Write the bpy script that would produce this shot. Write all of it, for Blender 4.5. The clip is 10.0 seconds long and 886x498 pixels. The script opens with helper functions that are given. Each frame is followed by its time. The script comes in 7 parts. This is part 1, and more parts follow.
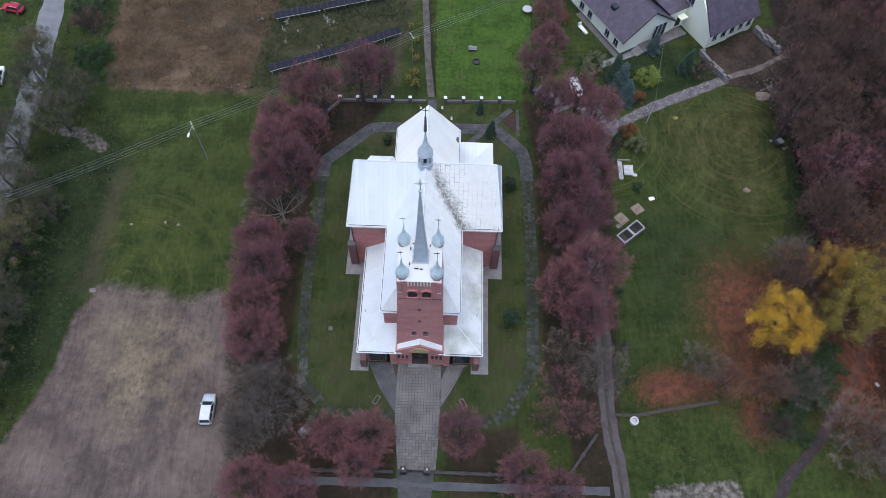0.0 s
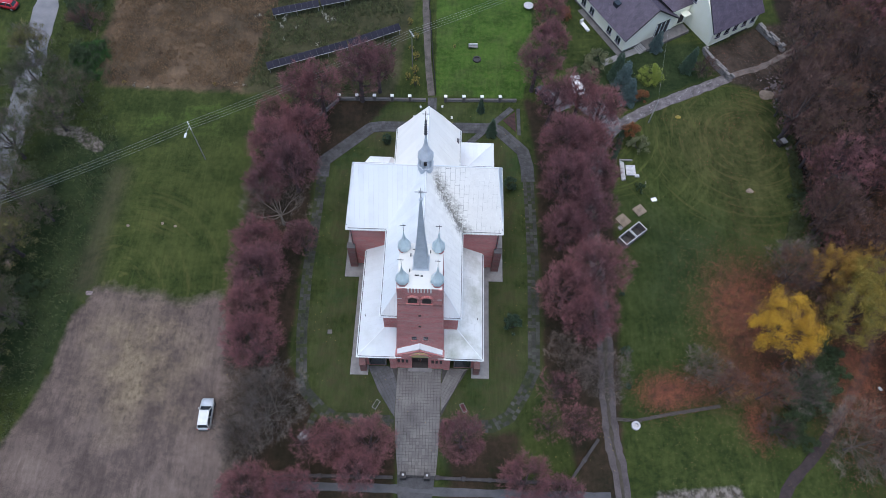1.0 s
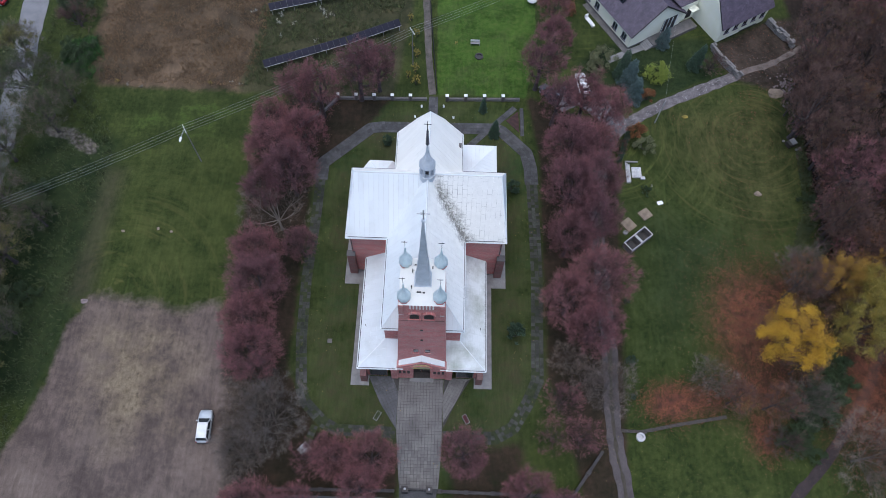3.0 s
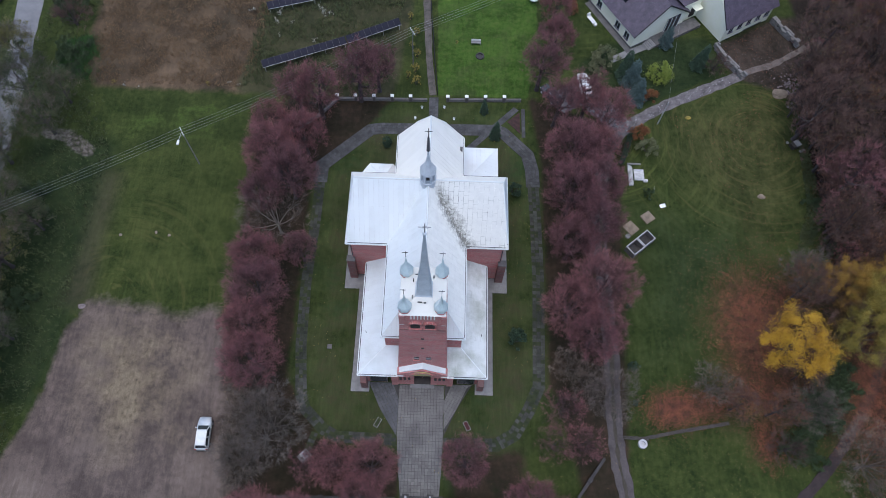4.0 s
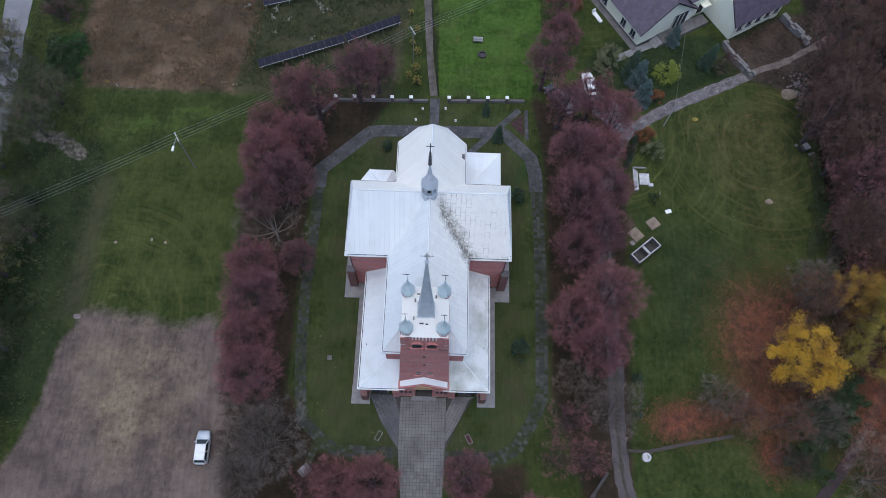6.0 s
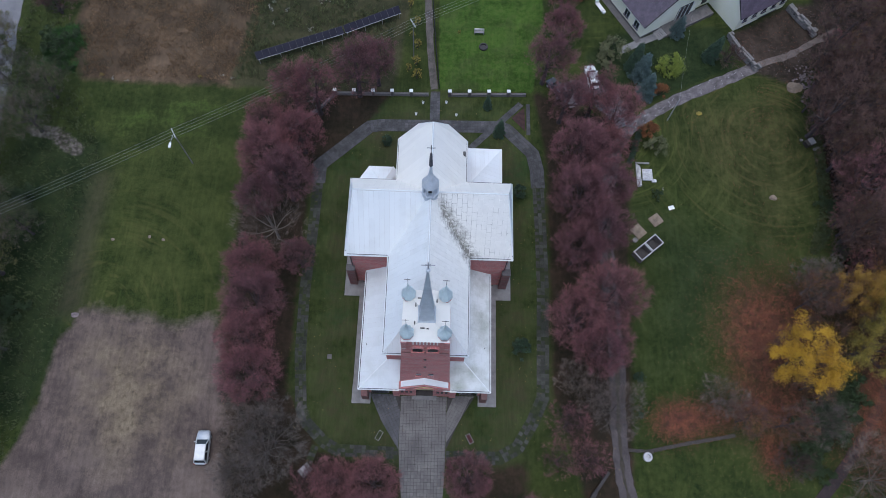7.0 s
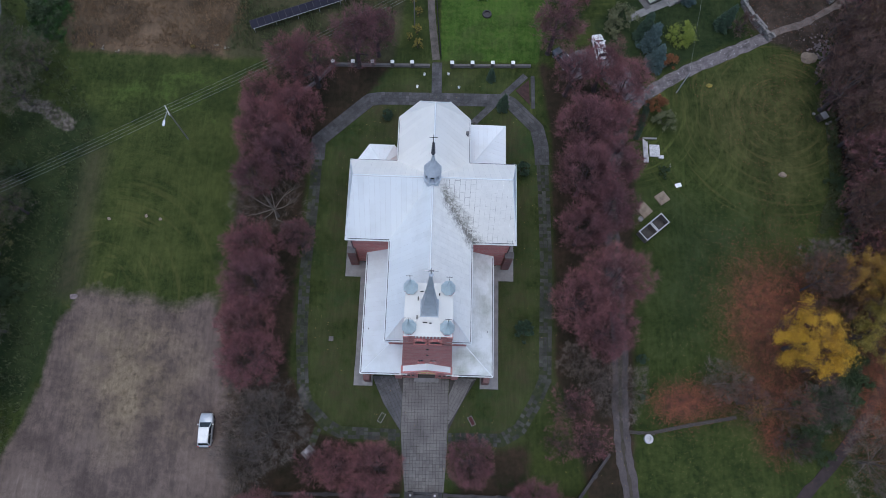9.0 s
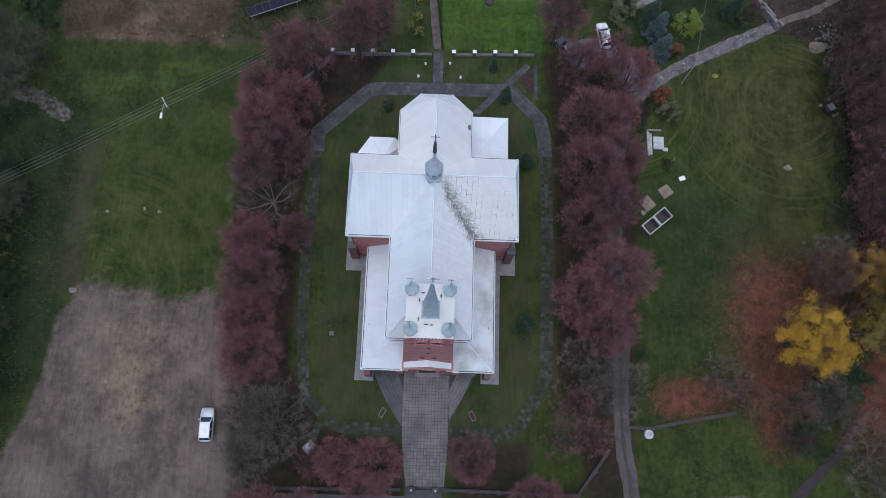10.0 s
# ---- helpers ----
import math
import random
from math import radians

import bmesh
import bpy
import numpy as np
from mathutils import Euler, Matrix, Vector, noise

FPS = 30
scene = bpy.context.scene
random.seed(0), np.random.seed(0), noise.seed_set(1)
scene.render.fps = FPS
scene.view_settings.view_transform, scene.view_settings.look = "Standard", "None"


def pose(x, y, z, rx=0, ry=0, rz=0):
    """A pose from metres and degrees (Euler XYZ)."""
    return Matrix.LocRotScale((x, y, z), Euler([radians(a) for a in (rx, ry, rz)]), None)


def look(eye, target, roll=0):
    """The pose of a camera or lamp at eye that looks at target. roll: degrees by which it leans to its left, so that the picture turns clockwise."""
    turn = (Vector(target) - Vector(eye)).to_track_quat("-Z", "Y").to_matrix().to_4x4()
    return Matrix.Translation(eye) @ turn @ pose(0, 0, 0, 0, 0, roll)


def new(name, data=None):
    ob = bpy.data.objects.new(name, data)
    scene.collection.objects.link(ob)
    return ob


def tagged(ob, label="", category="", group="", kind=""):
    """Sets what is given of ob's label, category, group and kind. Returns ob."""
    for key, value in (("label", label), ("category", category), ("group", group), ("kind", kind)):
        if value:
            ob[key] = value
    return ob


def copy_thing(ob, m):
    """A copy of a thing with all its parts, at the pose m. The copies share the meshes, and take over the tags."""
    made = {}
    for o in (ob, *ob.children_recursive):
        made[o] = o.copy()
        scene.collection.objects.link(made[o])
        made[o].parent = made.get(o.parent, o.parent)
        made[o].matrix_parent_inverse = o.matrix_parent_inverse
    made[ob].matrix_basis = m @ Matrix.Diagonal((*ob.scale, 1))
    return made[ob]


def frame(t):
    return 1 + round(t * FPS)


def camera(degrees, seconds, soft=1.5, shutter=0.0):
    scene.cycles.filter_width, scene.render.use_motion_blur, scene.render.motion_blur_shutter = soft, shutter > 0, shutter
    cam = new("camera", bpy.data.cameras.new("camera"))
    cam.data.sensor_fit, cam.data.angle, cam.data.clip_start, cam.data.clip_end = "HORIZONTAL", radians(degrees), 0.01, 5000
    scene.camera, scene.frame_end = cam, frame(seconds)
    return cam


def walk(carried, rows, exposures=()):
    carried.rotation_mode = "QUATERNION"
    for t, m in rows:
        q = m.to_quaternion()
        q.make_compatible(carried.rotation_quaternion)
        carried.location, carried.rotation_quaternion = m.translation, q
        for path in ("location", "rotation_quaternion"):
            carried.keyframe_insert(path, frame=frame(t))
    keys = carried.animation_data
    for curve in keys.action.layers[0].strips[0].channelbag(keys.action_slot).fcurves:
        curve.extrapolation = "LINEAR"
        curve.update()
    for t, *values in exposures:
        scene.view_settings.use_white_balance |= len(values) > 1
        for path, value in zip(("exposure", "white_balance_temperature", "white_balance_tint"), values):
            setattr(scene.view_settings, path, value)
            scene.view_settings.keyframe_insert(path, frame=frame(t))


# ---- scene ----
cam = camera(65.5, 10.0, soft=0.85)
METRES, EYE, TILT, LEAN, TURN = 24.0, 91.0, -61.6, -1.3, 1.6
ROWS = [
    (0.0, 0.0, 0.0, 0.0, 0.0, 0.0, -0.0),
    (0.5, -0.0045, 0.0214, 0.0372, -0.05, -0.43, -0.02),
    (1.0, -0.0086, 0.0434, 0.0757, -0.1, -0.86, -0.04),
    (1.5, -0.0125, 0.0669, 0.1144, -0.14, -1.3, -0.04),
    (2.0, -0.0155, 0.0894, 0.1541, -0.14, -1.73, -0.02),
    (2.5, -0.0184, 0.1112, 0.1954, -0.13, -2.17, -0.01),
    (4.0, -0.0305, 0.1751, 0.3224, -0.2, -3.47, -0.01),
    (4.5, -0.0339, 0.1969, 0.3659, -0.21, -3.91, -0.01),
    (5.0, -0.0375, 0.2198, 0.4102, -0.22, -4.36, -0.0),
    (5.5, -0.0409, 0.2424, 0.4556, -0.25, -4.86, -0.01),
    (7.0, -0.0499, 0.315, 0.5923, -0.3, -6.98, -0.04),
    (7.5, -0.0532, 0.3398, 0.6376, -0.32, -8.12, -0.05),
    (8.0, -0.0553, 0.3628, 0.6827, -0.31, -9.29, -0.04),
    (8.5, -0.0574, 0.386, 0.7311, -0.28, -10.45, -0.03),
    (9.0, -0.0605, 0.4094, 0.7813, -0.28, -11.54, -0.07),
    (9.5, -0.063, 0.4357, 0.833, -0.24, -12.64, -0.14),
    (10.0, -0.0666, 0.4622, 0.8837, -0.24, -13.67, -0.23),
]
walk(cam, [(t, pose(1.98, 0, EYE, TILT, LEAN, TURN) @ pose(METRES * x, METRES * y, METRES * z, 90 + pitch, roll, yaw)) for t, x, y, z, yaw, pitch, roll in ROWS],
     exposures=[(0.0, 0.79, 5820, 9), (5.0, 0.58, 5740, 9), (10.0, 0.37, 5670, 9)])

# ---- light ----
world = bpy.data.worlds.new("overcast_sky")
scene.world = world
world.use_nodes = True
wn = world.node_tree
sky = wn.nodes.new("ShaderNodeTexSky")
sky.sky_type = "NISHITA"
sky.sun_disc = False
sky.sun_elevation, sky.sun_rotation = radians(86), radians(250)
sky.air_density, sky.dust_density, sky.ozone_density = 1.0, 3.5, 1.0
wn.links.new(sky.outputs[0], wn.nodes["Background"].inputs["Color"])
wn.nodes["Background"].inputs["Strength"].default_value = 0.14
sun_data = bpy.data.lights.new("sun", "SUN")
sun_data.energy, sun_data.angle, sun_data.color = 0.65, radians(80), (1.0, 0.96, 0.91)
sun = new("sun", sun_data)
sun.matrix_world = look((-4, 29, 100), (0, 45, 0))


# ---- materials ----
def nodes_of(name):
    m = bpy.data.materials.new(name)
    m.use_nodes = True
    nt = m.node_tree
    return m, nt, nt.nodes["Principled BSDF"]


def ramp(nt, fac, stops):
    r = nt.nodes.new("ShaderNodeValToRGB")
    while len(r.color_ramp.elements) < len(stops):
        r.color_ramp.elements.new(0.5)
    for e, (p, c) in zip(r.color_ramp.elements, stops):
        e.position, e.color = p, (*c, 1)
    nt.links.new(fac, r.inputs[0])
    return r.outputs[0]


def noise_of(nt, vec, scale, detail=5, rough=0.6, w=None):
    n = nt.nodes.new("ShaderNodeTexNoise")
    n.inputs["Scale"].default_value, n.inputs["Detail"].default_value, n.inputs["Roughness"].default_value = scale, detail, rough
    nt.links.new(vec, n.inputs["Vector"])
    return n.outputs["Fac"]


def mix(nt, fac, a, b, kind="MIX"):
    n = nt.nodes.new("ShaderNodeMix")
    n.data_type, n.blend_type = "RGBA", kind
    for i, v in ((0, fac), (6, a), (7, b)):
        if isinstance(v, (int, float)):
            n.inputs[i].default_value = v
        elif isinstance(v, tuple):
            n.inputs[i].default_value = (*v, 1)
        else:
            nt.links.new(v, n.inputs[i])
    return n.outputs[2]


def calc(nt, op, a, b=0.0):
    n = nt.nodes.new("ShaderNodeMath")
    n.operation = op
    n.use_clamp = op == "SUBTRACT"
    for i, v in ((0, a), (1, b)):
        if isinstance(v, (int, float)):
            n.inputs[i].default_value = v
        else:
            nt.links.new(v, n.inputs[i])
    return n.outputs[0]


def bump(nt, bsdf, height, strength=0.3, dist=0.02):
    b = nt.nodes.new("ShaderNodeBump")
    b.inputs["Strength"].default_value, b.inputs["Distance"].default_value = strength, dist
    nt.links.new(height, b.inputs["Height"])
    nt.links.new(b.outputs[0], bsdf.inputs["Normal"])


def coords(nt):
    return nt.nodes.new("ShaderNodeTexCoord").outputs["Object"]


def plain(name, a, b, scale=2.0, rough=0.7, metal=0.0, fine=25.0, relief=0.2, per="island", spread=0.25):
    """Two tones mixed by coarse and fine noise, and a shift from piece to piece."""
    m, nt, bsdf = nodes_of(name)
    v = coords(nt)
    big, small = noise_of(nt, v, scale), noise_of(nt, v, fine, 3)
    f = calc(nt, "ADD", calc(nt, "MULTIPLY", big, 0.65), calc(nt, "MULTIPLY", small, 0.35))
    col = ramp(nt, f, [(0.36, a), (0.64, b)])
    if per == "island":
        rnd = nt.nodes.new("ShaderNodeNewGeometry").outputs["Random Per Island"]
    else:
        rnd = nt.nodes.new("ShaderNodeObjectInfo").outputs["Random"]
    lo, hi = 1 - spread, 1 + spread
    col = mix(nt, 1.0, col, ramp(nt, rnd, [(0, (lo, lo, lo)), (1, (min(hi, 1.0), min(hi, 1.0), min(hi, 1.0)))]), "MULTIPLY")
    nt.links.new(col, bsdf.inputs["Base Color"])
    bsdf.inputs["Roughness"].default_value, bsdf.inputs["Metallic"].default_value = rough, metal
    if relief:
        bump(nt, bsdf, small, relief)
    return m


def brick_material(name, a, b, mortar, scale=1.0):
    m, nt, bsdf = nodes_of(name)
    v = coords(nt)
    s = nt.nodes.new("ShaderNodeSeparateXYZ")
    nt.links.new(v, s.inputs[0])
    c = nt.nodes.new("ShaderNodeCombineXYZ")
    nt.links.new(calc(nt, "ADD", s.outputs[0], s.outputs[1]), c.inputs[0])
    nt.links.new(s.outputs[2], c.inputs[1])
    t = nt.nodes.new("ShaderNodeTexBrick")
    for key, val in (("Scale", scale), ("Mortar Size", 0.008), ("Brick Width", 0.26), ("Row Height", 0.075)):
        t.inputs[key].default_value = val
    t.inputs["Color1"].default_value, t.inputs["Color2"].default_value, t.inputs["Mortar"].default_value = (*a, 1), (*b, 1), (*mortar, 1)
    nt.links.new(c.outputs[0], t.inputs["Vector"])
    flat = nt.nodes.new("ShaderNodeMapping")
    flat.inputs["Scale"].default_value = (0.5, 0.5, 1.6)
    nt.links.new(v, flat.inputs[0])
    soot = ramp(nt, noise_of(nt, flat.outputs[0], 0.55, 7, 0.7), [(0.42, (1, 1, 1)), (0.68, (0.60, 0.57, 0.56))])
    pale = noise_of(nt, flat.outputs[0], 1.1, 6, 0.7)
    col = mix(nt, 1.0, t.outputs["Color"], soot, "MULTIPLY")
    col = mix(nt, ramp(nt, pale, [(0.44, (0, 0, 0)), (0.66, (0.55, 0.55, 0.55))]), col, mortar)
    nt.links.new(col, bsdf.inputs["Base Color"])
    bsdf.inputs["Roughness"].default_value = 0.85
    bump(nt, bsdf, t.outputs["Fac"], -0.4, 0.01)
    return m


def roof_paint(name, tone, dirt, amount, reach=None):
    """White painted sheet metal with grime washed down the slope."""
    m, nt, bsdf = nodes_of(name)
    v = coords(nt)
    rnd = nt.nodes.new("ShaderNodeNewGeometry").outputs["Random Per Island"]
    stain = noise_of(nt, v, 0.32, 5, 0.6)
    streak = noise_of(nt, v, 6.0, 4)
    f = calc(nt, "ADD", calc(nt, "MULTIPLY", stain, 0.85), calc(nt, "MULTIPLY", streak, 0.15))
    if reach:
        s = nt.nodes.new("ShaderNodeSeparateXYZ")
        nt.links.new(v, s.inputs[0])
        f = calc(nt, "ADD", f, calc(nt, "MULTIPLY", calc(nt, "SUBTRACT", s.outputs[1], reach), 0.034))
        # green grime in the corner beside the tower
        beside = calc(nt, "SUBTRACT", 1.0, calc(nt, "MULTIPLY", calc(nt, "ABSOLUTE", calc(nt, "ADD", s.outputs[0], -4.2)), 0.4))
        f = calc(nt, "ADD", f, calc(nt, "MULTIPLY", calc(nt, "MULTIPLY", beside, calc(nt, "SUBTRACT", 34.6, s.outputs[1])), 0.13))
    col = mix(nt, ramp(nt, f, [(0.52 - amount * 0.12, (0, 0, 0)), (0.72, (amount, amount, amount))]), tone, dirt)
    col = mix(nt, 1.0, col, ramp(nt, rnd, [(0, (0.95, 0.95, 0.95)), (1, (1, 1, 1))]), "MULTIPLY")
    nt.links.new(col, bsdf.inputs["Base Color"])
    bsdf.inputs["Roughness"].default_value = 0.65
    bsdf.inputs["Specular IOR Level"].default_value = 0.25
    bump(nt, bsdf, streak, 0.08)
    return m


def twig_material(name, old_dark, old, lit_shoot_dark, lit_shoot):
    """Bark of twigs: grey-brown on old wood, coloured on the outer shoots; the crown's shaded core and lit outside are
    painted in too.
    """
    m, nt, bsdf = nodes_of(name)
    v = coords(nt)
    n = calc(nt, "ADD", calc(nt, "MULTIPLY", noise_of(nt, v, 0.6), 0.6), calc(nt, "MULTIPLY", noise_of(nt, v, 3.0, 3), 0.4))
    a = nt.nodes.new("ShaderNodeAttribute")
    a.attribute_name = "lit_shoot"
    col = mix(nt, a.outputs["Fac"], ramp(nt, n, [(0.36, old_dark), (0.64, old)]), ramp(nt, n, [(0.36, lit_shoot_dark), (0.64, lit_shoot)]))
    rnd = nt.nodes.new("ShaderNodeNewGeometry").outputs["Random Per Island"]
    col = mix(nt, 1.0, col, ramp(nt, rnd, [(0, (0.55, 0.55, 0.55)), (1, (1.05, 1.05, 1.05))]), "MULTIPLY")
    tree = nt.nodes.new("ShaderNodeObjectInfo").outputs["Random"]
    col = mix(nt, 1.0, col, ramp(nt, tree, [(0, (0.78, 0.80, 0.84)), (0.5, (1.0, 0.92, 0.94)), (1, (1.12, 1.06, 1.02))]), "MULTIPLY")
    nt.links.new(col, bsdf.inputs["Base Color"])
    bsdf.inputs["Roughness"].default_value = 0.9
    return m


M_BRICK = brick_material("red_brick", (0.53, 0.175, 0.158), (0.41, 0.128, 0.118), (0.50, 0.32, 0.29))
# darker copy of the red brick; the buttresses' shade is put into it
M_BRICK_DARK = brick_material("darkened_brick", (0.22, 0.085, 0.078), (0.15, 0.065, 0.06), (0.20, 0.145, 0.13))
M_ROOF = roof_paint("white_roof_paint", (0.74, 0.775, 0.775), (0.50, 0.51, 0.48), 0.3)
M_ROOF_LOW = roof_paint("greyed_roof_paint", (0.64, 0.675, 0.68), (0.42, 0.44, 0.41), 0.45)
M_ROOF_CREAM = roof_paint("cream_white_roof_tone", (0.84, 0.83, 0.775), (0.6, 0.58, 0.52), 0.2)
M_ROOF_DIRTY = roof_paint("weathered_roof_paint", (0.67, 0.695, 0.68), (0.23, 0.25, 0.185), 0.8, 40.0)
M_GUTTER = plain("dark_gutter", (0.04, 0.04, 0.045), (0.10, 0.10, 0.105), 1.5, 0.6)
M_SEAM = plain("roof_seam", (0.54, 0.54, 0.53), (0.72, 0.72, 0.70), 0.8, 0.6)
M_SEAM_DARK = plain("grimy_roof_seam", (0.08, 0.08, 0.07), (0.95, 0.95, 0.90), 0.25, 0.7, fine=1.3, spread=0.0)
M_ZINC = plain("zinc_sheet", (0.48, 0.53, 0.58), (0.64, 0.69, 0.74), 1.2, 0.5, 0.1)
M_TURRET = plain("pale_green_sheet", (0.54, 0.66, 0.68), (0.68, 0.78, 0.80), 1.5, 0.45, 0.1)
M_IRON = plain("dark_iron", (0.03, 0.03, 0.035), (0.07, 0.065, 0.06), 3, 0.55, 0.6)
M_PLASTER = plain("white_render_band", (0.62, 0.60, 0.56), (0.78, 0.76, 0.72), 2, 0.8)
M_CREAM = plain("cream_render", (0.90, 0.91, 0.72), (0.94, 0.94, 0.79), 0.8, 0.85)
M_CONCRETE = plain("concrete", (0.16, 0.155, 0.155), (0.27, 0.265, 0.26), 1.0, 0.9)
M_CONCRETE_DARK = plain("old_concrete", (0.085, 0.08, 0.08), (0.16, 0.15, 0.145), 0.9, 0.9)
M_SLAB = plain("path_slab", (0.105, 0.100, 0.097), (0.205, 0.195, 0.185), 0.35, 0.9, spread=0.28, per="island")
M_SLAB_OLD = plain("walk_slab", (0.024, 0.030, 0.017), (0.080, 0.078, 0.074), 0.28, 0.95, fine=4, spread=0.45)
M_JOINT = plain("sandy_joint", (0.030, 0.029, 0.026), (0.066, 0.063, 0.057), 1.5, 0.95)
M_FLARE = plain("dark_path_slab", (0.055, 0.057, 0.062), (0.12, 0.12, 0.125), 0.4, 0.9, spread=0.3)
def valley_paint(name, tone, dirt):
    """White roof paint with a sooty run beside the valley between nave and transept."""
    m, nt, bsdf = nodes_of(name)
    v = coords(nt)
    s = nt.nodes.new("ShaderNodeSeparateXYZ")
    nt.links.new(v, s.inputs[0])
    off = calc(nt, "ADD", calc(nt, "MULTIPLY", s.outputs[0], 1.05), calc(nt, "ADD", s.outputs[1], -51.75))
    n = noise_of(nt, v, 1.1, 6, 0.7)
    n2 = noise_of(nt, v, 3.0, 5, 0.7)
    band = calc(nt, "SUBTRACT", 1.0, calc(nt, "MULTIPLY", calc(nt, "ABSOLUTE", off), 0.44))
    inner = calc(nt, "MINIMUM", calc(nt, "MULTIPLY", calc(nt, "SUBTRACT", s.outputs[0], 0.6), 0.7), 1.0)
    specks = calc(nt, "ADD", calc(nt, "MULTIPLY", calc(nt, "SUBTRACT", n, 0.34), 2.2), calc(nt, "MULTIPLY", calc(nt, "SUBTRACT", n2, 0.40), 2.4))
    run = calc(nt, "MULTIPLY", calc(nt, "MULTIPLY", band, inner), specks)
    rnd = nt.nodes.new("ShaderNodeNewGeometry").outputs["Random Per Island"]
    col = mix(nt, ramp(nt, n, [(0.42, (0, 0, 0)), (0.75, (0.3, 0.3, 0.3))]), tone, (0.5, 0.5, 0.47))
    col = mix(nt, 1.0, col, ramp(nt, rnd, [(0, (0.95, 0.95, 0.95)), (1, (1, 1, 1))]), "MULTIPLY")
    col = mix(nt, ramp(nt, run, [(0.09, (0, 0, 0)), (0.46, (0.85, 0.85, 0.85))]), col, dirt)
    nt.links.new(col, bsdf.inputs["Base Color"])
    bsdf.inputs["Roughness"].default_value = 0.65
    bsdf.inputs["Specular IOR Level"].default_value = 0.25
    return m


M_VALLEY = valley_paint("valley_roof_paint", (0.83, 0.83, 0.785), (0.13, 0.125, 0.11))
M_VALLEY_DIRTY = valley_paint("weathered_valley_paint", (0.75, 0.75, 0.71), (0.13, 0.13, 0.11))
M_GLASS = plain("window_glass", (0.015, 0.02, 0.025), (0.04, 0.05, 0.06), 0.5, 0.08, relief=0)
# wood colour; on openings and recesses it stands for the shade inside
M_DARK = plain("dark_wood_and_recess", (0.02, 0.018, 0.016), (0.05, 0.04, 0.035), 2, 0.6)
M_GOLD = plain("gilded_mosaic", (0.62, 0.42, 0.10), (0.30, 0.36, 0.24), 1.6, 0.5, 0.0, fine=5)
M_TILE = plain("plum_roof_tile", (0.055, 0.042, 0.062), (0.10, 0.08, 0.11), 0.8, 0.5, spread=0.3)
M_WHITE = plain("white_paint", (0.72, 0.72, 0.72), (0.82, 0.82, 0.82), 2, 0.5)
M_BARK = plain("bark", (0.035, 0.028, 0.028), (0.085, 0.07, 0.07), 2.5, 0.95)
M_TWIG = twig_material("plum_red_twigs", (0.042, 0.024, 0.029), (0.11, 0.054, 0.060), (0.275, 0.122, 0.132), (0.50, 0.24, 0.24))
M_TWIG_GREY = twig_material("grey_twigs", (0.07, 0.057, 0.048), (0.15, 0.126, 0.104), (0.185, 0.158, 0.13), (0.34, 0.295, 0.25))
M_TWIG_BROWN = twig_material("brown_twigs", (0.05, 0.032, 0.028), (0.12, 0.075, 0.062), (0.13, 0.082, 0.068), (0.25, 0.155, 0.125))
M_LEAF_YELLOW = plain("yellow_leaves", (0.45, 0.245, 0.013), (0.66, 0.40, 0.022), 0.8, 0.7, fine=4, relief=0, spread=0.35)
M_LEAF_OLIVE_YELLOW = plain("olive_yellow_leaves", (0.13, 0.12, 0.02), (0.36, 0.26, 0.03), 0.6, 0.7, fine=4, relief=0, spread=0.4)
M_LEAF_GOLD = plain("golden_brown_leaves", (0.20, 0.11, 0.018), (0.46, 0.27, 0.035), 0.6, 0.7, fine=4, relief=0, spread=0.4)
M_LEAF_OLIVE = plain("olive_leaves", (0.030, 0.045, 0.016), (0.10, 0.112, 0.038), 0.5, 0.75, fine=4, relief=0, spread=0.4)
M_LEAF_OLIVE_DULL = plain("yellowed_olive_leaves", (0.055, 0.062, 0.02), (0.19, 0.165, 0.045), 0.5, 0.75, fine=4, relief=0, spread=0.4)
M_LEAF_GREEN = plain("green_leaves", (0.026, 0.048, 0.015), (0.056, 0.092, 0.03), 0.8, 0.7, fine=4, relief=0, spread=0.4)
M_LEAF_LIME = plain("lime_leaves", (0.16, 0.22, 0.03), (0.27, 0.32, 0.05), 0.8, 0.7, fine=4, relief=0, spread=0.3)
M_LEAF_RUST = plain("rust_leaves", (0.16, 0.06, 0.025), (0.30, 0.13, 0.04), 0.8, 0.8, fine=4, relief=0, spread=0.5)
M_LEAF_DRAB = plain("drab_brown_leaves", (0.07, 0.052, 0.022), (0.20, 0.145, 0.05), 0.6, 0.8, fine=4, relief=0, spread=0.5)
M_NEEDLE = plain("dark_needles", (0.02, 0.045, 0.024), (0.045, 0.085, 0.045), 1, 0.8, fine=4, relief=0, spread=0.4)
M_NEEDLE_BLUE = plain("blue_needles", (0.038, 0.07, 0.066), (0.092, 0.14, 0.135), 1, 0.8, fine=4, relief=0, spread=0.4)
M_SILVER = plain("silver_car_paint", (0.36, 0.39, 0.41), (0.50, 0.53, 0.55), 1.2, 0.3, 0.3, relief=0, spread=0.02)
M_REDCAR = plain("red_car_paint", (0.35, 0.02, 0.03), (0.42, 0.03, 0.04), 0.5, 0.25, 0.1, relief=0, spread=0.02)
M_WHITECAR = plain("white_car_paint", (0.75, 0.75, 0.76), (0.8, 0.8, 0.8), 0.5, 0.25, relief=0, spread=0.02)
M_RUBBER = plain("rubber", (0.012, 0.012, 0.012), (0.03, 0.03, 0.03), 5, 0.85)
M_REDLAMP = plain("red_lamp_glass", (0.3, 0.01, 0.01), (0.4, 0.02, 0.02), 3, 0.2, relief=0)
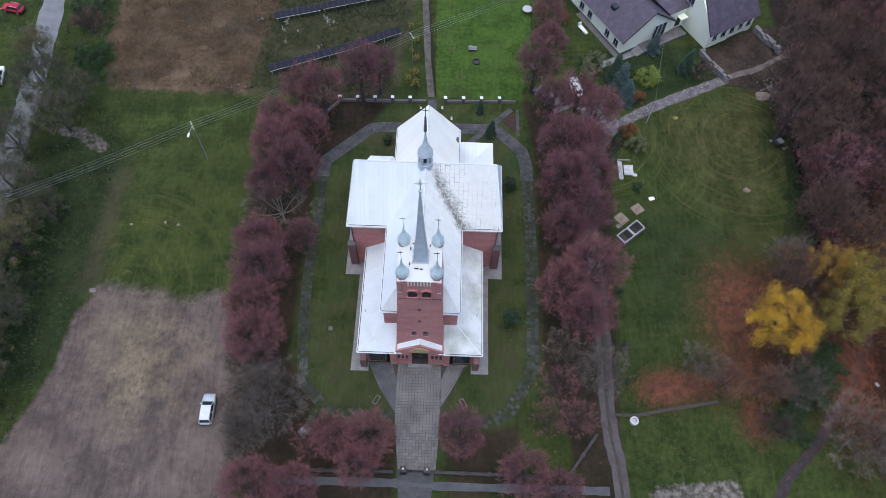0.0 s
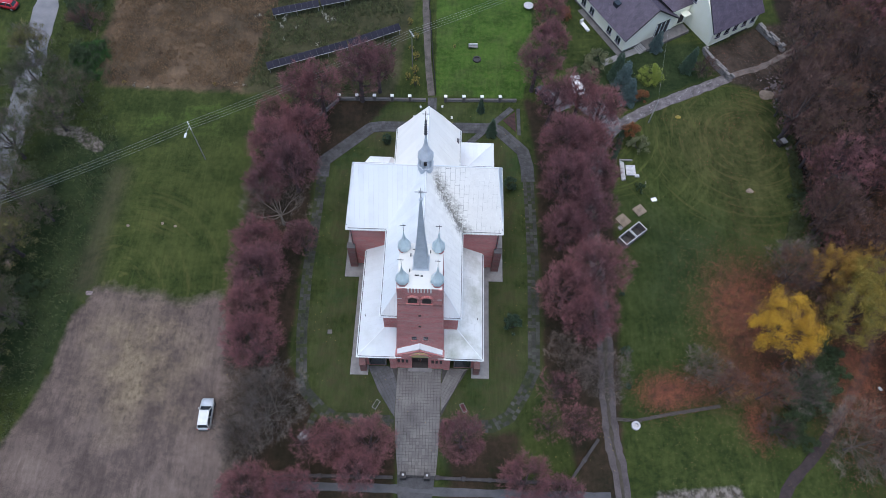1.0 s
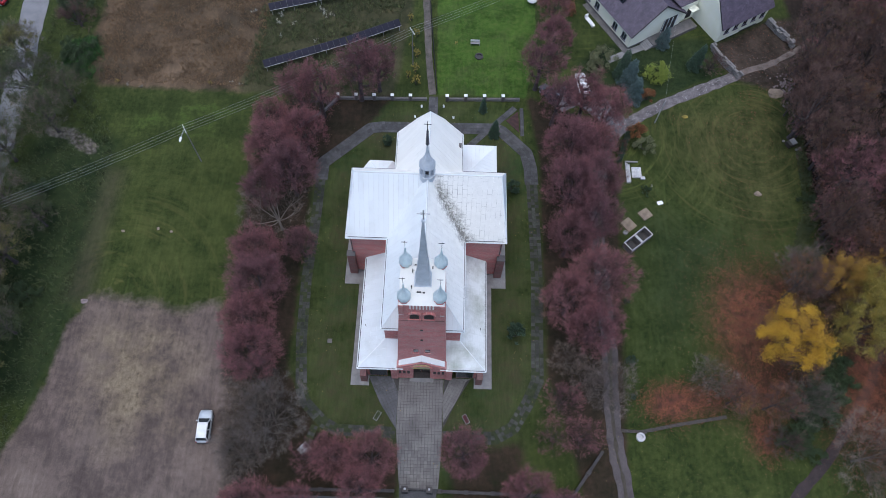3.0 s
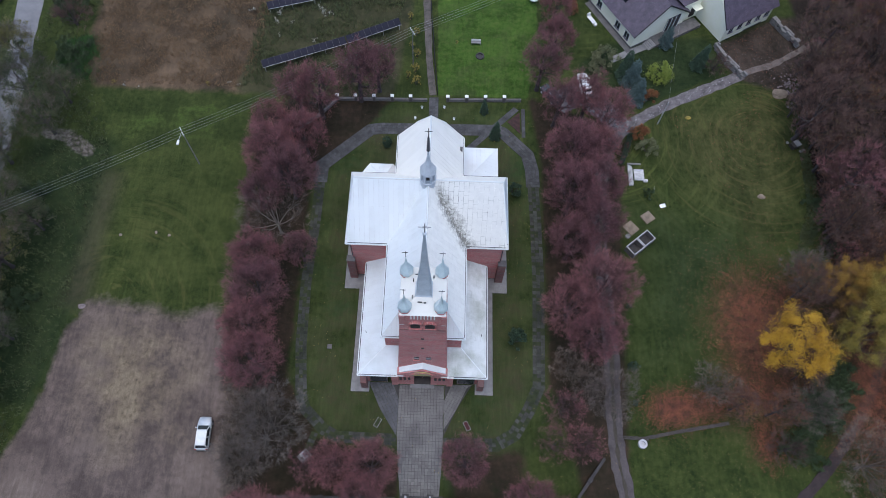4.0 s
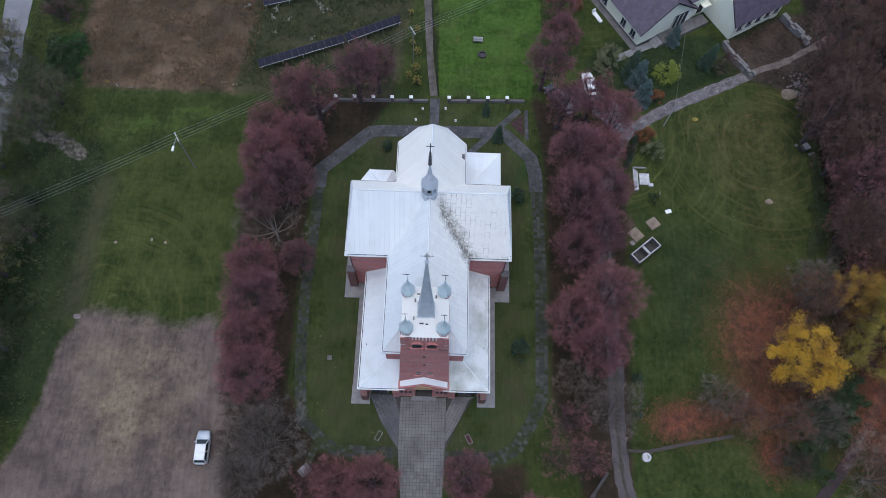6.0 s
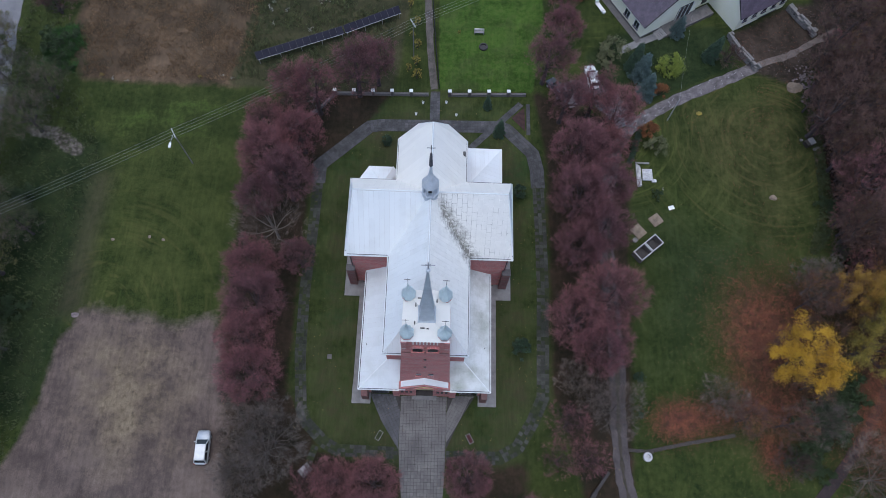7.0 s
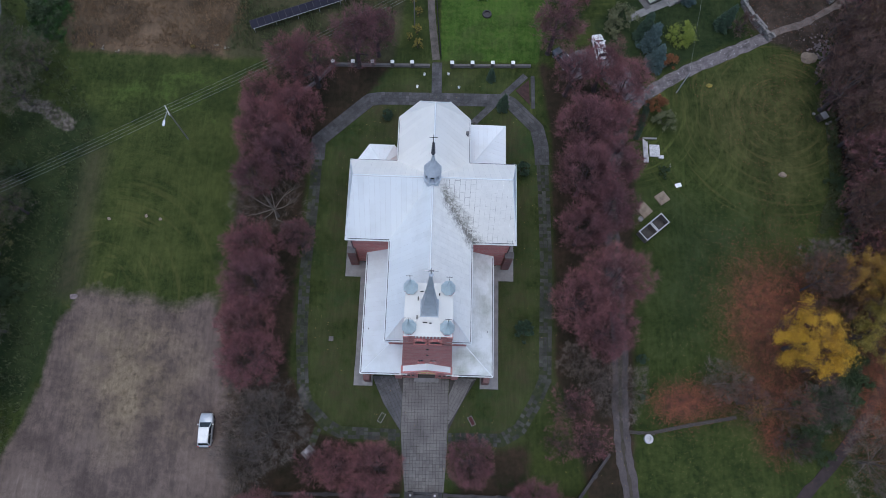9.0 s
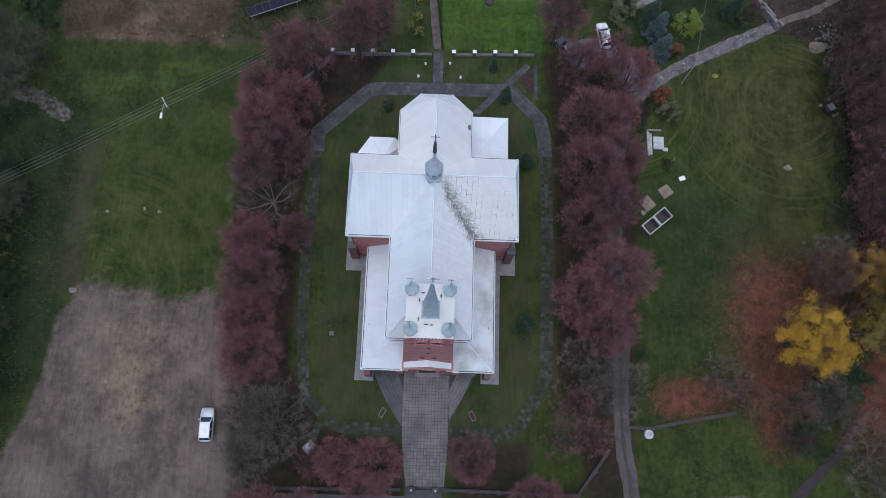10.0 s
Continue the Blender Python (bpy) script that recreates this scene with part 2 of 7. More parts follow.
M_PANEL = plain("solar_cell", (0.010, 0.011, 0.02), (0.02, 0.02, 0.035), 0.6, 0.55, relief=0, spread=0.2)
M_PANEL.node_tree.nodes["Principled BSDF"].inputs["Specular IOR Level"].default_value = 0.12
M_WIRE = plain("pale_wire", (0.42, 0.43, 0.44), (0.55, 0.56, 0.57), 2, 0.6)
M_DRIVE = plain("pale_stony_drive", (0.05, 0.045, 0.045), (0.215, 0.192, 0.198), 0.8, 0.95, fine=3.5, relief=0.5)
M_RIM = plain("pale_rim", (0.36, 0.36, 0.37), (0.52, 0.52, 0.53), 2, 0.7)
M_WALK = plain("blue_grey_slab", (0.034, 0.036, 0.037), (0.105, 0.103, 0.108), 0.45, 0.9, fine=6, spread=0.35)
M_ALU = plain("aluminium", (0.45, 0.46, 0.48), (0.6, 0.6, 0.62), 2, 0.4, 0.6)
M_STONE = plain("rubble_stone", (0.11, 0.105, 0.10), (0.30, 0.29, 0.28), 2.0, 0.9, spread=0.4)
M_SAND = plain("sand", (0.15, 0.115, 0.085), (0.28, 0.225, 0.17), 1.5, 0.95)
M_WOOD = plain("weathered_wood", (0.12, 0.09, 0.065), (0.25, 0.20, 0.15), 3, 0.85)
M_ASPHALT = plain("worn_asphalt", (0.15, 0.15, 0.158), (0.24, 0.238, 0.245), 0.4, 0.9, fine=14)
M_GRAVEL = plain("pale_gravel", (0.05, 0.042, 0.042), (0.12, 0.102, 0.10), 0.4, 0.95, fine=6, relief=0.6)
M_FALLEN = plain("fallen_leaves", (0.072, 0.024, 0.016), (0.28, 0.090, 0.040), 0.8, 0.85, fine=4, relief=0, spread=0.55)
M_FALLEN_YELLOW = plain("fallen_yellow_leaves", (0.30, 0.20, 0.05), (0.48, 0.37, 0.16), 0.8, 0.85, fine=4, relief=0, spread=0.4)
M_STRAW = plain("dry_grass", (0.13, 0.085, 0.045), (0.30, 0.20, 0.11), 0.35, 0.95, fine=3, relief=0, spread=0.5)
M_WEED = plain("rank_weeds", (0.05, 0.07, 0.025), (0.13, 0.15, 0.06), 0.4, 0.95, fine=3, relief=0, spread=0.5)


# ---- building blocks ----
def part(name, bm, material, parent=None, label="", smooth=False):
    me = bpy.data.meshes.new(name)
    bm.to_mesh(me)
    bm.free()
    if smooth:
        me.shade_smooth()
    me.materials.append(material)
    ob = new(name, me)
    if parent is not None:
        ob.parent = parent
    if label:
        ob["label"] = label
    return ob


def thing(name, label, category, group="", kind="", at=None):
    ob = tagged(new(name), label, category, group, kind)
    ob.empty_display_size = 0.3
    if at is not None:
        ob.matrix_basis = at
    return ob


def raw_mesh(name, verts, faces, material, parent=None, label="", smooth=False):
    me = bpy.data.meshes.new(name)
    me.from_pydata(verts, [], faces)
    if smooth:
        me.shade_smooth()
    me.materials.append(material)
    ob = new(name, me)
    if parent is not None:
        ob.parent = parent
    if label:
        ob["label"] = label
    return ob


def box(bm, x0, x1, y0, y1, z0, z1, turn=None, bevel=0.0):
    r = bmesh.ops.create_cube(bm, size=1.0, matrix=Matrix.Translation(((x0 + x1) / 2, (y0 + y1) / 2, (z0 + z1) / 2)) @ Matrix.Diagonal((x1 - x0, y1 - y0, z1 - z0, 1)))
    vs = r["verts"]
    if bevel:
        es = list({e for v in vs for e in v.link_edges})
        b = bmesh.ops.bevel(bm, geom=es, offset=bevel, segments=1, affect="EDGES")
        vs = list({v for f in b["faces"] for v in f.verts} | {v for v in vs if v.is_valid})
    if turn is not None:
        bmesh.ops.transform(bm, matrix=turn, verts=vs)
    return vs


def boxes(*rows, bevel=0.0):
    bm = bmesh.new()
    for r in rows:
        box(bm, *r, bevel=bevel)
    return bm


def lathe(bm, profile, sides=12, at=(0, 0, 0), phase=0.0):
    """Rings of (radius, height) closed into a solid."""
    rings = []
    for r, z in profile:
        rings.append([bm.verts.new((at[0] + r * math.cos(phase + 2 * math.pi * i / sides), at[1] + r * math.sin(phase + 2 * math.pi * i / sides), at[2] + z)) for i in range(sides)])
    for a, b in zip(rings, rings[1:]):
        for i in range(sides):
            j = (i + 1) % sides
            bm.faces.new((a[i], a[j], b[j], b[i]))
    bm.faces.new(rings[0][::-1])
    bm.faces.new(rings[-1])


def rod(bm, a, b, r0, r1=None, sides=6):
    a, b = Vector(a), Vector(b)
    d = b - a
    q = d.to_track_quat("Z", "Y")
    r1 = r0 if r1 is None else r1
    ring = [[bm.verts.new(p + q @ Vector((r * math.cos(2 * math.pi * i / sides), r * math.sin(2 * math.pi * i / sides), 0))) for i in range(sides)] for p, r in ((a, r0), (b, r1))]
    for i in range(sides):
        j = (i + 1) % sides
        bm.faces.new((ring[0][i], ring[0][j], ring[1][j], ring[1][i]))
    bm.faces.new(ring[0][::-1])
    bm.faces.new(ring[1])


def slab(bm, pts, thick):
    """A flat polygon given depth against its normal."""
    pts = [Vector(p) for p in pts]
    n = (pts[1] - pts[0]).cross(pts[2] - pts[0]).normalized()
    if n.z < 0:
        pts, n = pts[::-1], -n
    top = [bm.verts.new(p) for p in pts]
    low = [bm.verts.new(p - n * thick) for p in pts]
    bm.faces.new(top)
    bm.faces.new(low[::-1])
    k = len(pts)
    for i in range(k):
        j = (i + 1) % k
        bm.faces.new((top[j], top[i], low[i], low[j]))


def prism(bm, pts, z0, z1):
    """Upright prism on a plan polygon."""
    area = sum(a[0] * b[1] - b[0] * a[1] for a, b in zip(pts, list(pts[1:]) + [pts[0]]))
    pts = list(pts) if area > 0 else list(pts)[::-1]
    low = [bm.verts.new((x, y, z0)) for x, y in pts]
    top = [bm.verts.new((x, y, z1)) for x, y in pts]
    bm.faces.new(low[::-1])
    bm.faces.new(top)
    k = len(pts)
    for i in range(k):
        j = (i + 1) % k
        bm.faces.new((low[i], low[j], top[j], top[i]))


def clip(poly, a, b):
    """The part of a plane polygon left of the line a to b."""
    out = []
    side = lambda p: (b[0] - a[0]) * (p[1] - a[1]) - (b[1] - a[1]) * (p[0] - a[0])
    for p, q in zip(poly, poly[1:] + poly[:1]):
        sp, sq = side(p), side(q)
        if sp >= 0:
            out.append(p)
        if sp * sq < 0:
            f = sp / (sp - sq)
            out.append((p[0] + f * (q[0] - p[0]), p[1] + f * (q[1] - p[1])))
    return out


def sheets(face, wide, tall, gap, rise, rng, stagger=0.5):
    """Lapped metal sheets over a convex sloping face: (vertices, faces) of each."""
    face = [Vector(p) for p in face]
    n = (face[1] - face[0]).cross(face[2] - face[0]).normalized()
    if n.z < 0:
        face, n = face[::-1], -n
    u = Vector((0, 0, 1)).cross(n).normalized()
    v = n.cross(u)
    o = face[0]
    flat = [((p - o).dot(u), (p - o).dot(v)) for p in face]
    xs, ys = [p[0] for p in flat], [p[1] for p in flat]
    out = []
    col = 0
    x = min(xs) + 0.02
    while x < max(xs):
        y = min(ys) - tall * (stagger if col % 2 else 0) - rng.random() * tall * 0.15
        while y < max(ys):
            cell = [(x + gap / 2, y + gap / 2), (x + wide - gap / 2, y + gap / 2), (x + wide - gap / 2, y + tall - gap / 2), (x + gap / 2, y + tall - gap / 2)]
            for a, b in zip(flat, flat[1:] + flat[:1]):
                cell = clip(cell, a, b)
                if len(cell) < 3:
                    break
            y += tall
            if len(cell) < 3:
                continue
            area = abs(sum(p[0] * q[1] - q[0] * p[1] for p, q in zip(cell, cell[1:] + cell[:1]))) / 2
            if area < 0.03:
                continue
            h = rise * (0.7 + 0.6 * rng.random())
            top = [o + u * p[0] + v * p[1] + n * h for p in cell]
            low = [o + u * p[0] + v * p[1] + n * 0.001 for p in cell]
            k = len(cell)
            fs = [tuple(range(k))] + [((i + 1) % k, i, k + i, k + (i + 1) % k) for i in range(k)]
            out.append(([tuple(p) for p in top + low], fs))
        x += wide
        col += 1
    return out


def joined(name, pieces, material, parent=None, label=""):
    vs, fs = [], []
    for v, f in pieces:
        k = len(vs)
        vs += v
        fs += [tuple(i + k for i in g) for g in f]
    return raw_mesh(name, vs, fs, material, parent, label)


def in_poly(x, y, poly):
    hit = False
    for (x0, y0), (x1, y1) in zip(poly, poly[1:] + poly[:1]):
        if (y0 > y) != (y1 > y) and x < (x1 - x0) * (y - y0) / (y1 - y0) + x0:
            hit = not hit
    return hit


# ---- ground ----
DIRT = [(-46.0, 39.6), (-48.4, 37.0), (-48.9, 29.0), (-50.2, 24.1), (-52.0, 20.0), (-57.0, 8), (-58, -12), (-19, -12), (-25, 12.8), (-27.6, 25.8), (-29.0, 37.1), (-30.0, 39.0), (-33, 37.4), (-38.8, 38.8)]
FIELD = [(-57, 110), (-56.6, 84), (-54.3, 79), (-31, 78.8), (-29.5, 81), (-28, 100), (-30, 140), (-60, 140)]
ROUGH = [(-31, 78.8), (-16, 78.4), (-7.2, 79), (-4.6, 102), (-4, 140), (-30, 140), (-28, 100)]
LAWN = [(0.9, 79), (15, 79), (17, 88), (17, 130), (-0.4, 130)]
LITTER = [(50, 49.5), (42.5, 47), (40.8, 40), (40.8, 33.5), (31, 31.0), (29.3, 26.0), (34, 25.8), (43, 27), (44, 22.5), (47, 22.5), (50, 26), (62, 18), (90, 15), (90, 60), (66, 66), (60, 50)]
WOOD = [(60.5, 66), (61.5, 80), (64, 90), (63, 140), (130, 140), (130, 10), (62, 12), (60, 45)]
YARD = [(48, 91), (50.3, 84.5), (58, 82), (66, 92), (70, 100), (58, 97)]
# ground under the limes: leaf-brown, with the crowns' shade put into the colour
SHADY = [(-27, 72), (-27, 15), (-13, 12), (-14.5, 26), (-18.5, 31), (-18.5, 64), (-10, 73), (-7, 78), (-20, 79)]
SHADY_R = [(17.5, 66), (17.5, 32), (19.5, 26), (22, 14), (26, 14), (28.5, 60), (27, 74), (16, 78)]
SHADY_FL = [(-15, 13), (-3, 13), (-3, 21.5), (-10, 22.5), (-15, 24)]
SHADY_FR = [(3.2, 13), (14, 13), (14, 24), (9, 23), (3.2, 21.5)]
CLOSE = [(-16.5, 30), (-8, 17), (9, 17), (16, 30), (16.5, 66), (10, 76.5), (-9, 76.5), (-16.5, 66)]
STRIP = [(-49.4, 62), (-49.6, 50), (-50.2, 41), (-46.6, 40), (-47.0, 50), (-46.6, 62)]
BARE = [(-60.5, 69.6), (-56.4, 69.0), (-52.6, 66.6), (-51.6, 65.2), (-53.4, 65.0), (-56.6, 67.4), (-60.5, 68.4)]
SANDY = [(30.5, 15.5), (41, 16.4), (42.5, 11), (30, 10)]


BEIGE = [(-46, 36.0), (-41, 38.5), (-35.0, 38.0), (-31.5, 31), (-32.5, 24), (-41, 22), (-44, 28)]
DRY = [(39, 77), (56, 81), (59.5, 72), (56, 60), (49, 55), (43, 62), (38, 68)]
LUSH = [(-60, 66), (-60, 30), (-52, 28), (-49.5, 42), (-50.5, 66)]
MEADOW = [(-46, 62), (-46, 42), (-30, 42), (-28, 60), (-34, 68)]
LUSH_H = [(27, 76), (34, 79), (47, 85), (46, 92), (30, 90), (25, 86)]
GREENER = [(-53, 78), (-29, 78), (-28, 64), (-50, 66)]
LUSH_R = [(30, 60), (30, 34), (38, 36), (44, 46), (50, 54), (42, 58)]


def edge_mask(x, y, poly, soft):
    """1 well inside the polygon, 0 well outside, sloping over soft metres at its edge."""
    d = 1e9
    for (x0, y0), (x1, y1) in zip(poly, poly[1:] + poly[:1]):
        ex, ey = x1 - x0, y1 - y0
        f = max(0.0, min(1.0, ((x - x0) * ex + (y - y0) * ey) / (ex * ex + ey * ey)))
        d = min(d, math.hypot(x - x0 - f * ex, y - y0 - f * ey))
    if not in_poly(x, y, poly):
        d = -d
    return max(0.0, min(1.0, 0.5 + d / (2 * soft)))


def ground_material():
    m, nt, bsdf = nodes_of("ground_cover")
    v = coords(nt)

    def layer(name):
        a = nt.nodes.new("ShaderNodeAttribute")
        a.attribute_name = name
        s = nt.nodes.new("ShaderNodeSeparateColor")
        nt.links.new(a.outputs["Color"], s.inputs[0])
        return s.outputs

    k1, k2, k3, k4, k5 = (layer(n) for n in ("cover_a", "cover_b", "cover_c", "cover_d", "cover_e"))
    big, mid, small, fine = (noise_of(nt, v, s, d) for s, d in ((0.045, 4), (0.22, 6), (1.3, 5), (7.0, 4)))
    stretch = nt.nodes.new("ShaderNodeMapping")
    stretch.inputs["Scale"].default_value = (1.0, 0.12, 1.0)
    stretch.inputs["Rotation"].default_value = (0, 0, radians(8))
    nt.links.new(v, stretch.inputs[0])
    mow = noise_of(nt, stretch.outputs[0], 0.8, 4)

    turned = nt.nodes.new("ShaderNodeMapping")
    turned.inputs["Scale"].default_value = (1.6, 0.10, 1.0)
    turned.inputs["Rotation"].default_value = (0, 0, radians(-38))
    nt.links.new(v, turned.inputs[0])
    ruts = noise_of(nt, turned.outputs[0], 0.9, 3)

    def ragged(mask, amount=0.9):
        n = calc(nt, "ADD", calc(nt, "MULTIPLY", mid, 0.6), calc(nt, "MULTIPLY", small, 0.4))
        return calc(nt, "MULTIPLY", calc(nt, "SUBTRACT", calc(nt, "ADD", calc(nt, "MULTIPLY", mask, 1.0 + amount), n), 0.5 + amount * 0.5), 3.0)

    def two(a, b, f, lo=0.41, hi=0.60):
        return ramp(nt, f, [(lo, a), (hi, b)])

    tuft = calc(nt, "ADD", calc(nt, "MULTIPLY", small, 0.5), calc(nt, "MULTIPLY", fine, 0.5))
    grass = mix(nt, 0.5, two((0.024, 0.041, 0.011), (0.068, 0.086, 0.024), mid), two((0.010, 0.024, 0.004), (0.098, 0.122, 0.032), tuft, 0.40, 0.61))
    grass = mix(nt, ramp(nt, mow, [(0.5, (0, 0, 0)), (0.75, (0.45, 0.45, 0.45))]), grass, (0.066, 0.086, 0.024))
    grass = mix(nt, ramp(nt, big, [(0.45, (0, 0, 0)), (0.62, (0.35, 0.35, 0.35))]), grass, (0.052, 0.068, 0.017))
    grass = mix(nt, ramp(nt, ruts, [(0.55, (0, 0, 0)), (0.72, (0.5, 0.5, 0.5))]), grass, (0.078, 0.104, 0.028))
    for cx, cy, per, tone in ((51.8, 72.1, 1.3, (0.130, 0.122, 0.040)), (27.0, 72.0, 1.1, (0.118, 0.138, 0.038)), (-44.3, 41.1, 0.8, (0.110, 0.116, 0.034))):
        moved = nt.nodes.new("ShaderNodeMapping")
        moved.inputs["Location"].default_value = (-cx, -cy, 0)
        nt.links.new(v, moved.inputs[0])
        s = nt.nodes.new("ShaderNodeSeparateXYZ")
        nt.links.new(moved.outputs[0], s.inputs[0])
        rad = calc(nt, "SQRT", calc(nt, "ADD", calc(nt, "MULTIPLY", s.outputs[0], s.outputs[0]), calc(nt, "MULTIPLY", s.outputs[1], s.outputs[1])))
        turn = nt.nodes.new("ShaderNodeCombineXYZ")
        nt.links.new(calc(nt, "MULTIPLY", rad, per), turn.inputs[0])
        nt.links.new(calc(nt, "MULTIPLY", calc(nt, "ARCTAN2", s.outputs[1], s.outputs[0]), 1.2), turn.inputs[1])
        arcs = noise_of(nt, turn.outputs[0], 1.0, 4)
        near = calc(nt, "SUBTRACT", 1.0, calc(nt, "MULTIPLY", rad, 0.036))
        amount = calc(nt, "MULTIPLY", ramp(nt, arcs, [(0.53, (0, 0, 0)), (0.66, (1, 1, 1))]), calc(nt, "MULTIPLY", near, 1.2))
        grass = mix(nt, amount, grass, tone)
    dry = mix(nt, 0.5, two((0.055, 0.055, 0.02), (0.115, 0.098, 0.042), mid), two((0.035, 0.042, 0.012), (0.12, 0.105, 0.045), tuft))
    lush = mix(nt, 0.5, two((0.018, 0.034, 0.012), (0.046, 0.064, 0.025), mid), two((0.010, 0.024, 0.007), (0.058, 0.080, 0.028), tuft))
    grass = mix(nt, calc(nt, "MULTIPLY", ragged(k4[1], 0.3), 0.15), grass, dry)
    grass = mix(nt, calc(nt, "MULTIPLY", ragged(k4[2], 0.3), 0.85), grass, lush)
    grass = mix(nt, calc(nt, "MULTIPLY", k5[1], ramp(nt, mid, [(0.38, (0.1, 0.1, 0.1)), (0.62, (0.6, 0.6, 0.6))])), grass, (0.080, 0.094, 0.026))
    grass = mix(nt, calc(nt, "MULTIPLY", k5[0], ramp(nt, tuft, [(0.36, (0.35, 0.35, 0.35)), (0.62, (0.8, 0.8, 0.8))])), grass, (0.088, 0.078, 0.048))
    grass = mix(nt, calc(nt, "MULTIPLY", k5[2], ramp(nt, mid, [(0.36, (0.15, 0.15, 0.15)), (0.62, (0.75, 0.75, 0.75))])), grass, (0.082, 0.104, 0.040))
    lawn = mix(nt, 0.5, two((0.045, 0.098, 0.013), (0.088, 0.162, 0.026), mid), two((0.028, 0.066, 0.008), (0.11, 0.18, 0.036), tuft))
    patch = noise_of(nt, v, 0.10, 7, 0.68)
    worn = nt.nodes.new("ShaderNodeMapping")
    worn.inputs["Scale"].default_value = (0.9, 0.16, 1.0)
    worn.inputs["Rotation"].default_value = (0, 0, radians(-14))
    nt.links.new(v, worn.inputs[0])
    wheels = noise_of(nt, worn.outputs[0], 0.55, 5, 0.6)
    lawn = mix(nt, ramp(nt, small, [(0.52, (0, 0, 0)), (0.68, (0.55, 0.55, 0.55))]), lawn, (0.105, 0.128, 0.034))
    lawn = mix(nt, ramp(nt, patch, [(0.50, (0, 0, 0)), (0.64, (0.5, 0.5, 0.5))]), lawn, (0.074, 0.084, 0.034))
    grass = mix(nt, calc(nt, "MULTIPLY", k5[2], ramp(nt, patch, [(0.50, (0, 0, 0)), (0.64, (0.4, 0.4, 0.4))])), grass, (0.074, 0.066, 0.040))
    grass = mix(nt, calc(nt, "MULTIPLY", k5[2], ramp(nt, patch, [(0.38, (0.6, 0.6, 0.6)), (0.47, (0, 0, 0))])), grass, (0.040, 0.078, 0.028))
    dirt = mix(nt, 0.5, two((0.140, 0.115, 0.110), (0.225, 0.188, 0.176), mid), two((0.105, 0.086, 0.082), (0.25, 0.208, 0.194), tuft))
    dirt = mix(nt, ramp(nt, patch, [(0.36, (0.7, 0.7, 0.7)), (0.50, (0, 0, 0))]), dirt, (0.098, 0.080, 0.080))
    dirt = mix(nt, ramp(nt, patch, [(0.50, (0, 0, 0)), (0.66, (0.75, 0.75, 0.75))]), dirt, (0.26, 0.22, 0.205))
    dirt = mix(nt, ramp(nt, wheels, [(0.52, (0, 0, 0)), (0.68, (0.5, 0.5, 0.5))]), dirt, (0.20, 0.165, 0.158))
    dirt = mix(nt, ramp(nt, wheels, [(0.34, (0.5, 0.5, 0.5)), (0.46, (0, 0, 0))]), dirt, (0.095, 0.078, 0.076))
    pale = mix(nt, 0.5, two((0.15, 0.122, 0.088), (0.30, 0.258, 0.195), mid), two((0.11, 0.090, 0.062), (0.32, 0.27, 0.205), tuft))
    pale = mix(nt, ramp(nt, small, [(0.35, (0.45, 0.45, 0.45)), (0.44, (0, 0, 0))]), pale, (0.10, 0.088, 0.058))
    dirt = mix(nt, calc(nt, "MULTIPLY", calc(nt, "MULTIPLY", ragged(k4[0], 0.3), ramp(nt, mid, [(0.36, (0.2, 0.2, 0.2)), (0.58, (1, 1, 1))])), 0.32), dirt, pale)
    dirt = mix(nt, 1.0, dirt, (0.95, 0.895, 0.83), "MULTIPLY")
    field = mix(nt, 0.5, two((0.075, 0.053, 0.034), (0.165, 0.112, 0.070), mid), two((0.055, 0.041, 0.027), (0.19, 0.132, 0.083), tuft))
    field = mix(nt, ramp(nt, patch, [(0.52, (0, 0, 0)), (0.66, (0.7, 0.7, 0.7))]), field, (0.25, 0.175, 0.115))
    field = mix(nt, ramp(nt, patch, [(0.36, (0.7, 0.7, 0.7)), (0.48, (0, 0, 0))]), field, (0.062, 0.052, 0.036))
    rough = mix(nt, 0.5, two((0.035, 0.042, 0.018), (0.095, 0.085, 0.045), mid), two((0.03, 0.038, 0.016), (0.10, 0.095, 0.05), tuft))
    litter = mix(nt, 0.5, two((0.036, 0.028, 0.016), (0.072, 0.040, 0.028), mid), two((0.025, 0.020, 0.012), (0.105, 0.050, 0.034), tuft))
    wood = mix(nt, 0.5, two((0.018, 0.015, 0.012), (0.045, 0.032, 0.026), mid), two((0.014, 0.013, 0.010), (0.05, 0.035, 0.028), tuft))
    yard = mix(nt, 0.5, two((0.032, 0.026, 0.018), (0.092, 0.068, 0.054), mid), two((0.028, 0.024, 0.016), (0.105, 0.078, 0.064), tuft))
    # brown lime-row ground with shade in its colour; also tints the churchyard grass
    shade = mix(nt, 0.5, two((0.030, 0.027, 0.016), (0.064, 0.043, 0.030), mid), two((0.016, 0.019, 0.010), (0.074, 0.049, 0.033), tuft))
    track = two((0.09, 0.08, 0.062), (0.27, 0.24, 0.215), small)
    col = grass
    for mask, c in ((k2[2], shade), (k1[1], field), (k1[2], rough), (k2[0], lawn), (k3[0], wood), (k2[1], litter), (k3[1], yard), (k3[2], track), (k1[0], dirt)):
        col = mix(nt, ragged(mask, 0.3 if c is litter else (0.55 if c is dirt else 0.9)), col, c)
    col = mix(nt, 1.0, col, ramp(nt, mid, [(0.3, (0.53, 0.53, 0.53)), (0.7, (0.71, 0.71, 0.69))]), "MULTIPLY")
    comb = nt.nodes.new("ShaderNodeMapping")
    comb.inputs["Scale"].default_value = (2.4, 0.35, 1.0)
    comb.inputs["Rotation"].default_value = (0, 0, radians(-20))
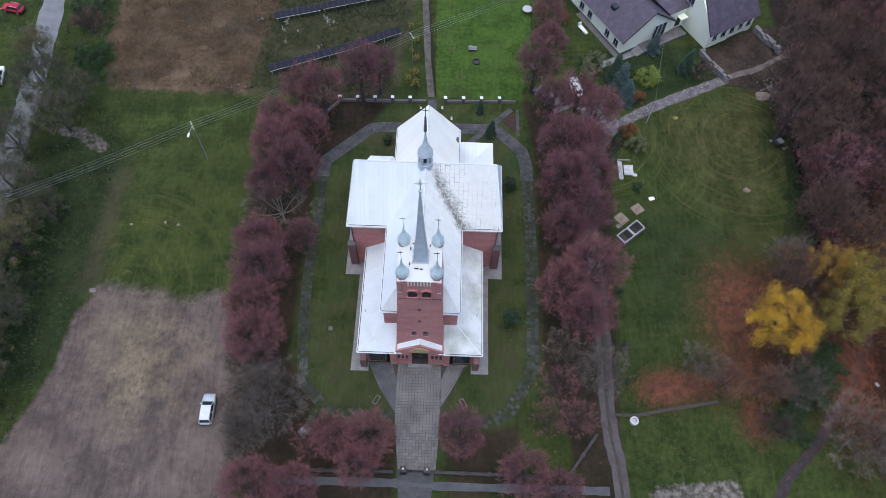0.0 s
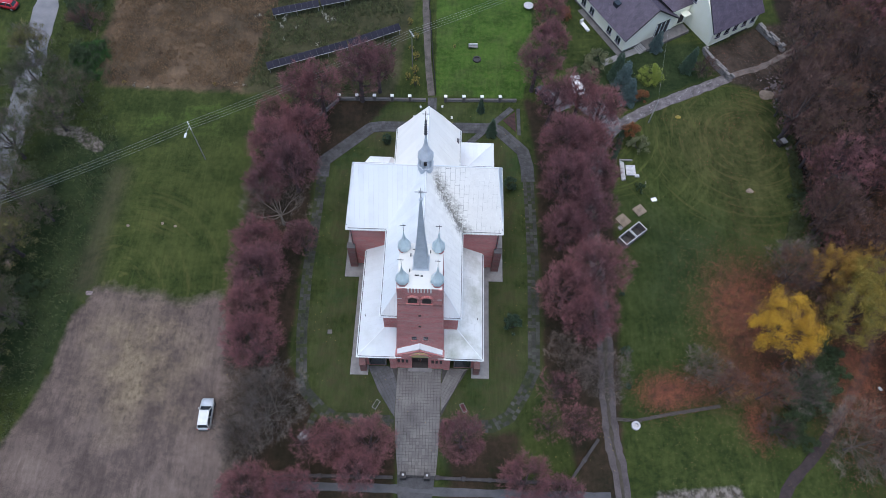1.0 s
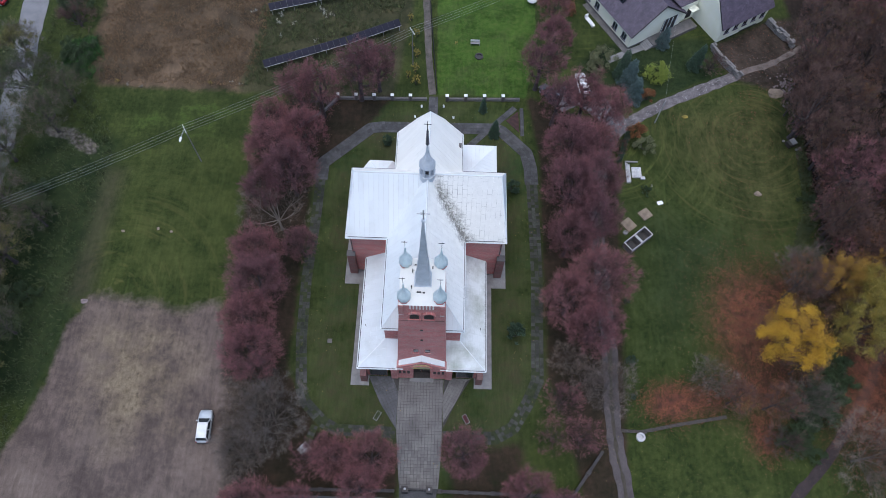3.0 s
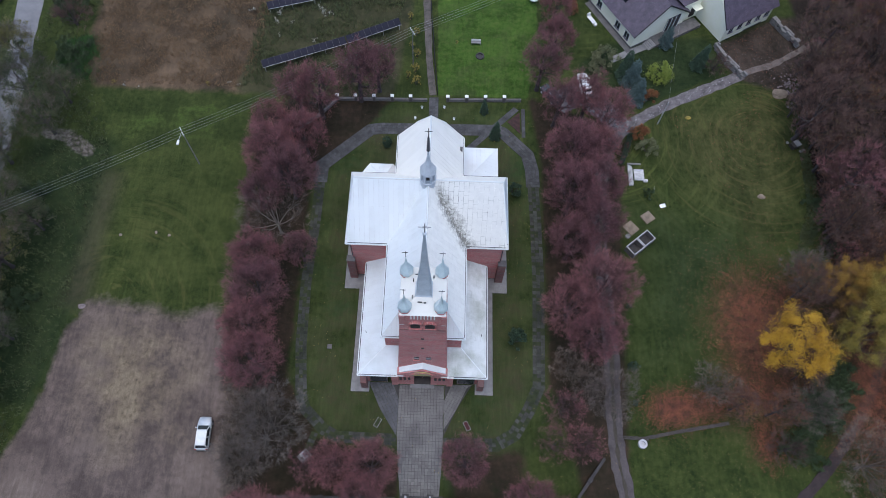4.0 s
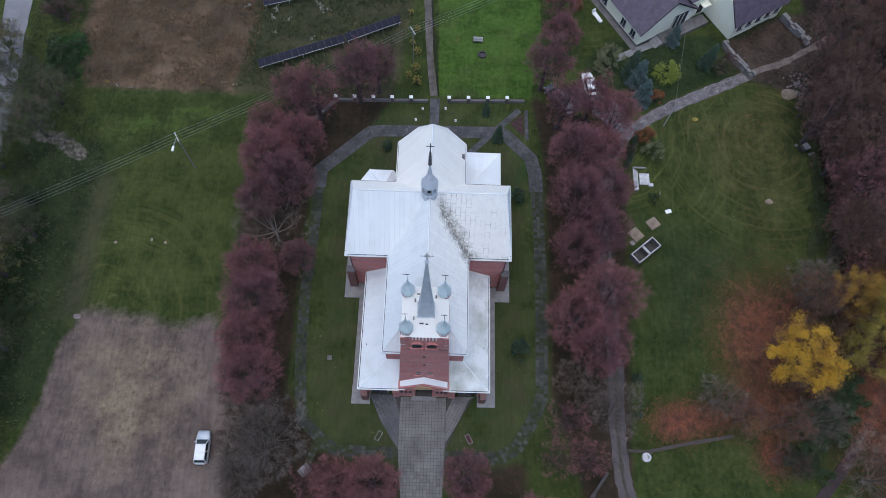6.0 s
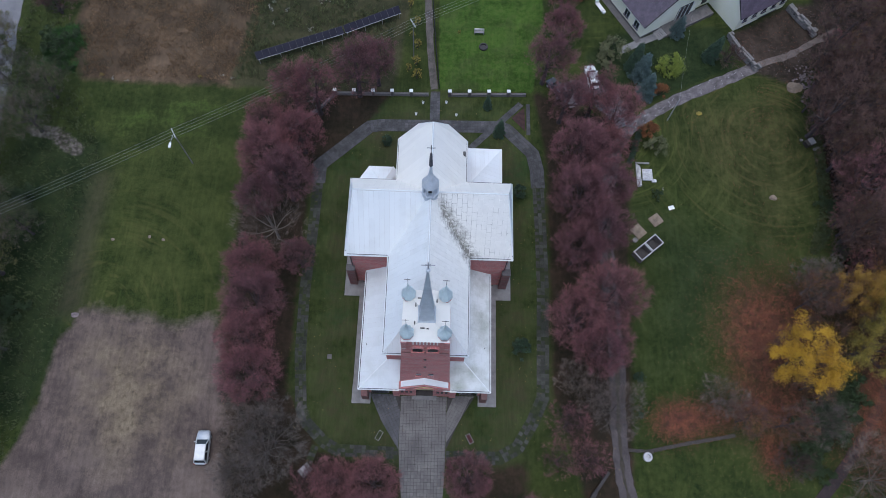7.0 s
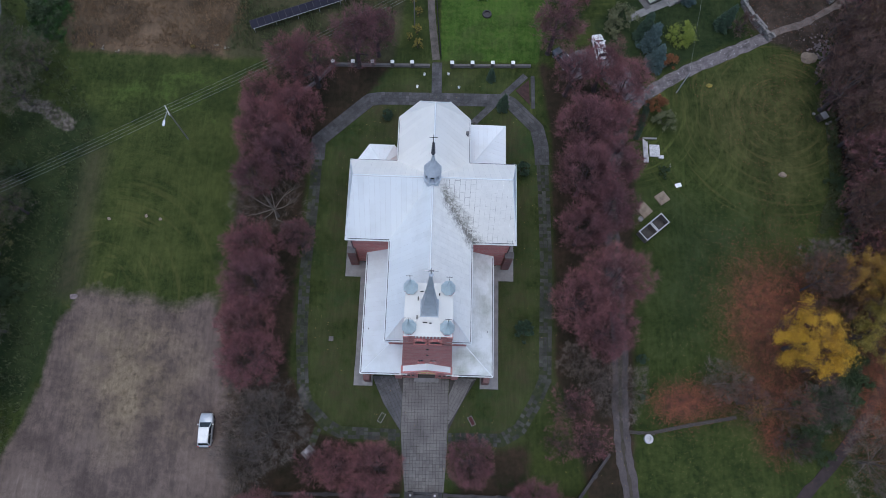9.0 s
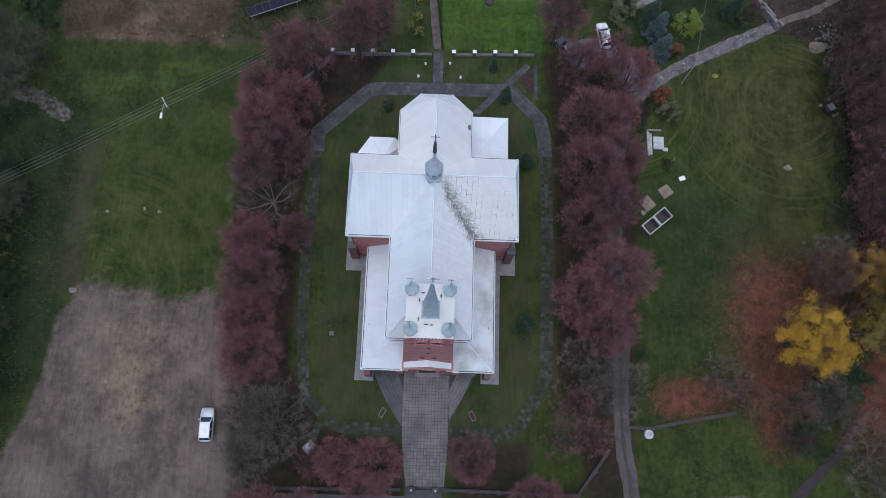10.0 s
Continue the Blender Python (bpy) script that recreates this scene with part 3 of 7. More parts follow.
    nt.links.new(v, comb.inputs[0])
    col = mix(nt, 1.0, col, ramp(nt, noise_of(nt, comb.outputs[0], 1.0, 5, 0.65), [(0.34, (0.86, 0.86, 0.86)), (0.66, (1.12, 1.12, 1.10))]), "MULTIPLY")
    nt.links.new(col, bsdf.inputs["Base Color"])
    bsdf.inputs["Roughness"].default_value = 0.95
    bsdf.inputs["Specular IOR Level"].default_value = 0.15
    bump(nt, bsdf, tuft, 0.6, 0.12)
    return m


def build_ground():
    xs = [-3000, -900, -300, -160] + [-110 + i for i in range(221)] + [160, 300, 900, 3000]
    ys = [-3000, -900, -200, -60] + [-15 + i for i in range(156)] + [200, 400, 1000, 3000]
    verts, rows = [], []
    for y in ys:
        for x in xs:
            z = 0.0
            if not (-19 < x < 19 and 12 < y < 80):
                z = 0.12 * (noise.noise((x * 0.07, y * 0.07, 3.0)) + 0.5 * noise.noise((x * 0.3, y * 0.3, 8.0)))
                z *= min(1.0, max(0.0, max(abs(x) - 19, 12 - y, y - 80) / 8))
            verts.append((x, y, min(z, 0.0) - 0.0))
            near = -112 < x < 112 and -16 < y < 142
            e = lambda p, s: edge_mask(x, y, p, s) if near else 0.0
            woods = e(WOOD, 3.0) if near else (1.0 if x > 100 else 0.0)
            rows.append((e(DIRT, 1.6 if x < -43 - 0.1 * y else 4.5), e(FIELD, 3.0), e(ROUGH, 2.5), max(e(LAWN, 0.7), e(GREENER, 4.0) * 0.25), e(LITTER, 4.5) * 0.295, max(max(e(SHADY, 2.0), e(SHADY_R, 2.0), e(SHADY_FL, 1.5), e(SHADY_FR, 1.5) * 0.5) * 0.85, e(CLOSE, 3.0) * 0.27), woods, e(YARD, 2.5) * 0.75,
                         max(e(BARE, 0.7), e(SANDY, 1.5) * 0.9),
                         e(BEIGE, 5.0), e(DRY, 6.0), max(e(LUSH, 4.0), e(LUSH_R, 6.0) * 0.35, e(LUSH_H, 2.0)), e(STRIP, 1.3), e(MEADOW, 6.0), e(CLOSE, 3.0)))
    w = len(xs)
    faces = [(j * w + i, j * w + i + 1, (j + 1) * w + i + 1, (j + 1) * w + i) for j in range(len(ys) - 1) for i in range(w - 1)]
    ob = raw_mesh("ground", verts, faces, ground_material(), smooth=True)
    a = np.array(rows)
    for k, name in enumerate(("cover_a", "cover_b", "cover_c", "cover_d", "cover_e")):
        at = ob.data.color_attributes.new(name, "FLOAT_COLOR", "POINT")
        at.data.foreach_set("color", np.column_stack((a[:, 3 * k:3 * k + 3], np.ones(len(a)))).astype(np.float32).ravel())
    return tagged(ob, "uneven autumn grass with bare earth and fallen leaves", "ground", kind="structure")


build_ground()


def ribbon(line, width):
    """The plan outline of a band along a line."""
    left, right = [], []
    for i, (x, y) in enumerate(line):
        a, b = line[max(i - 1, 0)], line[min(i + 1, len(line) - 1)]
        dx, dy = b[0] - a[0], b[1] - a[1]
        d = math.hypot(dx, dy)
        w = width[i] if isinstance(width, (list, tuple)) else width
        left.append((x - dy / d * w / 2, y + dx / d * w / 2))
        right.append((x + dy / d * w / 2, y - dx / d * w / 2))
    return left, right


def smooth_line(line, step=2.0):
    """Points along a curve through the given ones."""
    out = []
    p = [line[0]] + list(line) + [line[-1]]
    for a, b, c, d in zip(p, p[1:], p[2:], p[3:]):
        k = max(2, int(math.dist(b, c) / step))
        for i in range(k):
            t = i / k
            out.append(tuple(0.5 * (2 * b[q] + (c[q] - a[q]) * t + (2 * a[q] - 5 * b[q] + 4 * c[q] - d[q]) * t * t + (3 * b[q] - a[q] - 3 * c[q] + d[q]) * t ** 3) for q in (0, 1)))
    return out + [tuple(line[-1])]


def even_line(line, step):
    """Points at even steps along straight stretches."""
    out = []
    for a, b in zip(line, line[1:]):
        k = max(1, round(math.dist(a, b) / step))
        out += [(a[0] + (b[0] - a[0]) * i / k, a[1] + (b[1] - a[1]) * i / k) for i in range(k)]
    return out + [line[-1]]


def strip(name, line, width, material, label, z=0.02, ragged_by=0.25, category="road"):
    line = smooth_line(line, 1.0)
    rng = random.Random(len(line))
    w = [width * (1 + ragged_by * (rng.random() - 0.5)) for _ in line]
    left, right = ribbon(line, w)
    bm = bmesh.new()
    rows = []
    for l, r in zip(left, right):
        m = ((l[0] + r[0]) / 2, (l[1] + r[1]) / 2)
        rows.append([bm.verts.new((l[0], l[1], -0.15)), bm.verts.new((l[0] * 0.97 + r[0] * 0.03, l[1] * 0.97 + r[1] * 0.03, z)), bm.verts.new((m[0], m[1], z + 0.02)),
                     bm.verts.new((r[0] * 0.97 + l[0] * 0.03, r[1] * 0.97 + l[1] * 0.03, z)), bm.verts.new((r[0], r[1], -0.15))])
    for a, b in zip(rows, rows[1:]):
        for i in range(4):
            bm.faces.new((a[i + 1], a[i], b[i], b[i + 1]))
    ob = part(name, bm, material)
    return tagged(ob, label, category, kind="structure")


strip("road", [(-72.5, 122), (-70, 98.4), (-68.7, 86.5), (-67.3, 74), (-66.6, 61), (-66, 45), (-66, 20), (-66, -20)], 4.3, M_ASPHALT, "narrow pale worn asphalt lane beside trees")
strip("side_road", [(26.4, -15), (26.4, 14.3), (25.6, 22), (25.4, 28), (25.7, 36), (25.4, 48), (25.6, 60), (28, 70)], 2.2, M_GRAVEL, "grey gravel drive worn by wheels")
strip("grass_strip", [(26.4, -15), (26.4, 14.3), (25.6, 22), (25.4, 28), (25.7, 36), (25.6, 48), (25.9, 60)], 0.55, plain("worn_verge", (0.032, 0.031, 0.018), (0.075, 0.062, 0.048), 0.7, 0.95, fine=5), "brown grassy strip between the wheel tracks", z=0.035, ragged_by=0.9, category="verge")
strip("drive", [(27.8, 69.5), (31, 73.6), (37, 77.8), (44, 81.4), (48, 83.4), (51.4, 85.2)], 2.0, M_DRIVE, "pale stony drive up to the house", z=0.025, ragged_by=0.22)
strip("yard_track", [(50.6, 84.9), (54, 86.5), (57, 87.6), (62, 90.7), (66, 93)], 1.25, plain("sandy_track", (0.075, 0.06, 0.05), (0.20, 0.165, 0.145), 0.8, 0.95, fine=5), "pale sandy track over the bare yard", z=0.03, ragged_by=0.7)
strip("parking_place", [(19.8, 77.6), (21.5, 78.8), (24.5, 79.5), (28.5, 76), (30, 73.5)], 4.4, plain("pale_lilac_gravel", (0.11, 0.098, 0.104), (0.25, 0.23, 0.24), 0.6, 0.95, fine=8, relief=0.4), "pale gravel parking place under bare trees", z=0.015)
strip("dirt_track", [(43, 8), (47.3, 16.4), (50.4, 19.6), (53.1, 22.3), (58.0, 28.2), (62.0, 34.1), (65, 42)], 1.45, plain("damp_earth", (0.022, 0.016, 0.017), (0.055, 0.038, 0.037), 0.8, 0.95), "damp earth track with leaves at its edges")
strip("front_footway", [(-18.4, 15.25), (-2.4, 15.3), (2, 15.1), (24.8, 15.15)], 1.1, M_FLARE, "narrow concrete footway before the churchyard wall", category="footway")
strip("garden_path", [(-0.1, 78.6), (-0.95, 86), (-1.35, 92), (-1.9, 100), (-3.6, 125)], 1.25, plain("trodden_earth", (0.055, 0.05, 0.042), (0.15, 0.13, 0.118), 0.8, 0.95, fine=6), "straight trodden garden path beside a lawn", category="path")
strip("house_path", [(29.4, 87.2), (32.2, 88.7), (35.5, 90.4), (38, 91.6)], 1.3, M_CONCRETE, "short concrete path at the house corner", category="path", ragged_by=0.0)


def paving(outline, size, rng, gap=0.02, base=0.0, height=0.05, axis=0.0, keep=1.0):
    """Square slabs whose middles lie in the outline: (vertices, faces) of each."""
    c, s = math.cos(axis), math.sin(axis)
    loc = [(x * c + y * s, -x * s + y * c) for x, y in outline]
    x0, x1, y0, y1 = min(p[0] for p in loc), max(p[0] for p in loc), min(p[1] for p in loc), max(p[1] for p in loc)
    out = []
    for j in range(int((y1 - y0) / size) + 1):
        for i in range(int((x1 - x0) / size) + 1):
            u, v = x0 + (i + 0.5) * size, y0 + (j + 0.5) * size
            if not in_poly(u, v, loc) or rng.random() > keep:
                continue
            h = size / 2 - gap / 2
            z = base + height + rng.uniform(-0.008, 0.008)
            tx, ty = rng.uniform(-0.008, 0.008), rng.uniform(-0.008, 0.008)
            q = [(u + a * h, v + b * h) for a, b in ((-1, -1), (1, -1), (1, 1), (-1, 1))]
            q = [(x * c - y * s, x * s + y * c) for x, y in q]
            top = [(x, y, z + tx * (1 if k in (1, 2) else -1) + ty * (1 if k > 1 else -1)) for k, (x, y) in enumerate(q)]
            out.append((top + [(x, y, base - 0.02) for x, y in q], [(0, 1, 2, 3), (1, 0, 4, 5), (2, 1, 5, 6), (3, 2, 6, 7), (0, 3, 7, 4)]))
    return out


def cut_paving(outline, size, rng, gap=0.02, height=0.05, axis=0.0):
    """Square slabs cut to a convex outline: (vertices, faces) of each."""
    c, t = math.cos(axis), math.sin(axis)
    loc = [(x * c + y * t, -x * t + y * c) for x, y in outline]
    x0, x1, y0, y1 = min(p[0] for p in loc), max(p[0] for p in loc), min(p[1] for p in loc), max(p[1] for p in loc)
    out = []
    for j in range(int((y1 - y0) / size) + 1):
        for i in range(int((x1 - x0) / size) + 1):
            u, v = x0 + i * size, y0 + j * size
            cell = [(u + gap / 2, v + gap / 2), (u + size - gap / 2, v + gap / 2), (u + size - gap / 2, v + size - gap / 2), (u + gap / 2, v + size - gap / 2)]
            for a, b in zip(loc, loc[1:] + loc[:1]):
                cell = clip(cell, a, b)
                if len(cell) < 3:
                    break
            if len(cell) < 3:
                continue
            z = height + rng.uniform(-0.008, 0.008)
            q = [(x * c - y * t, x * t + y * c) for x, y in cell]
            n = len(q)
            out.append(([(x, y, z) for x, y in q] + [(x, y, -0.02) for x, y in q], [tuple(range(n))] + [((k + 1) % n, k, n + k, n + (k + 1) % n) for k in range(n)]))
    return out


def bed(name, outline, label, material=M_JOINT, z=0.02, category="path"):
    bm = bmesh.new()
    prism(bm, outline, -0.1, z)
    return tagged(part(name, bm, material), label, category, kind="structure")


rng_p = random.Random(11)
PATH = [(-3.0, 31.0), (-3.05, 24.5), (-2.7, 20.5), (-2.25, 17.0), (2.6, 17.0), (2.9, 21.6), (2.95, 31.0)]
FLARE_L = [(-7.1, 31.2), (-5.4, 27.7), (-3.1, 24.3), (-3.02, 29.0), (-3.9, 31.2)]
FLARE_R = [(3.9, 31.2), (2.97, 29.0), (2.98, 24.4), (4.6, 27.9), (6.6, 31.2)]
main_path = bed("main_path", PATH, "straight path of square grey slabs to the church door")
flare_left = bed("path_flare", FLARE_L, "splayed path edge of dark square slabs")
flare_right = bed("path_flare", FLARE_R, "splayed path edge of grey square slabs")
front_step = bed("gate_apron", [(-2.3, 17.0), (-1.9, 12), (2.0, 12), (2.5, 17.0)], "worn paved apron outside the gate", M_WALK, 0.03)
for s in (-1, 1):
    bm = bmesh.new()
    prism(bm, [(s * 3.03, 29.1), (s * 3.85, 31.0), (s * 3.03, 31.0)], -0.1, 0.05)
    tagged(part("planting_bed", bm, M_JOINT), "dark earth bed between the slabs at the portal", "bed", kind="structure")
# the ring walk round the church, stretch by stretch: line, width, how much of it still shows, slabs and joints
M_MOSS = plain("mossy_joint", (0.016, 0.024, 0.008), (0.044, 0.054, 0.018), 1.5, 0.95)
RING = [([(-16.7, 61.6), (-16.7, 64.6), (-9.7, 71.5), (-8.0, 71.8), (10.2, 72.2), (11.2, 71.8), (15.0, 67.8), (15.6, 65.0), (15.7, 62.0)], 2.1, 1.0, M_WALK, M_JOINT),
        ([(-16.7, 62.2), (-16.7, 55), (-17.0, 45), (-16.7, 36), (-15.9, 28.9)], 1.5, 0.65, M_SLAB_OLD, M_MOSS),
        ([(-16.0, 29.3), (-15.2, 27.4), (-12.6, 24.9), (-10.8, 23.95), (-3.1, 23.8)], 1.5, 0.7, M_SLAB_OLD, M_MOSS),
        ([(15.7, 62.4), (15.9, 56), (16.0, 46.5), (15.6, 31)], 1.7, 0.75, M_SLAB_OLD, M_MOSS),
        ([(15.6, 31.3), (14.2, 28.2), (12.2, 24.9), (9.8, 23.5), (3.0, 23.4)], 1.7, 0.55, M_SLAB_OLD, M_MOSS),
        ([(-13.6, 24.4), (-14.3, 22.2)], 0.9, 0.5, M_SLAB_OLD, M_MOSS)]
ring_walks = []
for k, (line, width, keep, slab_mat, joint_mat) in enumerate(RING):
    line = even_line(line, 0.5)
    l, r = ribbon(line, width)
    ring_walks.append((bed("ring_walk", l + r[::-1], "old walk of dark sunken paving slabs round the church", joint_mat, 0.02 + 0.004 * (k % 3)), l, r, keep, slab_mat))
walks = []
SHORT = [(-0.45, 73), (0.85, 73), (0.8, 78.2), (-0.6, 78.2)]
DIAG = [(5.2, 68.4), (6.1, 68.1), (13.8, 76.2), (13.2, 76.7)]
for o in (SHORT, DIAG, [(14.15, 71.0), (14.75, 71.0), (14.75, 76.4), (14.15, 76.4)]):
    walks.append((bed("side_walk", o, "short side walk of grey paving slabs", z=0.034), o, math.atan2(o[2][1] - o[1][1], o[2][0] - o[1][0])))
bm = bmesh.new()
prism(bm, [(11.9, 73.9), (13.9, 75.8), (14.0, 71.6)], -0.1, 0.06)
tagged(part("flower_bed", bm, plain("bed_mulch", (0.028, 0.015, 0.015), (0.066, 0.031, 0.028), 2, 0.95)), "three-cornered flower bed of dark red mulch", "flower bed", kind="structure")


# ---- church ----
church = thing("church", "red brick church with white painted sheet roofs and a front tower", "church")
EAVE, RIDGE = 11.0, 18.7


def church_walls():
    rows = {
        "nave_wall": [(-4.75, 4.75, 34.4, 52, 0, 10.9)],
        "transept_wall": [(-10.05, 10.05, 46.75, 56.7, 0, 10.9)],
        "choir_wall": [(-4.3, 4.3, 56, 63.0, 0, 10.9)],
        "sacristy_wall": [(4.0, 9.4, 56.5, 65.0, 0, 5.15)],
    }
    for name, r in rows.items():
        part(name, boxes(*r), M_BRICK, church)
    for s in (-1, 1):
        a, b = sorted((s * 4.6, s * 7.95))
        part("aisle_wall", boxes((a, b, 31.35, 47, 0, 4.2)), M_BRICK, church)
    bm = bmesh.new()
    prism(bm, [(-4.3, 62.9), (4.3, 62.9), (1.9, 65.2), (-1.9, 65.2)], 0, 10.9)
    part("apse_wall", bm, M_BRICK, church)
    bm = bmesh.new()
    prism(bm, [(-9.9, 56.5), (-9.9, 58.8), (-8.5, 60.9), (-5.4, 60.9), (-4.2, 59.6), (-4.2, 56.5)], 0, 6.3)
    part("chapel_wall", bm, M_BRICK, church)


church_walls()


def roof(name, faces, dirty=(), ridge=(), tall=12.0):
    """A roof part of thick faces; the seams between its sheets show the base."""
    bm = bmesh.new()
    for f in faces:
        slab(bm, f, 0.14)
    ob = part(name, bm, M_SEAM, church, "white painted sheet metal roof")
    rng = random.Random(len(name))
    for k, f in enumerate(faces):
        if k in dirty:
            continue
        # choir and rear transept slope take a warmer, lighter tone than the front
        paint = M_VALLEY if (name, k) == ("nave_roof", 1) else (M_ROOF_LOW if name == "aisle_roof" else M_ROOF_CREAM if name == "choir_roof" or (name, k) == ("transept_roof", 2) else M_ROOF)
        joined("roof_sheeting", sheets(f, 0.62, tall, 0.016, 0.016, rng), paint, ob)["kind"] = "stuff"
    if ridge:
        bm = bmesh.new()
        for a, b in ridge:
            rod(bm, a, b, 0.07, sides=6)
        part("ridge_cap", bm, M_ROOF, ob)
    return ob


W, F = 5.1, 34.0
nave_roof = roof("nave_roof", [
    [(-W, F, EAVE), (0, F + 5, RIDGE), (0, 51.65, RIDGE), (-W, 51.65, EAVE)],
    [(W, F, EAVE), (W, 51.65, EAVE), (0, 51.65, RIDGE), (0, F + 5, RIDGE)],
    [(-W, F, EAVE), (W, F, EAVE), (0, F + 5, RIDGE)]], ridge=[((0, F + 5, RIDGE), (0, 51.6, RIDGE)), ((-W, F, EAVE), (0, F + 5, RIDGE)), ((W, F, EAVE), (0, F + 5, RIDGE))], tall=6.0)
T, TY0, TY1, TR = 10.45, 46.3, 57.0, 9.1
TRIGHT = [(T, TY0, EAVE), (TR, 51.65, RIDGE), (0, 51.65, RIDGE), (0, TY0, EAVE)]
transept_roof = roof("transept_roof", [
    [(-T, TY0, EAVE), (0, TY0, EAVE), (0, 51.65, RIDGE), (-TR, 51.65, RIDGE)],
    TRIGHT,
    [(-T, TY1, EAVE), (-TR, 51.65, RIDGE), (TR, 51.65, RIDGE), (T, TY1, EAVE)],
    [(-T, TY0, EAVE), (-TR, 51.65, RIDGE), (-T, TY1, EAVE)],
    [(T, TY0, EAVE), (T, TY1, EAVE), (TR, 51.65, RIDGE)]], dirty=(1,), ridge=[((-TR, 51.65, RIDGE), (TR, 51.65, RIDGE)), ((T, TY0, EAVE), (TR, 51.65, RIDGE)), ((-T, TY0, EAVE), (-TR, 51.65, RIDGE))])
C, CE = 4.6, 61.1
choir_roof = roof("choir_roof", [
    [(-C, 51.65, EAVE), (0, 51.65, RIDGE - 0.1), (0, CE, RIDGE - 0.1), (-C, 63.1, EAVE)],
    [(C, 51.65, EAVE), (C, 63.1, EAVE), (0, CE, RIDGE - 0.1), (0, 51.65, RIDGE - 0.1)],
    [(-C, 63.1, EAVE), (0, CE, RIDGE - 0.1), (-2.05, 65.5, EAVE)],
    [(C, 63.1, EAVE), (2.05, 65.5, EAVE), (0, CE, RIDGE - 0.1)],
    [(-2.05, 65.5, EAVE), (0, CE, RIDGE - 0.1), (2.05, 65.5, EAVE)]], ridge=[((0, 52, RIDGE - 0.1), (0, CE, RIDGE - 0.1)), ((0, CE, RIDGE - 0.1), (-2.05, 65.5, EAVE)), ((0, CE, RIDGE - 0.1), (2.05, 65.5, EAVE))])
A, AF, AZ0, AZ1 = 8.3, 31.0, 4.3, 6.5
aisle_left = roof("aisle_roof", [
    [(-A, AF, AZ0), (-4.75, 34.4, AZ1), (-4.75, 46.8, AZ1), (-A, 46.8, AZ0)],
    [(-A, AF, AZ0), (-2.4, AF, AZ0), (-2.4, 34.4, AZ1), (-4.75, 34.4, AZ1)]], tall=1.9, ridge=[((-A, AF, AZ0), (-4.75, 34.4, AZ1))])
aisle_right = roof("aisle_roof", [
    [(A, AF, AZ0), (A, 46.8, AZ0), (4.75, 46.8, AZ1), (4.75, 34.4, AZ1)],
    [(A, AF, AZ0), (4.75, 34.4, AZ1), (2.4, 34.4, AZ1), (2.4, AF, AZ0)]], dirty=(0, 1), ridge=[((A, AF, AZ0), (4.75, 34.4, AZ1))])
S0, S1, SY = 4.3, 9.75, 65.35
sacristy_roof = roof("sacristy_roof", [
    [(S1, 56.9, 5.2), (S1, SY, 5.2), (S0, 56.9, 8.6)],
    [(S1, SY, 5.2), (S0, SY, 5.2), (S0, 56.9, 8.6)]], ridge=[((S1, SY, 5.2), (S0, 56.9, 8.6))])
PK = (-6.6, 57.6, 8.3)
CH = [(-10.15, 57.0), (-10.15, 58.9), (-8.65, 61.3), (-5.35, 61.3), (-4.4, 60.2), (-4.4, 57.0)]
chapel_roof = roof("chapel_roof", [[(*a, 6.4), (*b, 6.4), PK] for a, b in zip(CH, CH[1:])], ridge=[((*p, 6.4), PK) for p in CH[1:5]])


def gutters():
    runs = [[(-W, 46.3, EAVE), (-W, F, EAVE), (-2.7, F, EAVE)], [(W, 46.3, EAVE), (W, F, EAVE), (2.7, F, EAVE)],
            [(-W, TY0, EAVE), (-T, TY0, EAVE), (-T, TY1, EAVE), (-C, TY1, EAVE), (-C, 63.1, EAVE), (-2.05, 65.5, EAVE), (2.05, 65.5, EAVE), (C, 63.1, EAVE), (C, TY1, EAVE), (T, TY1, EAVE), (T, TY0, EAVE), (W, TY0, EAVE)],
            [(-A, 46.6, AZ0), (-A, AF, AZ0), (-3.5, AF, AZ0)], [(A, 46.6, AZ0), (A, AF, AZ0), (3.5, AF, AZ0)],
            [(S0, SY, 5.2), (S1, SY, 5.2), (S1, 57, 5.2)], [(*p, 6.4) for p in CH[:5]]]
    for r in runs:
        for a, b in zip(r, r[1:]):
            bm = bmesh.new()
            rod(bm, (a[0] * 1.003, a[1], a[2] - 0.10), (b[0] * 1.003, b[1], b[2] - 0.10), 0.065, sides=6)
            part("gutter", bm, M_ROOF, church, "white painted rain gutter")
    for s in (-1, 1):
        for x, y, z in ((s * (T - 0.55), TY0 + 0.33, EAVE), (s * (A - 0.5), AF + 0.25, AZ0)):
            bm = bmesh.new()
            rod(bm, (x, y, z - 0.1), (x, y, 0.1), 0.06, sides=6)
            part("downpipe", bm, M_GUTTER, church)


gutters()


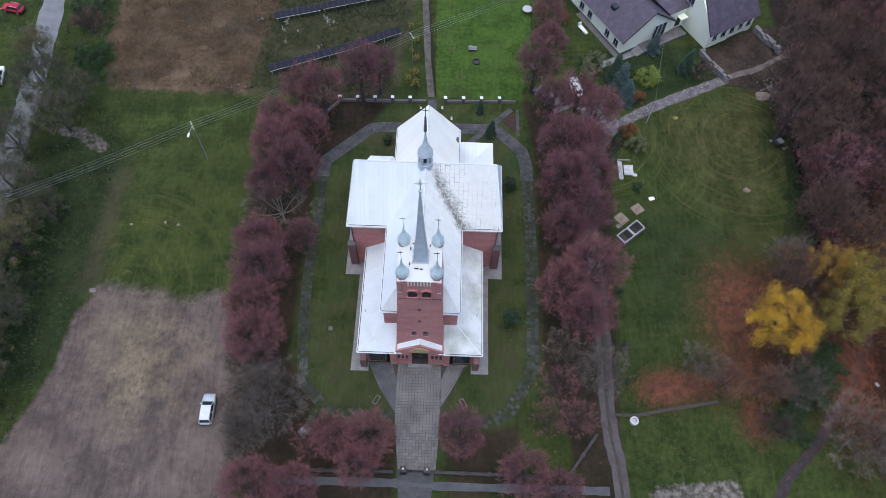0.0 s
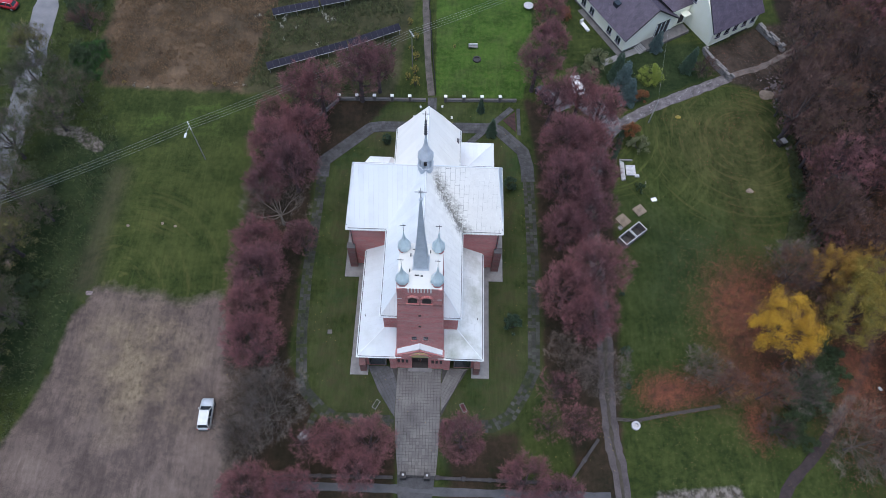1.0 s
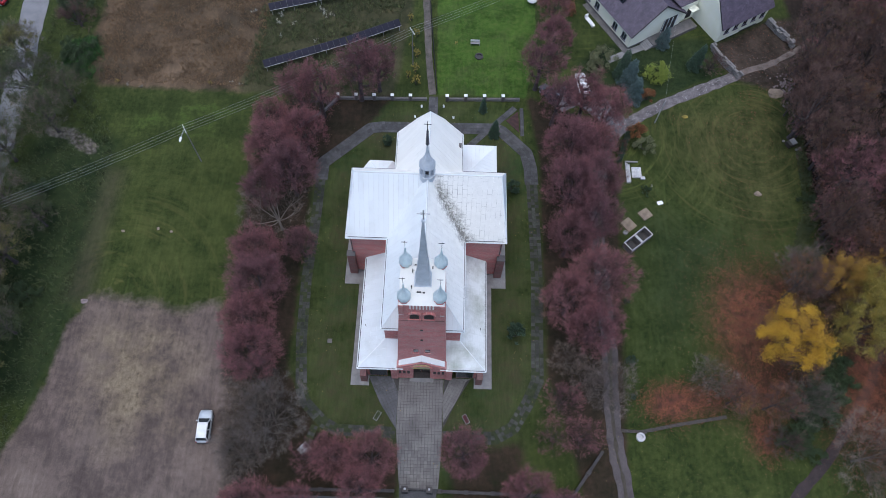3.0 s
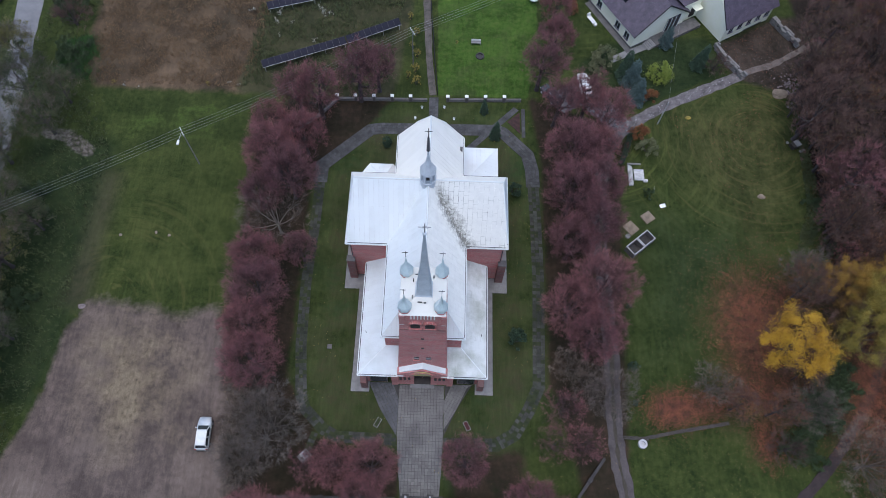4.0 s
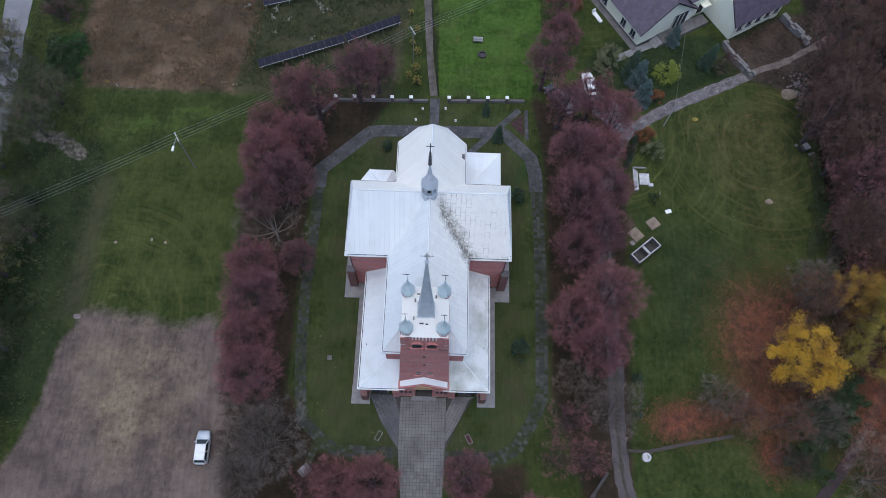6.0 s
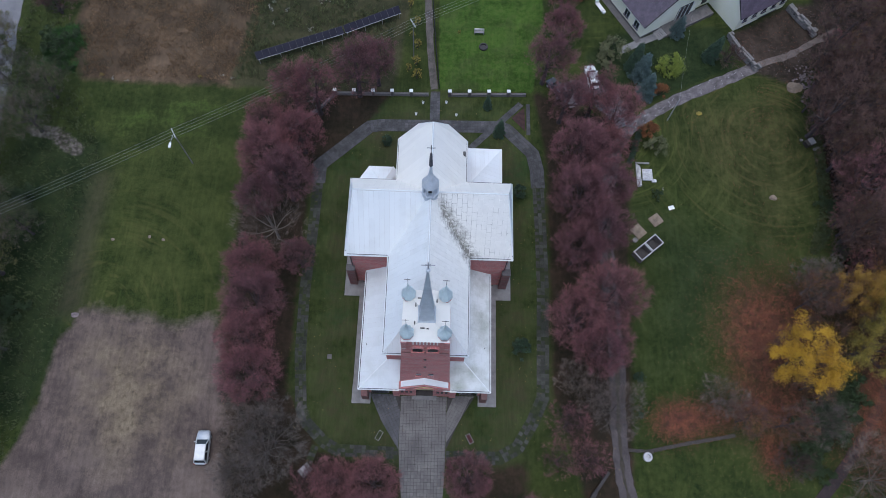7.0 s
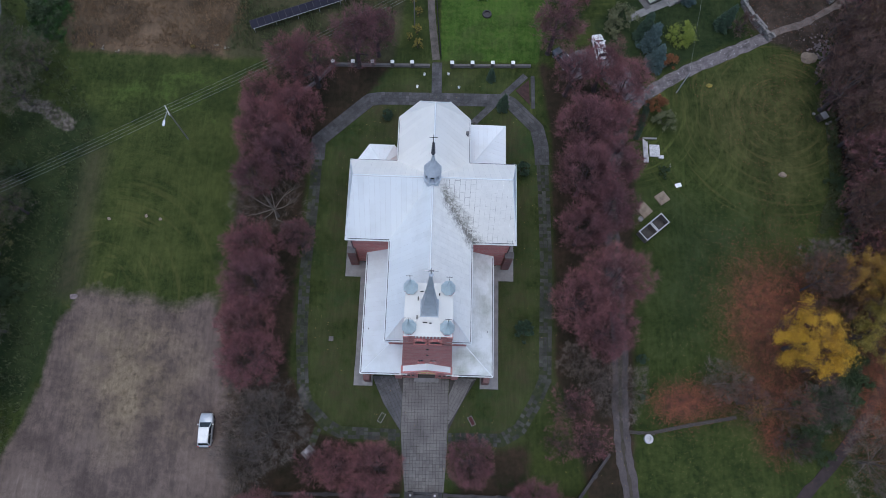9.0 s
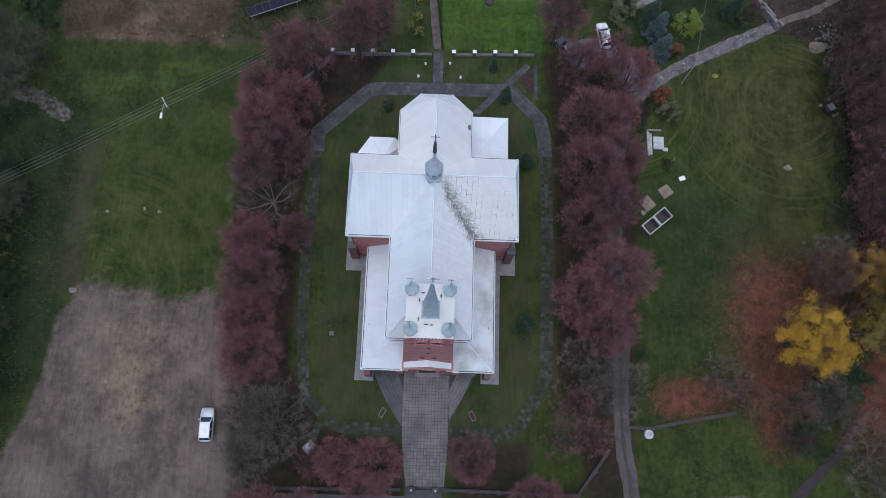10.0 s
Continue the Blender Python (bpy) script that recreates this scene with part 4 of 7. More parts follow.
def eave_lines():
    """Thin dark rods a hand's width up from the main eaves."""
    d, k = 0.1, 0.17
    z = EAVE + k
    runs = [((-W + d, F + d, z), (-W + d, 46.2, z)), ((W - d, F + d, z), (W - d, 46.2, z)), ((-T + 0.3, TY0 + d, z), (-W, TY0 + d, z)), ((T - 0.3, TY0 + d, z), (W, TY0 + d, z)),
            ((-T + 0.13, TY0 + 0.3, EAVE + 0.62), (-T + 0.13, TY1 - 0.3, EAVE + 0.62)), ((T - 0.13, TY0 + 0.3, EAVE + 0.62), (T - 0.13, TY1 - 0.3, EAVE + 0.62)), ((-T + 0.3, TY1 - d, z), (-C, TY1 - d, z)), ((T - 0.3, TY1 - d, z), (C, TY1 - d, z)),
            ((-C + d, 57, z), (-C + d, 63.0, z)), ((C - d, 57, z), (C - d, 63.0, z)), ((-A + d, AF + d, AZ0 + 0.08), (-A + d, 46.5, AZ0 + 0.08)), ((A - d, AF + d, AZ0 + 0.08), (A - d, 46.5, AZ0 + 0.08)),
            ((-A + d, AF + d, AZ0 + 0.08), (-3.4, AF + d, AZ0 + 0.08)), ((A - d, AF + d, AZ0 + 0.08), (3.4, AF + d, AZ0 + 0.08)), ((-W + d, F + d, z), (-2.6, F + d, z)), ((W - d, F + d, z), (2.6, F + d, z))]
    for a, b in runs:
        bm = bmesh.new()
        rod(bm, a, b, 0.05, sides=5)
        part("snow_rail", bm, M_GUTTER, church)


eave_lines()


def buttress(x, y, w, d, h, toward):
    """A stepped brick buttress with a sloping cap; toward gives the side it leans out to (y: -1 front)."""
    bm = bmesh.new()
    box(bm, x - w / 2, x + w / 2, min(y, y + toward * d), max(y, y + toward * d), 0, h * 0.72)
    pts = [(y, h), (y, h * 0.70), (y + toward * d, h * 0.70)]
    a = [bm.verts.new((x - w / 2, p, z)) for p, z in pts]
    b = [bm.verts.new((x + w / 2, p, z)) for p, z in pts]
    bm.faces.new(a)
    bm.faces.new(b[::-1])
    for i in range(3):
        j = (i + 1) % 3
        bm.faces.new((a[j], a[i], b[i], b[j]))
    bmesh.ops.recalc_face_normals(bm, faces=bm.faces[:])
    part("buttress", bm, M_BRICK_DARK, church)


for s in (-1, 1):
    buttress(s * 7.6, 31.4, 0.8, 1.0, 3.9, -1)
    bm = bmesh.new()
    box(bm, *sorted((s * 9.7, s * 10.75)), 46.1, 46.95, 0, 5.9, bevel=0.02)
    part("buttress", bm, M_BRICK_DARK, church)
    part("buttress_cap", boxes((min(s * 9.65, s * 10.8), max(s * 9.65, s * 10.8), 46.05, 46.95, 5.9, 6.02), bevel=0.03), M_CONCRETE_DARK, church)
    for y in (46.8, 55.7):
        bm = bmesh.new()
        box(bm, *sorted((s * 10.0, s * 10.22)), y, y + 0.9, 0, 5.0)
        part("buttress", bm, M_BRICK_DARK, church)


def dentils():
    """Corbel friezes of pale blocks under the main eaves."""
    for x0, x1, y in ((-10.0, -4.9, 46.7), (4.9, 10.0, 46.7), (-4.7, -2.9, 34.35), (2.9, 4.7, 34.35)):
        bm = bmesh.new()
        k = int((x1 - x0) / 0.36)
        for i in range(k):
            box(bm, x0 + i * 0.36 + 0.06, x0 + i * 0.36 + 0.26, y - 0.10, y + 0.1, 10.05, 10.5)
        part("frieze", bm, M_PLASTER, church, "row of pale corbel blocks")


dentils()


# the tower
def tower():
    t = new("tower")
    t.parent = church
    t["label"] = "tapering square brick bell tower"
    bm = bmesh.new()
    low, top = [(-3.1, 31.95), (3.1, 31.95), (3.1, 38.6), (-3.1, 38.6)], [(-2.42, 32.9), (2.42, 32.9), (2.42, 38.1), (-2.42, 38.1)]
    a = [bm.verts.new((x, y, 0)) for x, y in low]
    m = [bm.verts.new((x, y, 5.2)) for x, y in low]
    b = [bm.verts.new((x, y, 22.6)) for x, y in top]
    for p, q in ((a, m), (m, b)):
        for i in range(4):
            j = (i + 1) % 4
            bm.faces.new((p[i], p[j], q[j], q[i]))
    bm.faces.new(b)
    bm.faces.new(a[::-1])
    part("tower_wall", bm, M_BRICK, t)
    at = lambda z: 31.95 + 0.9 * (z - 5.2) / 17.4
    # white stripes of the parapet
    for i in range(8):
        x = -1.24 + i * 0.354
        part("parapet_stripe", boxes((x - 0.075, x + 0.075, 32.70, 32.85, 21.7, 22.75)), M_PLASTER, t)
    for r in ((-2.3, 2.3, 32.74, 33.0, 21.6, 22.72), (-2.3, 2.3, 38.0, 38.25, 21.6, 22.72)):
        part("parapet", boxes(r), M_BRICK, t)
    bm = bmesh.new()
    e, y0, y1 = 2.46, 32.72, 38.25
    low = [(-e, y0, 22.76), (e, y0, 22.76), (e, y1, 22.76), (-e, y1, 22.76)]
    top = [(-0.8, 34.6, 23.6), (0.8, 34.6, 23.6), (0.8, 36.3, 23.6), (-0.8, 36.3, 23.6)]
    for i in range(4):
        j = (i + 1) % 4
        slab(bm, [low[i], low[j], top[j], top[i]], 0.12)
    slab(bm, top, 0.12)
    part("tower_roof", bm, roof_paint("dulled_roof_paint", (0.68, 0.675, 0.63), (0.45, 0.44, 0.40), 0.3), t, "low white sheet metal roof")
    for s in (-1, 1):
        part("corner_pier", boxes((min(s * 1.98, s * 2.52), max(s * 1.98, s * 2.52), 32.62, 33.3, 20.2, 22.74), bevel=0.02), M_BRICK, t)
        part("pier_foot", boxes((min(s * 2.0, s * 2.5), max(s * 2.0, s * 2.5), 32.64, 33.2, 19.95, 20.2), bevel=0.02), M_PLASTER, t)
    part("string_course", boxes((-2.52, 2.52, 32.58, 32.9, 18.35, 18.5), bevel=0.02), M_BRICK_DARK, t)
    # belfry openings: frame, louvres
    for s in (-1, 1):
        x = s * 0.8
        z = 19.0
        y = at(z)
        o = new("belfry_opening")
        o.parent = t
        bm = bmesh.new()
        prof = [(x + 0.52 * math.cos(math.pi * i / 10), z + 1.0 + 0.52 * math.sin(math.pi * i / 10)) for i in range(11)] + [(x - 0.52, z), (x + 0.52, z)]
        f = [bm.verts.new((px, y - 0.06, pz)) for px, pz in prof]
        g = [bm.verts.new((px, y + 0.55, pz)) for px, pz in prof]
        bm.faces.new(f)
        for i in range(len(f)):
            j = (i + 1) % len(f)
            bm.faces.new((f[i], f[j], g[j], g[i]))
        bmesh.ops.recalc_face_normals(bm, faces=bm.faces[:])
        # dark plate over the opening, its inner shade put into the colour
        part("reveal", bm, M_DARK, o, "dark arched opening")
        bm = bmesh.new()
        for i in range(11):
            a0, a1 = math.pi * i / 11, math.pi * (i + 1) / 11
            slab_pts = [(x + r * math.cos(a), y - 0.12, z + 1.0 + r * math.sin(a)) for r, a in ((0.54, a0), (0.76, a0), (0.76, a1), (0.54, a1))]
            vs = [bm.verts.new(p) for p in slab_pts] + [bm.verts.new((p[0], y + 0.2, p[2])) for p in slab_pts]
            for q in ((0, 1, 2, 3), (7, 6, 5, 4), (0, 4, 5, 1), (1, 5, 6, 2), (2, 6, 7, 3), (3, 7, 4, 0)):
                bm.faces.new([vs[k] for k in q])
        part("sill", boxes((x - 0.7, x + 0.7, y - 0.2, y + 0.2, z - 0.18, z)), M_BRICK, o)
        bmesh.ops.recalc_face_normals(bm, faces=bm.faces[:])
        part("arch", bm, M_BRICK, o)
        for i in range(4):
            part("louvre", boxes((x - 0.48, x + 0.48, y - 0.10, y - 0.02, z + 0.12 + i * 0.3, z + 0.2 + i * 0.3)), M_IRON, o)
        # the small lower windows
        zz = 8.3
        yy = at(zz)
        w = new("slit_window")
        w.parent = t
        part("pane", boxes((s * 0.72 - 0.3, s * 0.72 + 0.3, yy - 0.03, yy + 0.2, zz - 0.1, zz + 1.0)), M_GLASS, w)
        part("sill", boxes((s * 0.72 - 0.42, s * 0.72 + 0.42, yy - 0.14, yy + 0.1, zz - 0.12, zz)), M_BRICK, w)
    for z in (12.3, 15.4):
        y = at(z)
        part("vent", boxes((-0.16, 0.16, y - 0.03, y + 0.2, z, z + 0.35)), M_DARK, t)
    # turrets with bulbous caps and weather vanes
    for x in (-1.9, 1.9):
        for y in (33.5, 37.55):
            u = new("corner_turret")
            u.parent = t
            bm = bmesh.new()
            lathe(bm, [(0.62, 21.8), (0.62, 22.75), (0.70, 22.85), (0.70, 23.0)], 8, (x, y, 0), math.pi / 8)
            part("drum", bm, M_BRICK, u)
            bm = bmesh.new()
            lathe(bm, [(0.52, 23.0), (0.72, 23.25), (0.78, 23.6), (0.70, 24.05), (0.48, 24.5), (0.28, 24.95), (0.16, 25.5), (0.09, 26.2), (0.03, 26.9)], 8, (x, y, 0), math.pi / 8)
            part("cap", bm, M_TURRET, u, "bulbous pale green-grey sheet metal cap")
            bm = bmesh.new()
            rod(bm, (x, y, 26.8), (x, y, 28.3), 0.025, sides=5)
            box(bm, x - 0.36, x + 0.26, y - 0.015, y + 0.015, 28.0, 28.1)
            part("weather_vane", bm, M_GUTTER, u)
    # the needle spire
    sp = new("spire")
    sp.parent = t
    sp["label"] = "slender four-sided grey sheet metal spire"
    bm = bmesh.new()
    lathe(bm, [(1.30, 23.3), (1.30, 23.6), (1.13, 23.75), (0.62, 29.3), (0.14, 36.3), (0.05, 36.6)], 4, (0.06, 35.45, 0), math.pi / 4)
    part("needle", bm, M_ZINC, sp)
    bm = bmesh.new()
    bmesh.ops.create_uvsphere(bm, u_segments=10, v_segments=6, radius=0.22, matrix=Matrix.Translation((0.08, 35.45, 36.75)))
    part("ball", bm, M_ZINC, sp, smooth=True)
    bm = bmesh.new()
    rod(bm, (0.08, 35.45, 36.9), (0.08, 35.45, 38.7), 0.05)
    rod(bm, (-0.5, 35.45, 38.0), (0.66, 35.45, 38.0), 0.05)
    for a in range(8):
        d = Vector((math.cos(a * math.pi / 4), 0, math.sin(a * math.pi / 4)))
        rod(bm, Vector((0.08, 35.45, 38.0)), Vector((0.08, 35.45, 38.0)) + d * 0.33, 0.025)
    part("cross", bm, M_ALU, sp)
    # birds' perches and roof hatches: dark snow hooks on the tower roof
    for x, y, w, d in ((-0.35, 34.0, 0.45, 0.1), (0.2, 33.95, 0.25, 0.1), (-1.1, 36.4, 0.1, 0.4), (-1.15, 34.5, 0.1, 0.35), (1.05, 36.9, 0.12, 0.3), (-0.75, 37.2, 0.35, 0.08)):
        z = 22.75 + 0.95 * min(1, max(0, min((y - 32.65) / 1.95, (38.3 - y) / 2.0, (2.75 - abs(x)) / 1.95)))
        part("roof_hook", boxes((x - w / 2, x + w / 2, y - d / 2, y + d / 2, z - 0.02, z + 0.12)), M_IRON, t)


tower()


def fleche():
    f = new("ridge_turret")
    f.parent = church
    f["label"] = "small grey onion-domed ridge turret with a cross"
    c = (-0.08, 51.65, 0)
    for name, prof, mat in (("base", [(1.0, 17.2), (1.0, 18.9), (1.08, 19.0), (1.08, 19.15)], M_ZINC), ("dome", [(0.9, 20.65), (1.06, 20.8), (1.04, 21.0), (0.86, 21.45), (0.60, 21.95), (0.40, 22.5), (0.25, 23.2), (0.15, 24.2), (0.10, 25.2)], M_ZINC)):
        bm = bmesh.new()
        lathe(bm, prof, 8, c, math.pi / 8)
        part(name, bm, mat, f)
    bm = bmesh.new()
    lathe(bm, [(0.45, 19.1), (0.45, 20.75)], 8, c, math.pi / 8)
    # dark core stands for the shade between the lantern posts
    part("lantern_core", bm, M_DARK, f)
    for i in range(8):
        a = math.pi / 8 + i * math.pi / 4
        bm = bmesh.new()
        rod(bm, (c[0] + 0.84 * math.cos(a), c[1] + 0.84 * math.sin(a), 19.1), (c[0] + 0.84 * math.cos(a), c[1] + 0.84 * math.sin(a), 20.75), 0.12, sides=6)
        part("lantern_post", bm, M_ZINC, f)
    bm = bmesh.new()
    lathe(bm, [(0.13, 24.9)] + [(r * 1.35, 25.0 + 0.22 * k) for k, r in enumerate((0.07, 0.18, 0.06, 0.17, 0.055, 0.16, 0.05, 0.15, 0.045, 0.14, 0.04, 0.12))] + [(0.05, 27.9)], 8, c)
    part("finial", bm, M_GUTTER, f)
    bm = bmesh.new()
    rod(bm, (c[0], c[1], 27.8), (c[0], c[1], 29.4), 0.04)
    rod(bm, (c[0] - 0.42, c[1], 28.85), (c[0] + 0.42, c[1], 28.85), 0.04)
    part("cross", bm, M_IRON, f)


fleche()


def portal():
    p = new("portal")
    p.parent = church
    p["label"] = "gabled brick portal with a white coping"
    for r in ((-3.2, -1.1, 31.1, 32.1, 0, 5.0), (1.1, 3.2, 31.1, 32.1, 0, 5.0), (-1.1, 1.1, 31.1, 32.1, 4.5, 5.0)):
        part("portal_wall", boxes(r), M_BRICK, p)
    bm = bmesh.new()
    pts = [(-3.1, 5.0), (3.1, 5.0), (0, 6.9)]
    a = [bm.verts.new((x, 31.12, z)) for x, z in pts]
    b = [bm.verts.new((x, 32.3, z)) for x, z in pts]
    bm.faces.new(a)
    for i in range(3):
        j = (i + 1) % 3
        bm.faces.new((a[j], a[i], b[i], b[j]))
    part("gable", bm, M_BRICK, p)
    for s in (-1, 1):
        bm = bmesh.new()
        slab(bm, [(0, 31.28, 7.3), (0, 32.25, 7.3), (s * 2.95, 32.25, 5.3), (s * 2.95, 31.28, 5.3)], 0.2)
        part("coping", bm, M_ROOF, p, "white coping of the gable")
    bm = bmesh.new()
    prof = [(1.3 * math.cos(math.pi * i / 12), 4.55 + 1.75 * math.sin(math.pi * i / 12)) for i in range(13)]
    f = [bm.verts.new((x, 31.06, z)) for x, z in prof]
    g = [bm.verts.new((x, 31.12, z)) for x, z in prof]
    bm.faces.new(f)
    for i in range(13):
        j = (i + 1) % 13
        bm.faces.new((f[j], f[i], g[i], g[j]))
    bmesh.ops.recalc_face_normals(bm, faces=bm.faces[:])
    part("tympanum", bm, M_GOLD, p, "gilded mosaic over the door")
    bm = bmesh.new()
    ring = [[bm.verts.new((r * math.cos(math.pi * i / 12), y, 4.55 + 0.92 * r * math.sin(math.pi * i / 12))) for i in range(13)] for r, y in ((1.3, 31.0), (1.5, 31.0), (1.5, 31.12), (1.3, 31.12))]
    for i in range(12):
        for k in range(4):
            bm.faces.new((ring[k][i], ring[k][i + 1], ring[(k + 1) % 4][i + 1], ring[(k + 1) % 4][i]))
    bmesh.ops.recalc_face_normals(bm, faces=bm.faces[:])
    part("door_arch", bm, M_BRICK, p)
    for s in (-1, 1):
        d = part("door", boxes((min(s * 0.03, s * 1.08), max(s * 0.03, s * 1.08), 31.9, 31.98, 0.15, 4.5), bevel=0.01), M_DARK, p, "dark wooden door leaf")
        part("door_handle", boxes((s * 0.18 - 0.03, s * 0.18 + 0.03, 31.84, 31.9, 1.1, 1.4)), M_ALU, d)
        for x in (1.7, 2.25, 2.8):
            # niches are flat dark plates coloured like the shade in a recess
            part("niche", boxes((s * x - 0.17, s * x + 0.17, 31.06, 31.12, 2.3, 3.5)), M_DARK, p)
        part("pier", boxes((min(s * 3.2, s * 4.0), max(s * 3.2, s * 4.0), 30.95, 32.0, 0, 4.2)), M_BRICK, p)
        part("pier_cap", boxes((min(s * 3.15, s * 4.05), max(s * 3.15, s * 4.05), 30.9, 32.0, 4.2, 4.4), bevel=0.03), M_PLASTER, p)
    # floor coloured dark for the shade inside the porch
    part("porch_floor", boxes((-1.1, 1.1, 31.1, 31.9, 0, 0.16)), M_DARK, p)
    part("doorstep", boxes((-1.6, 1.6, 30.6, 31.1, 0, 0.12), bevel=0.02), M_CONCRETE, p)


portal()
for s in (-1, 1):
    # dark window shape stands in for the shaded open arch under the eave
    w = new("aisle_window")
    w.parent = church
    part("window_frame", boxes((s * 5.7 - 1.15, s * 5.7 + 1.15, 31.25, 31.4, 0.5, 3.5)), M_CONCRETE_DARK, w)
    part("pane", boxes((s * 5.7 - 1.0, s * 5.7 + 1.0, 31.2, 31.3, 0.65, 3.3)), M_GLASS, w)
    # roof brackets
    bm = bmesh.new()
    rod(bm, (s * 7.5, 36.5, 4.7), (s * 7.5, 36.5, 5.6), 0.04)
    rod(bm, (s * 7.5, 36.5, 4.75), (s * 7.1, 36.5, 4.95), 0.04)
    part("roof_bracket", bm, M_IRON, church)
part("roof_vent", boxes((4.0, 4.35, 60.4, 60.8, 11.3, 12.3), bevel=0.03), M_CONCRETE_DARK, church)

# concrete apron at the foot of the walls
for name, r in (("apron", (-9.4, -7.9, 32.4, 46.6, -0.05, 0.10)), ("apron", (7.9, 9.4, 32.4, 46.6, -0.05, 0.10)), ("apron", (-9.45, -7.0, 29.9, 32.4, -0.05, 0.12)), ("apron", (7.0, 9.4, 29.9, 32.4, -0.05, 0.12)),
                ("apron", (-11.5, -9.0, 44.5, 58.5, -0.05, 0.09)), ("apron", (9.0, 11.45, 44.5, 58.5, -0.05, 0.09)), ("apron", (9.3, 10.4, 58.5, 66.3, -0.05, 0.08))):
    tagged(part(name, boxes(r, bevel=0.02), M_CONCRETE), "grey concrete apron at the foot of the brick wall", "apron", kind="structure")


# ---- trees ----
def lobed(d, seed, amount):
    return 1 + amount * (noise.noise((d[0] * 1.7 + seed, d[1] * 1.7, d[2] * 1.7)) + 0.5 * noise.noise((d[0] * 4 + seed, d[1] * 4, d[2] * 4)))


def limbs(rng, height, radius, trunk_h, trunk_r, crown_mid, spread, bark, parent, forks=8, depth=3):
    """Tapered trunk and forking limbs that reach into the crown, as one mesh; the ends are returned."""
    bm = bmesh.new()
    ends = []

    def grow(p, d, length, r, level):
        steps = 3
        for k in range(steps):
            q = p + d * (length / steps)
            r1 = r * 0.80
            rod(bm, p, q, r, r1, sides=5 if level < 2 else 3)
            p, r = q, r1
            d = (d + Vector((rng.uniform(-1, 1), rng.uniform(-1, 1), rng.uniform(-0.3, 0.6))) * 0.16).normalized()
        if level >= depth:
            ends.append((p, d))
            return
        n = rng.choice((2, 3, 3))
        for _ in range(n):
            t = Vector((rng.uniform(-1, 1), rng.uniform(-1, 1), rng.uniform(-0.35, 0.7)))
            grow(p, (d + t * spread).normalized(), length * rng.uniform(0.55, 0.8), r * rng.uniform(0.6, 0.8), level + 1)

    rod(bm, (0, 0, -0.2), (0, 0, 0.5), trunk_r * 1.5, trunk_r, sides=8)
    rod(bm, (0, 0, 0.5), (0, 0, trunk_h), trunk_r, trunk_r * 0.8, sides=8)
    rod(bm, (0, 0, trunk_h), (rng.uniform(-0.4, 0.4), rng.uniform(-0.4, 0.4), height * 0.72), trunk_r * 0.8, trunk_r * 0.25, sides=6)
    for i in range(forks):
        a = 2 * math.pi * (i + rng.uniform(-0.3, 0.3)) / forks
        up = rng.uniform(0.45, 1.3)
        z = trunk_h * rng.uniform(0.85, 1.5)
        grow(Vector((0, 0, min(z, height * 0.6))), Vector((math.cos(a), math.sin(a), up)).normalized(), radius * rng.uniform(0.42, 0.58), trunk_r * 0.5, 0)
    part("trunk", bm, bark, parent)
    return ends


def crown_twigs(seed, count, radius, z0, z1, width, length, ends, lobes=0.35, gap=0.0, droop=0.0, hollow=0.35):
    """Sprays of fine twigs, each twig a sliver, that fan out and up from many branch tips in an uneven crown."""
    g = np.random.default_rng(seed)
    zc, hz = (z0 + z1) / 2, (z1 - z0) / 2
    base = Vector((0, 0, z0 + 0.1 * hz))
    per = 26
    verts, lit_shoot = [], []
    sprays = tries = 0
    while sprays < count // per and tries < count:
        tries += 1
        d = Vector(g.normal(size=3)).normalized()
        if d.z < -0.5:
            continue
        rr = lobed(d, seed * 3.1, lobes) * (hollow + (1 - hollow) * g.random() ** 0.5)
        p = Vector((d.x * radius * rr, d.y * radius * rr, zc + d.z * hz * rr))
        if gap and noise.noise((p.x * 0.45 + seed, p.y * 0.45, p.z * 0.45)) < gap - 0.45:
            continue
        axis = ((p - base).normalized() + Vector((0, 0, 0.3 - droop)) + Vector(g.normal(size=3)) * 0.2).normalized()
        root = np.array(p - axis * length * 0.8)
        n = int(per * (0.6 + 0.8 * g.random()))
        way = np.array(axis) + g.normal(size=(n, 3)) * 0.42
        way /= np.linalg.norm(way, axis=1)[:, None]
        side = np.cross(way, g.normal(size=(n, 3)))
        side /= np.linalg.norm(side, axis=1)[:, None]
        L = length * (0.6 + 0.9 * g.random((n, 1)))
        w = width * (0.5 + 0.8 * g.random((n, 1)))
        start = root + way * L * g.uniform(0.0, 0.7, (n, 1))
        verts.append(np.stack((start - side * w / 2, start + side * w / 2, start + way * L), 1).reshape(-1, 3))
        # tone rises outwards: shaded core and bright outside are put into the colour
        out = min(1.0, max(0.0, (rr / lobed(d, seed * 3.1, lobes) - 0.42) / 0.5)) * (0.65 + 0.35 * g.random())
        lit_shoot.append(np.tile((out * 0.6, out * 0.6, out), n))
        sprays += 1
    v = np.concatenate(verts)
    return v.tolist(), [(i, i + 1, i + 2) for i in range(0, len(v), 3)], np.concatenate(lit_shoot)


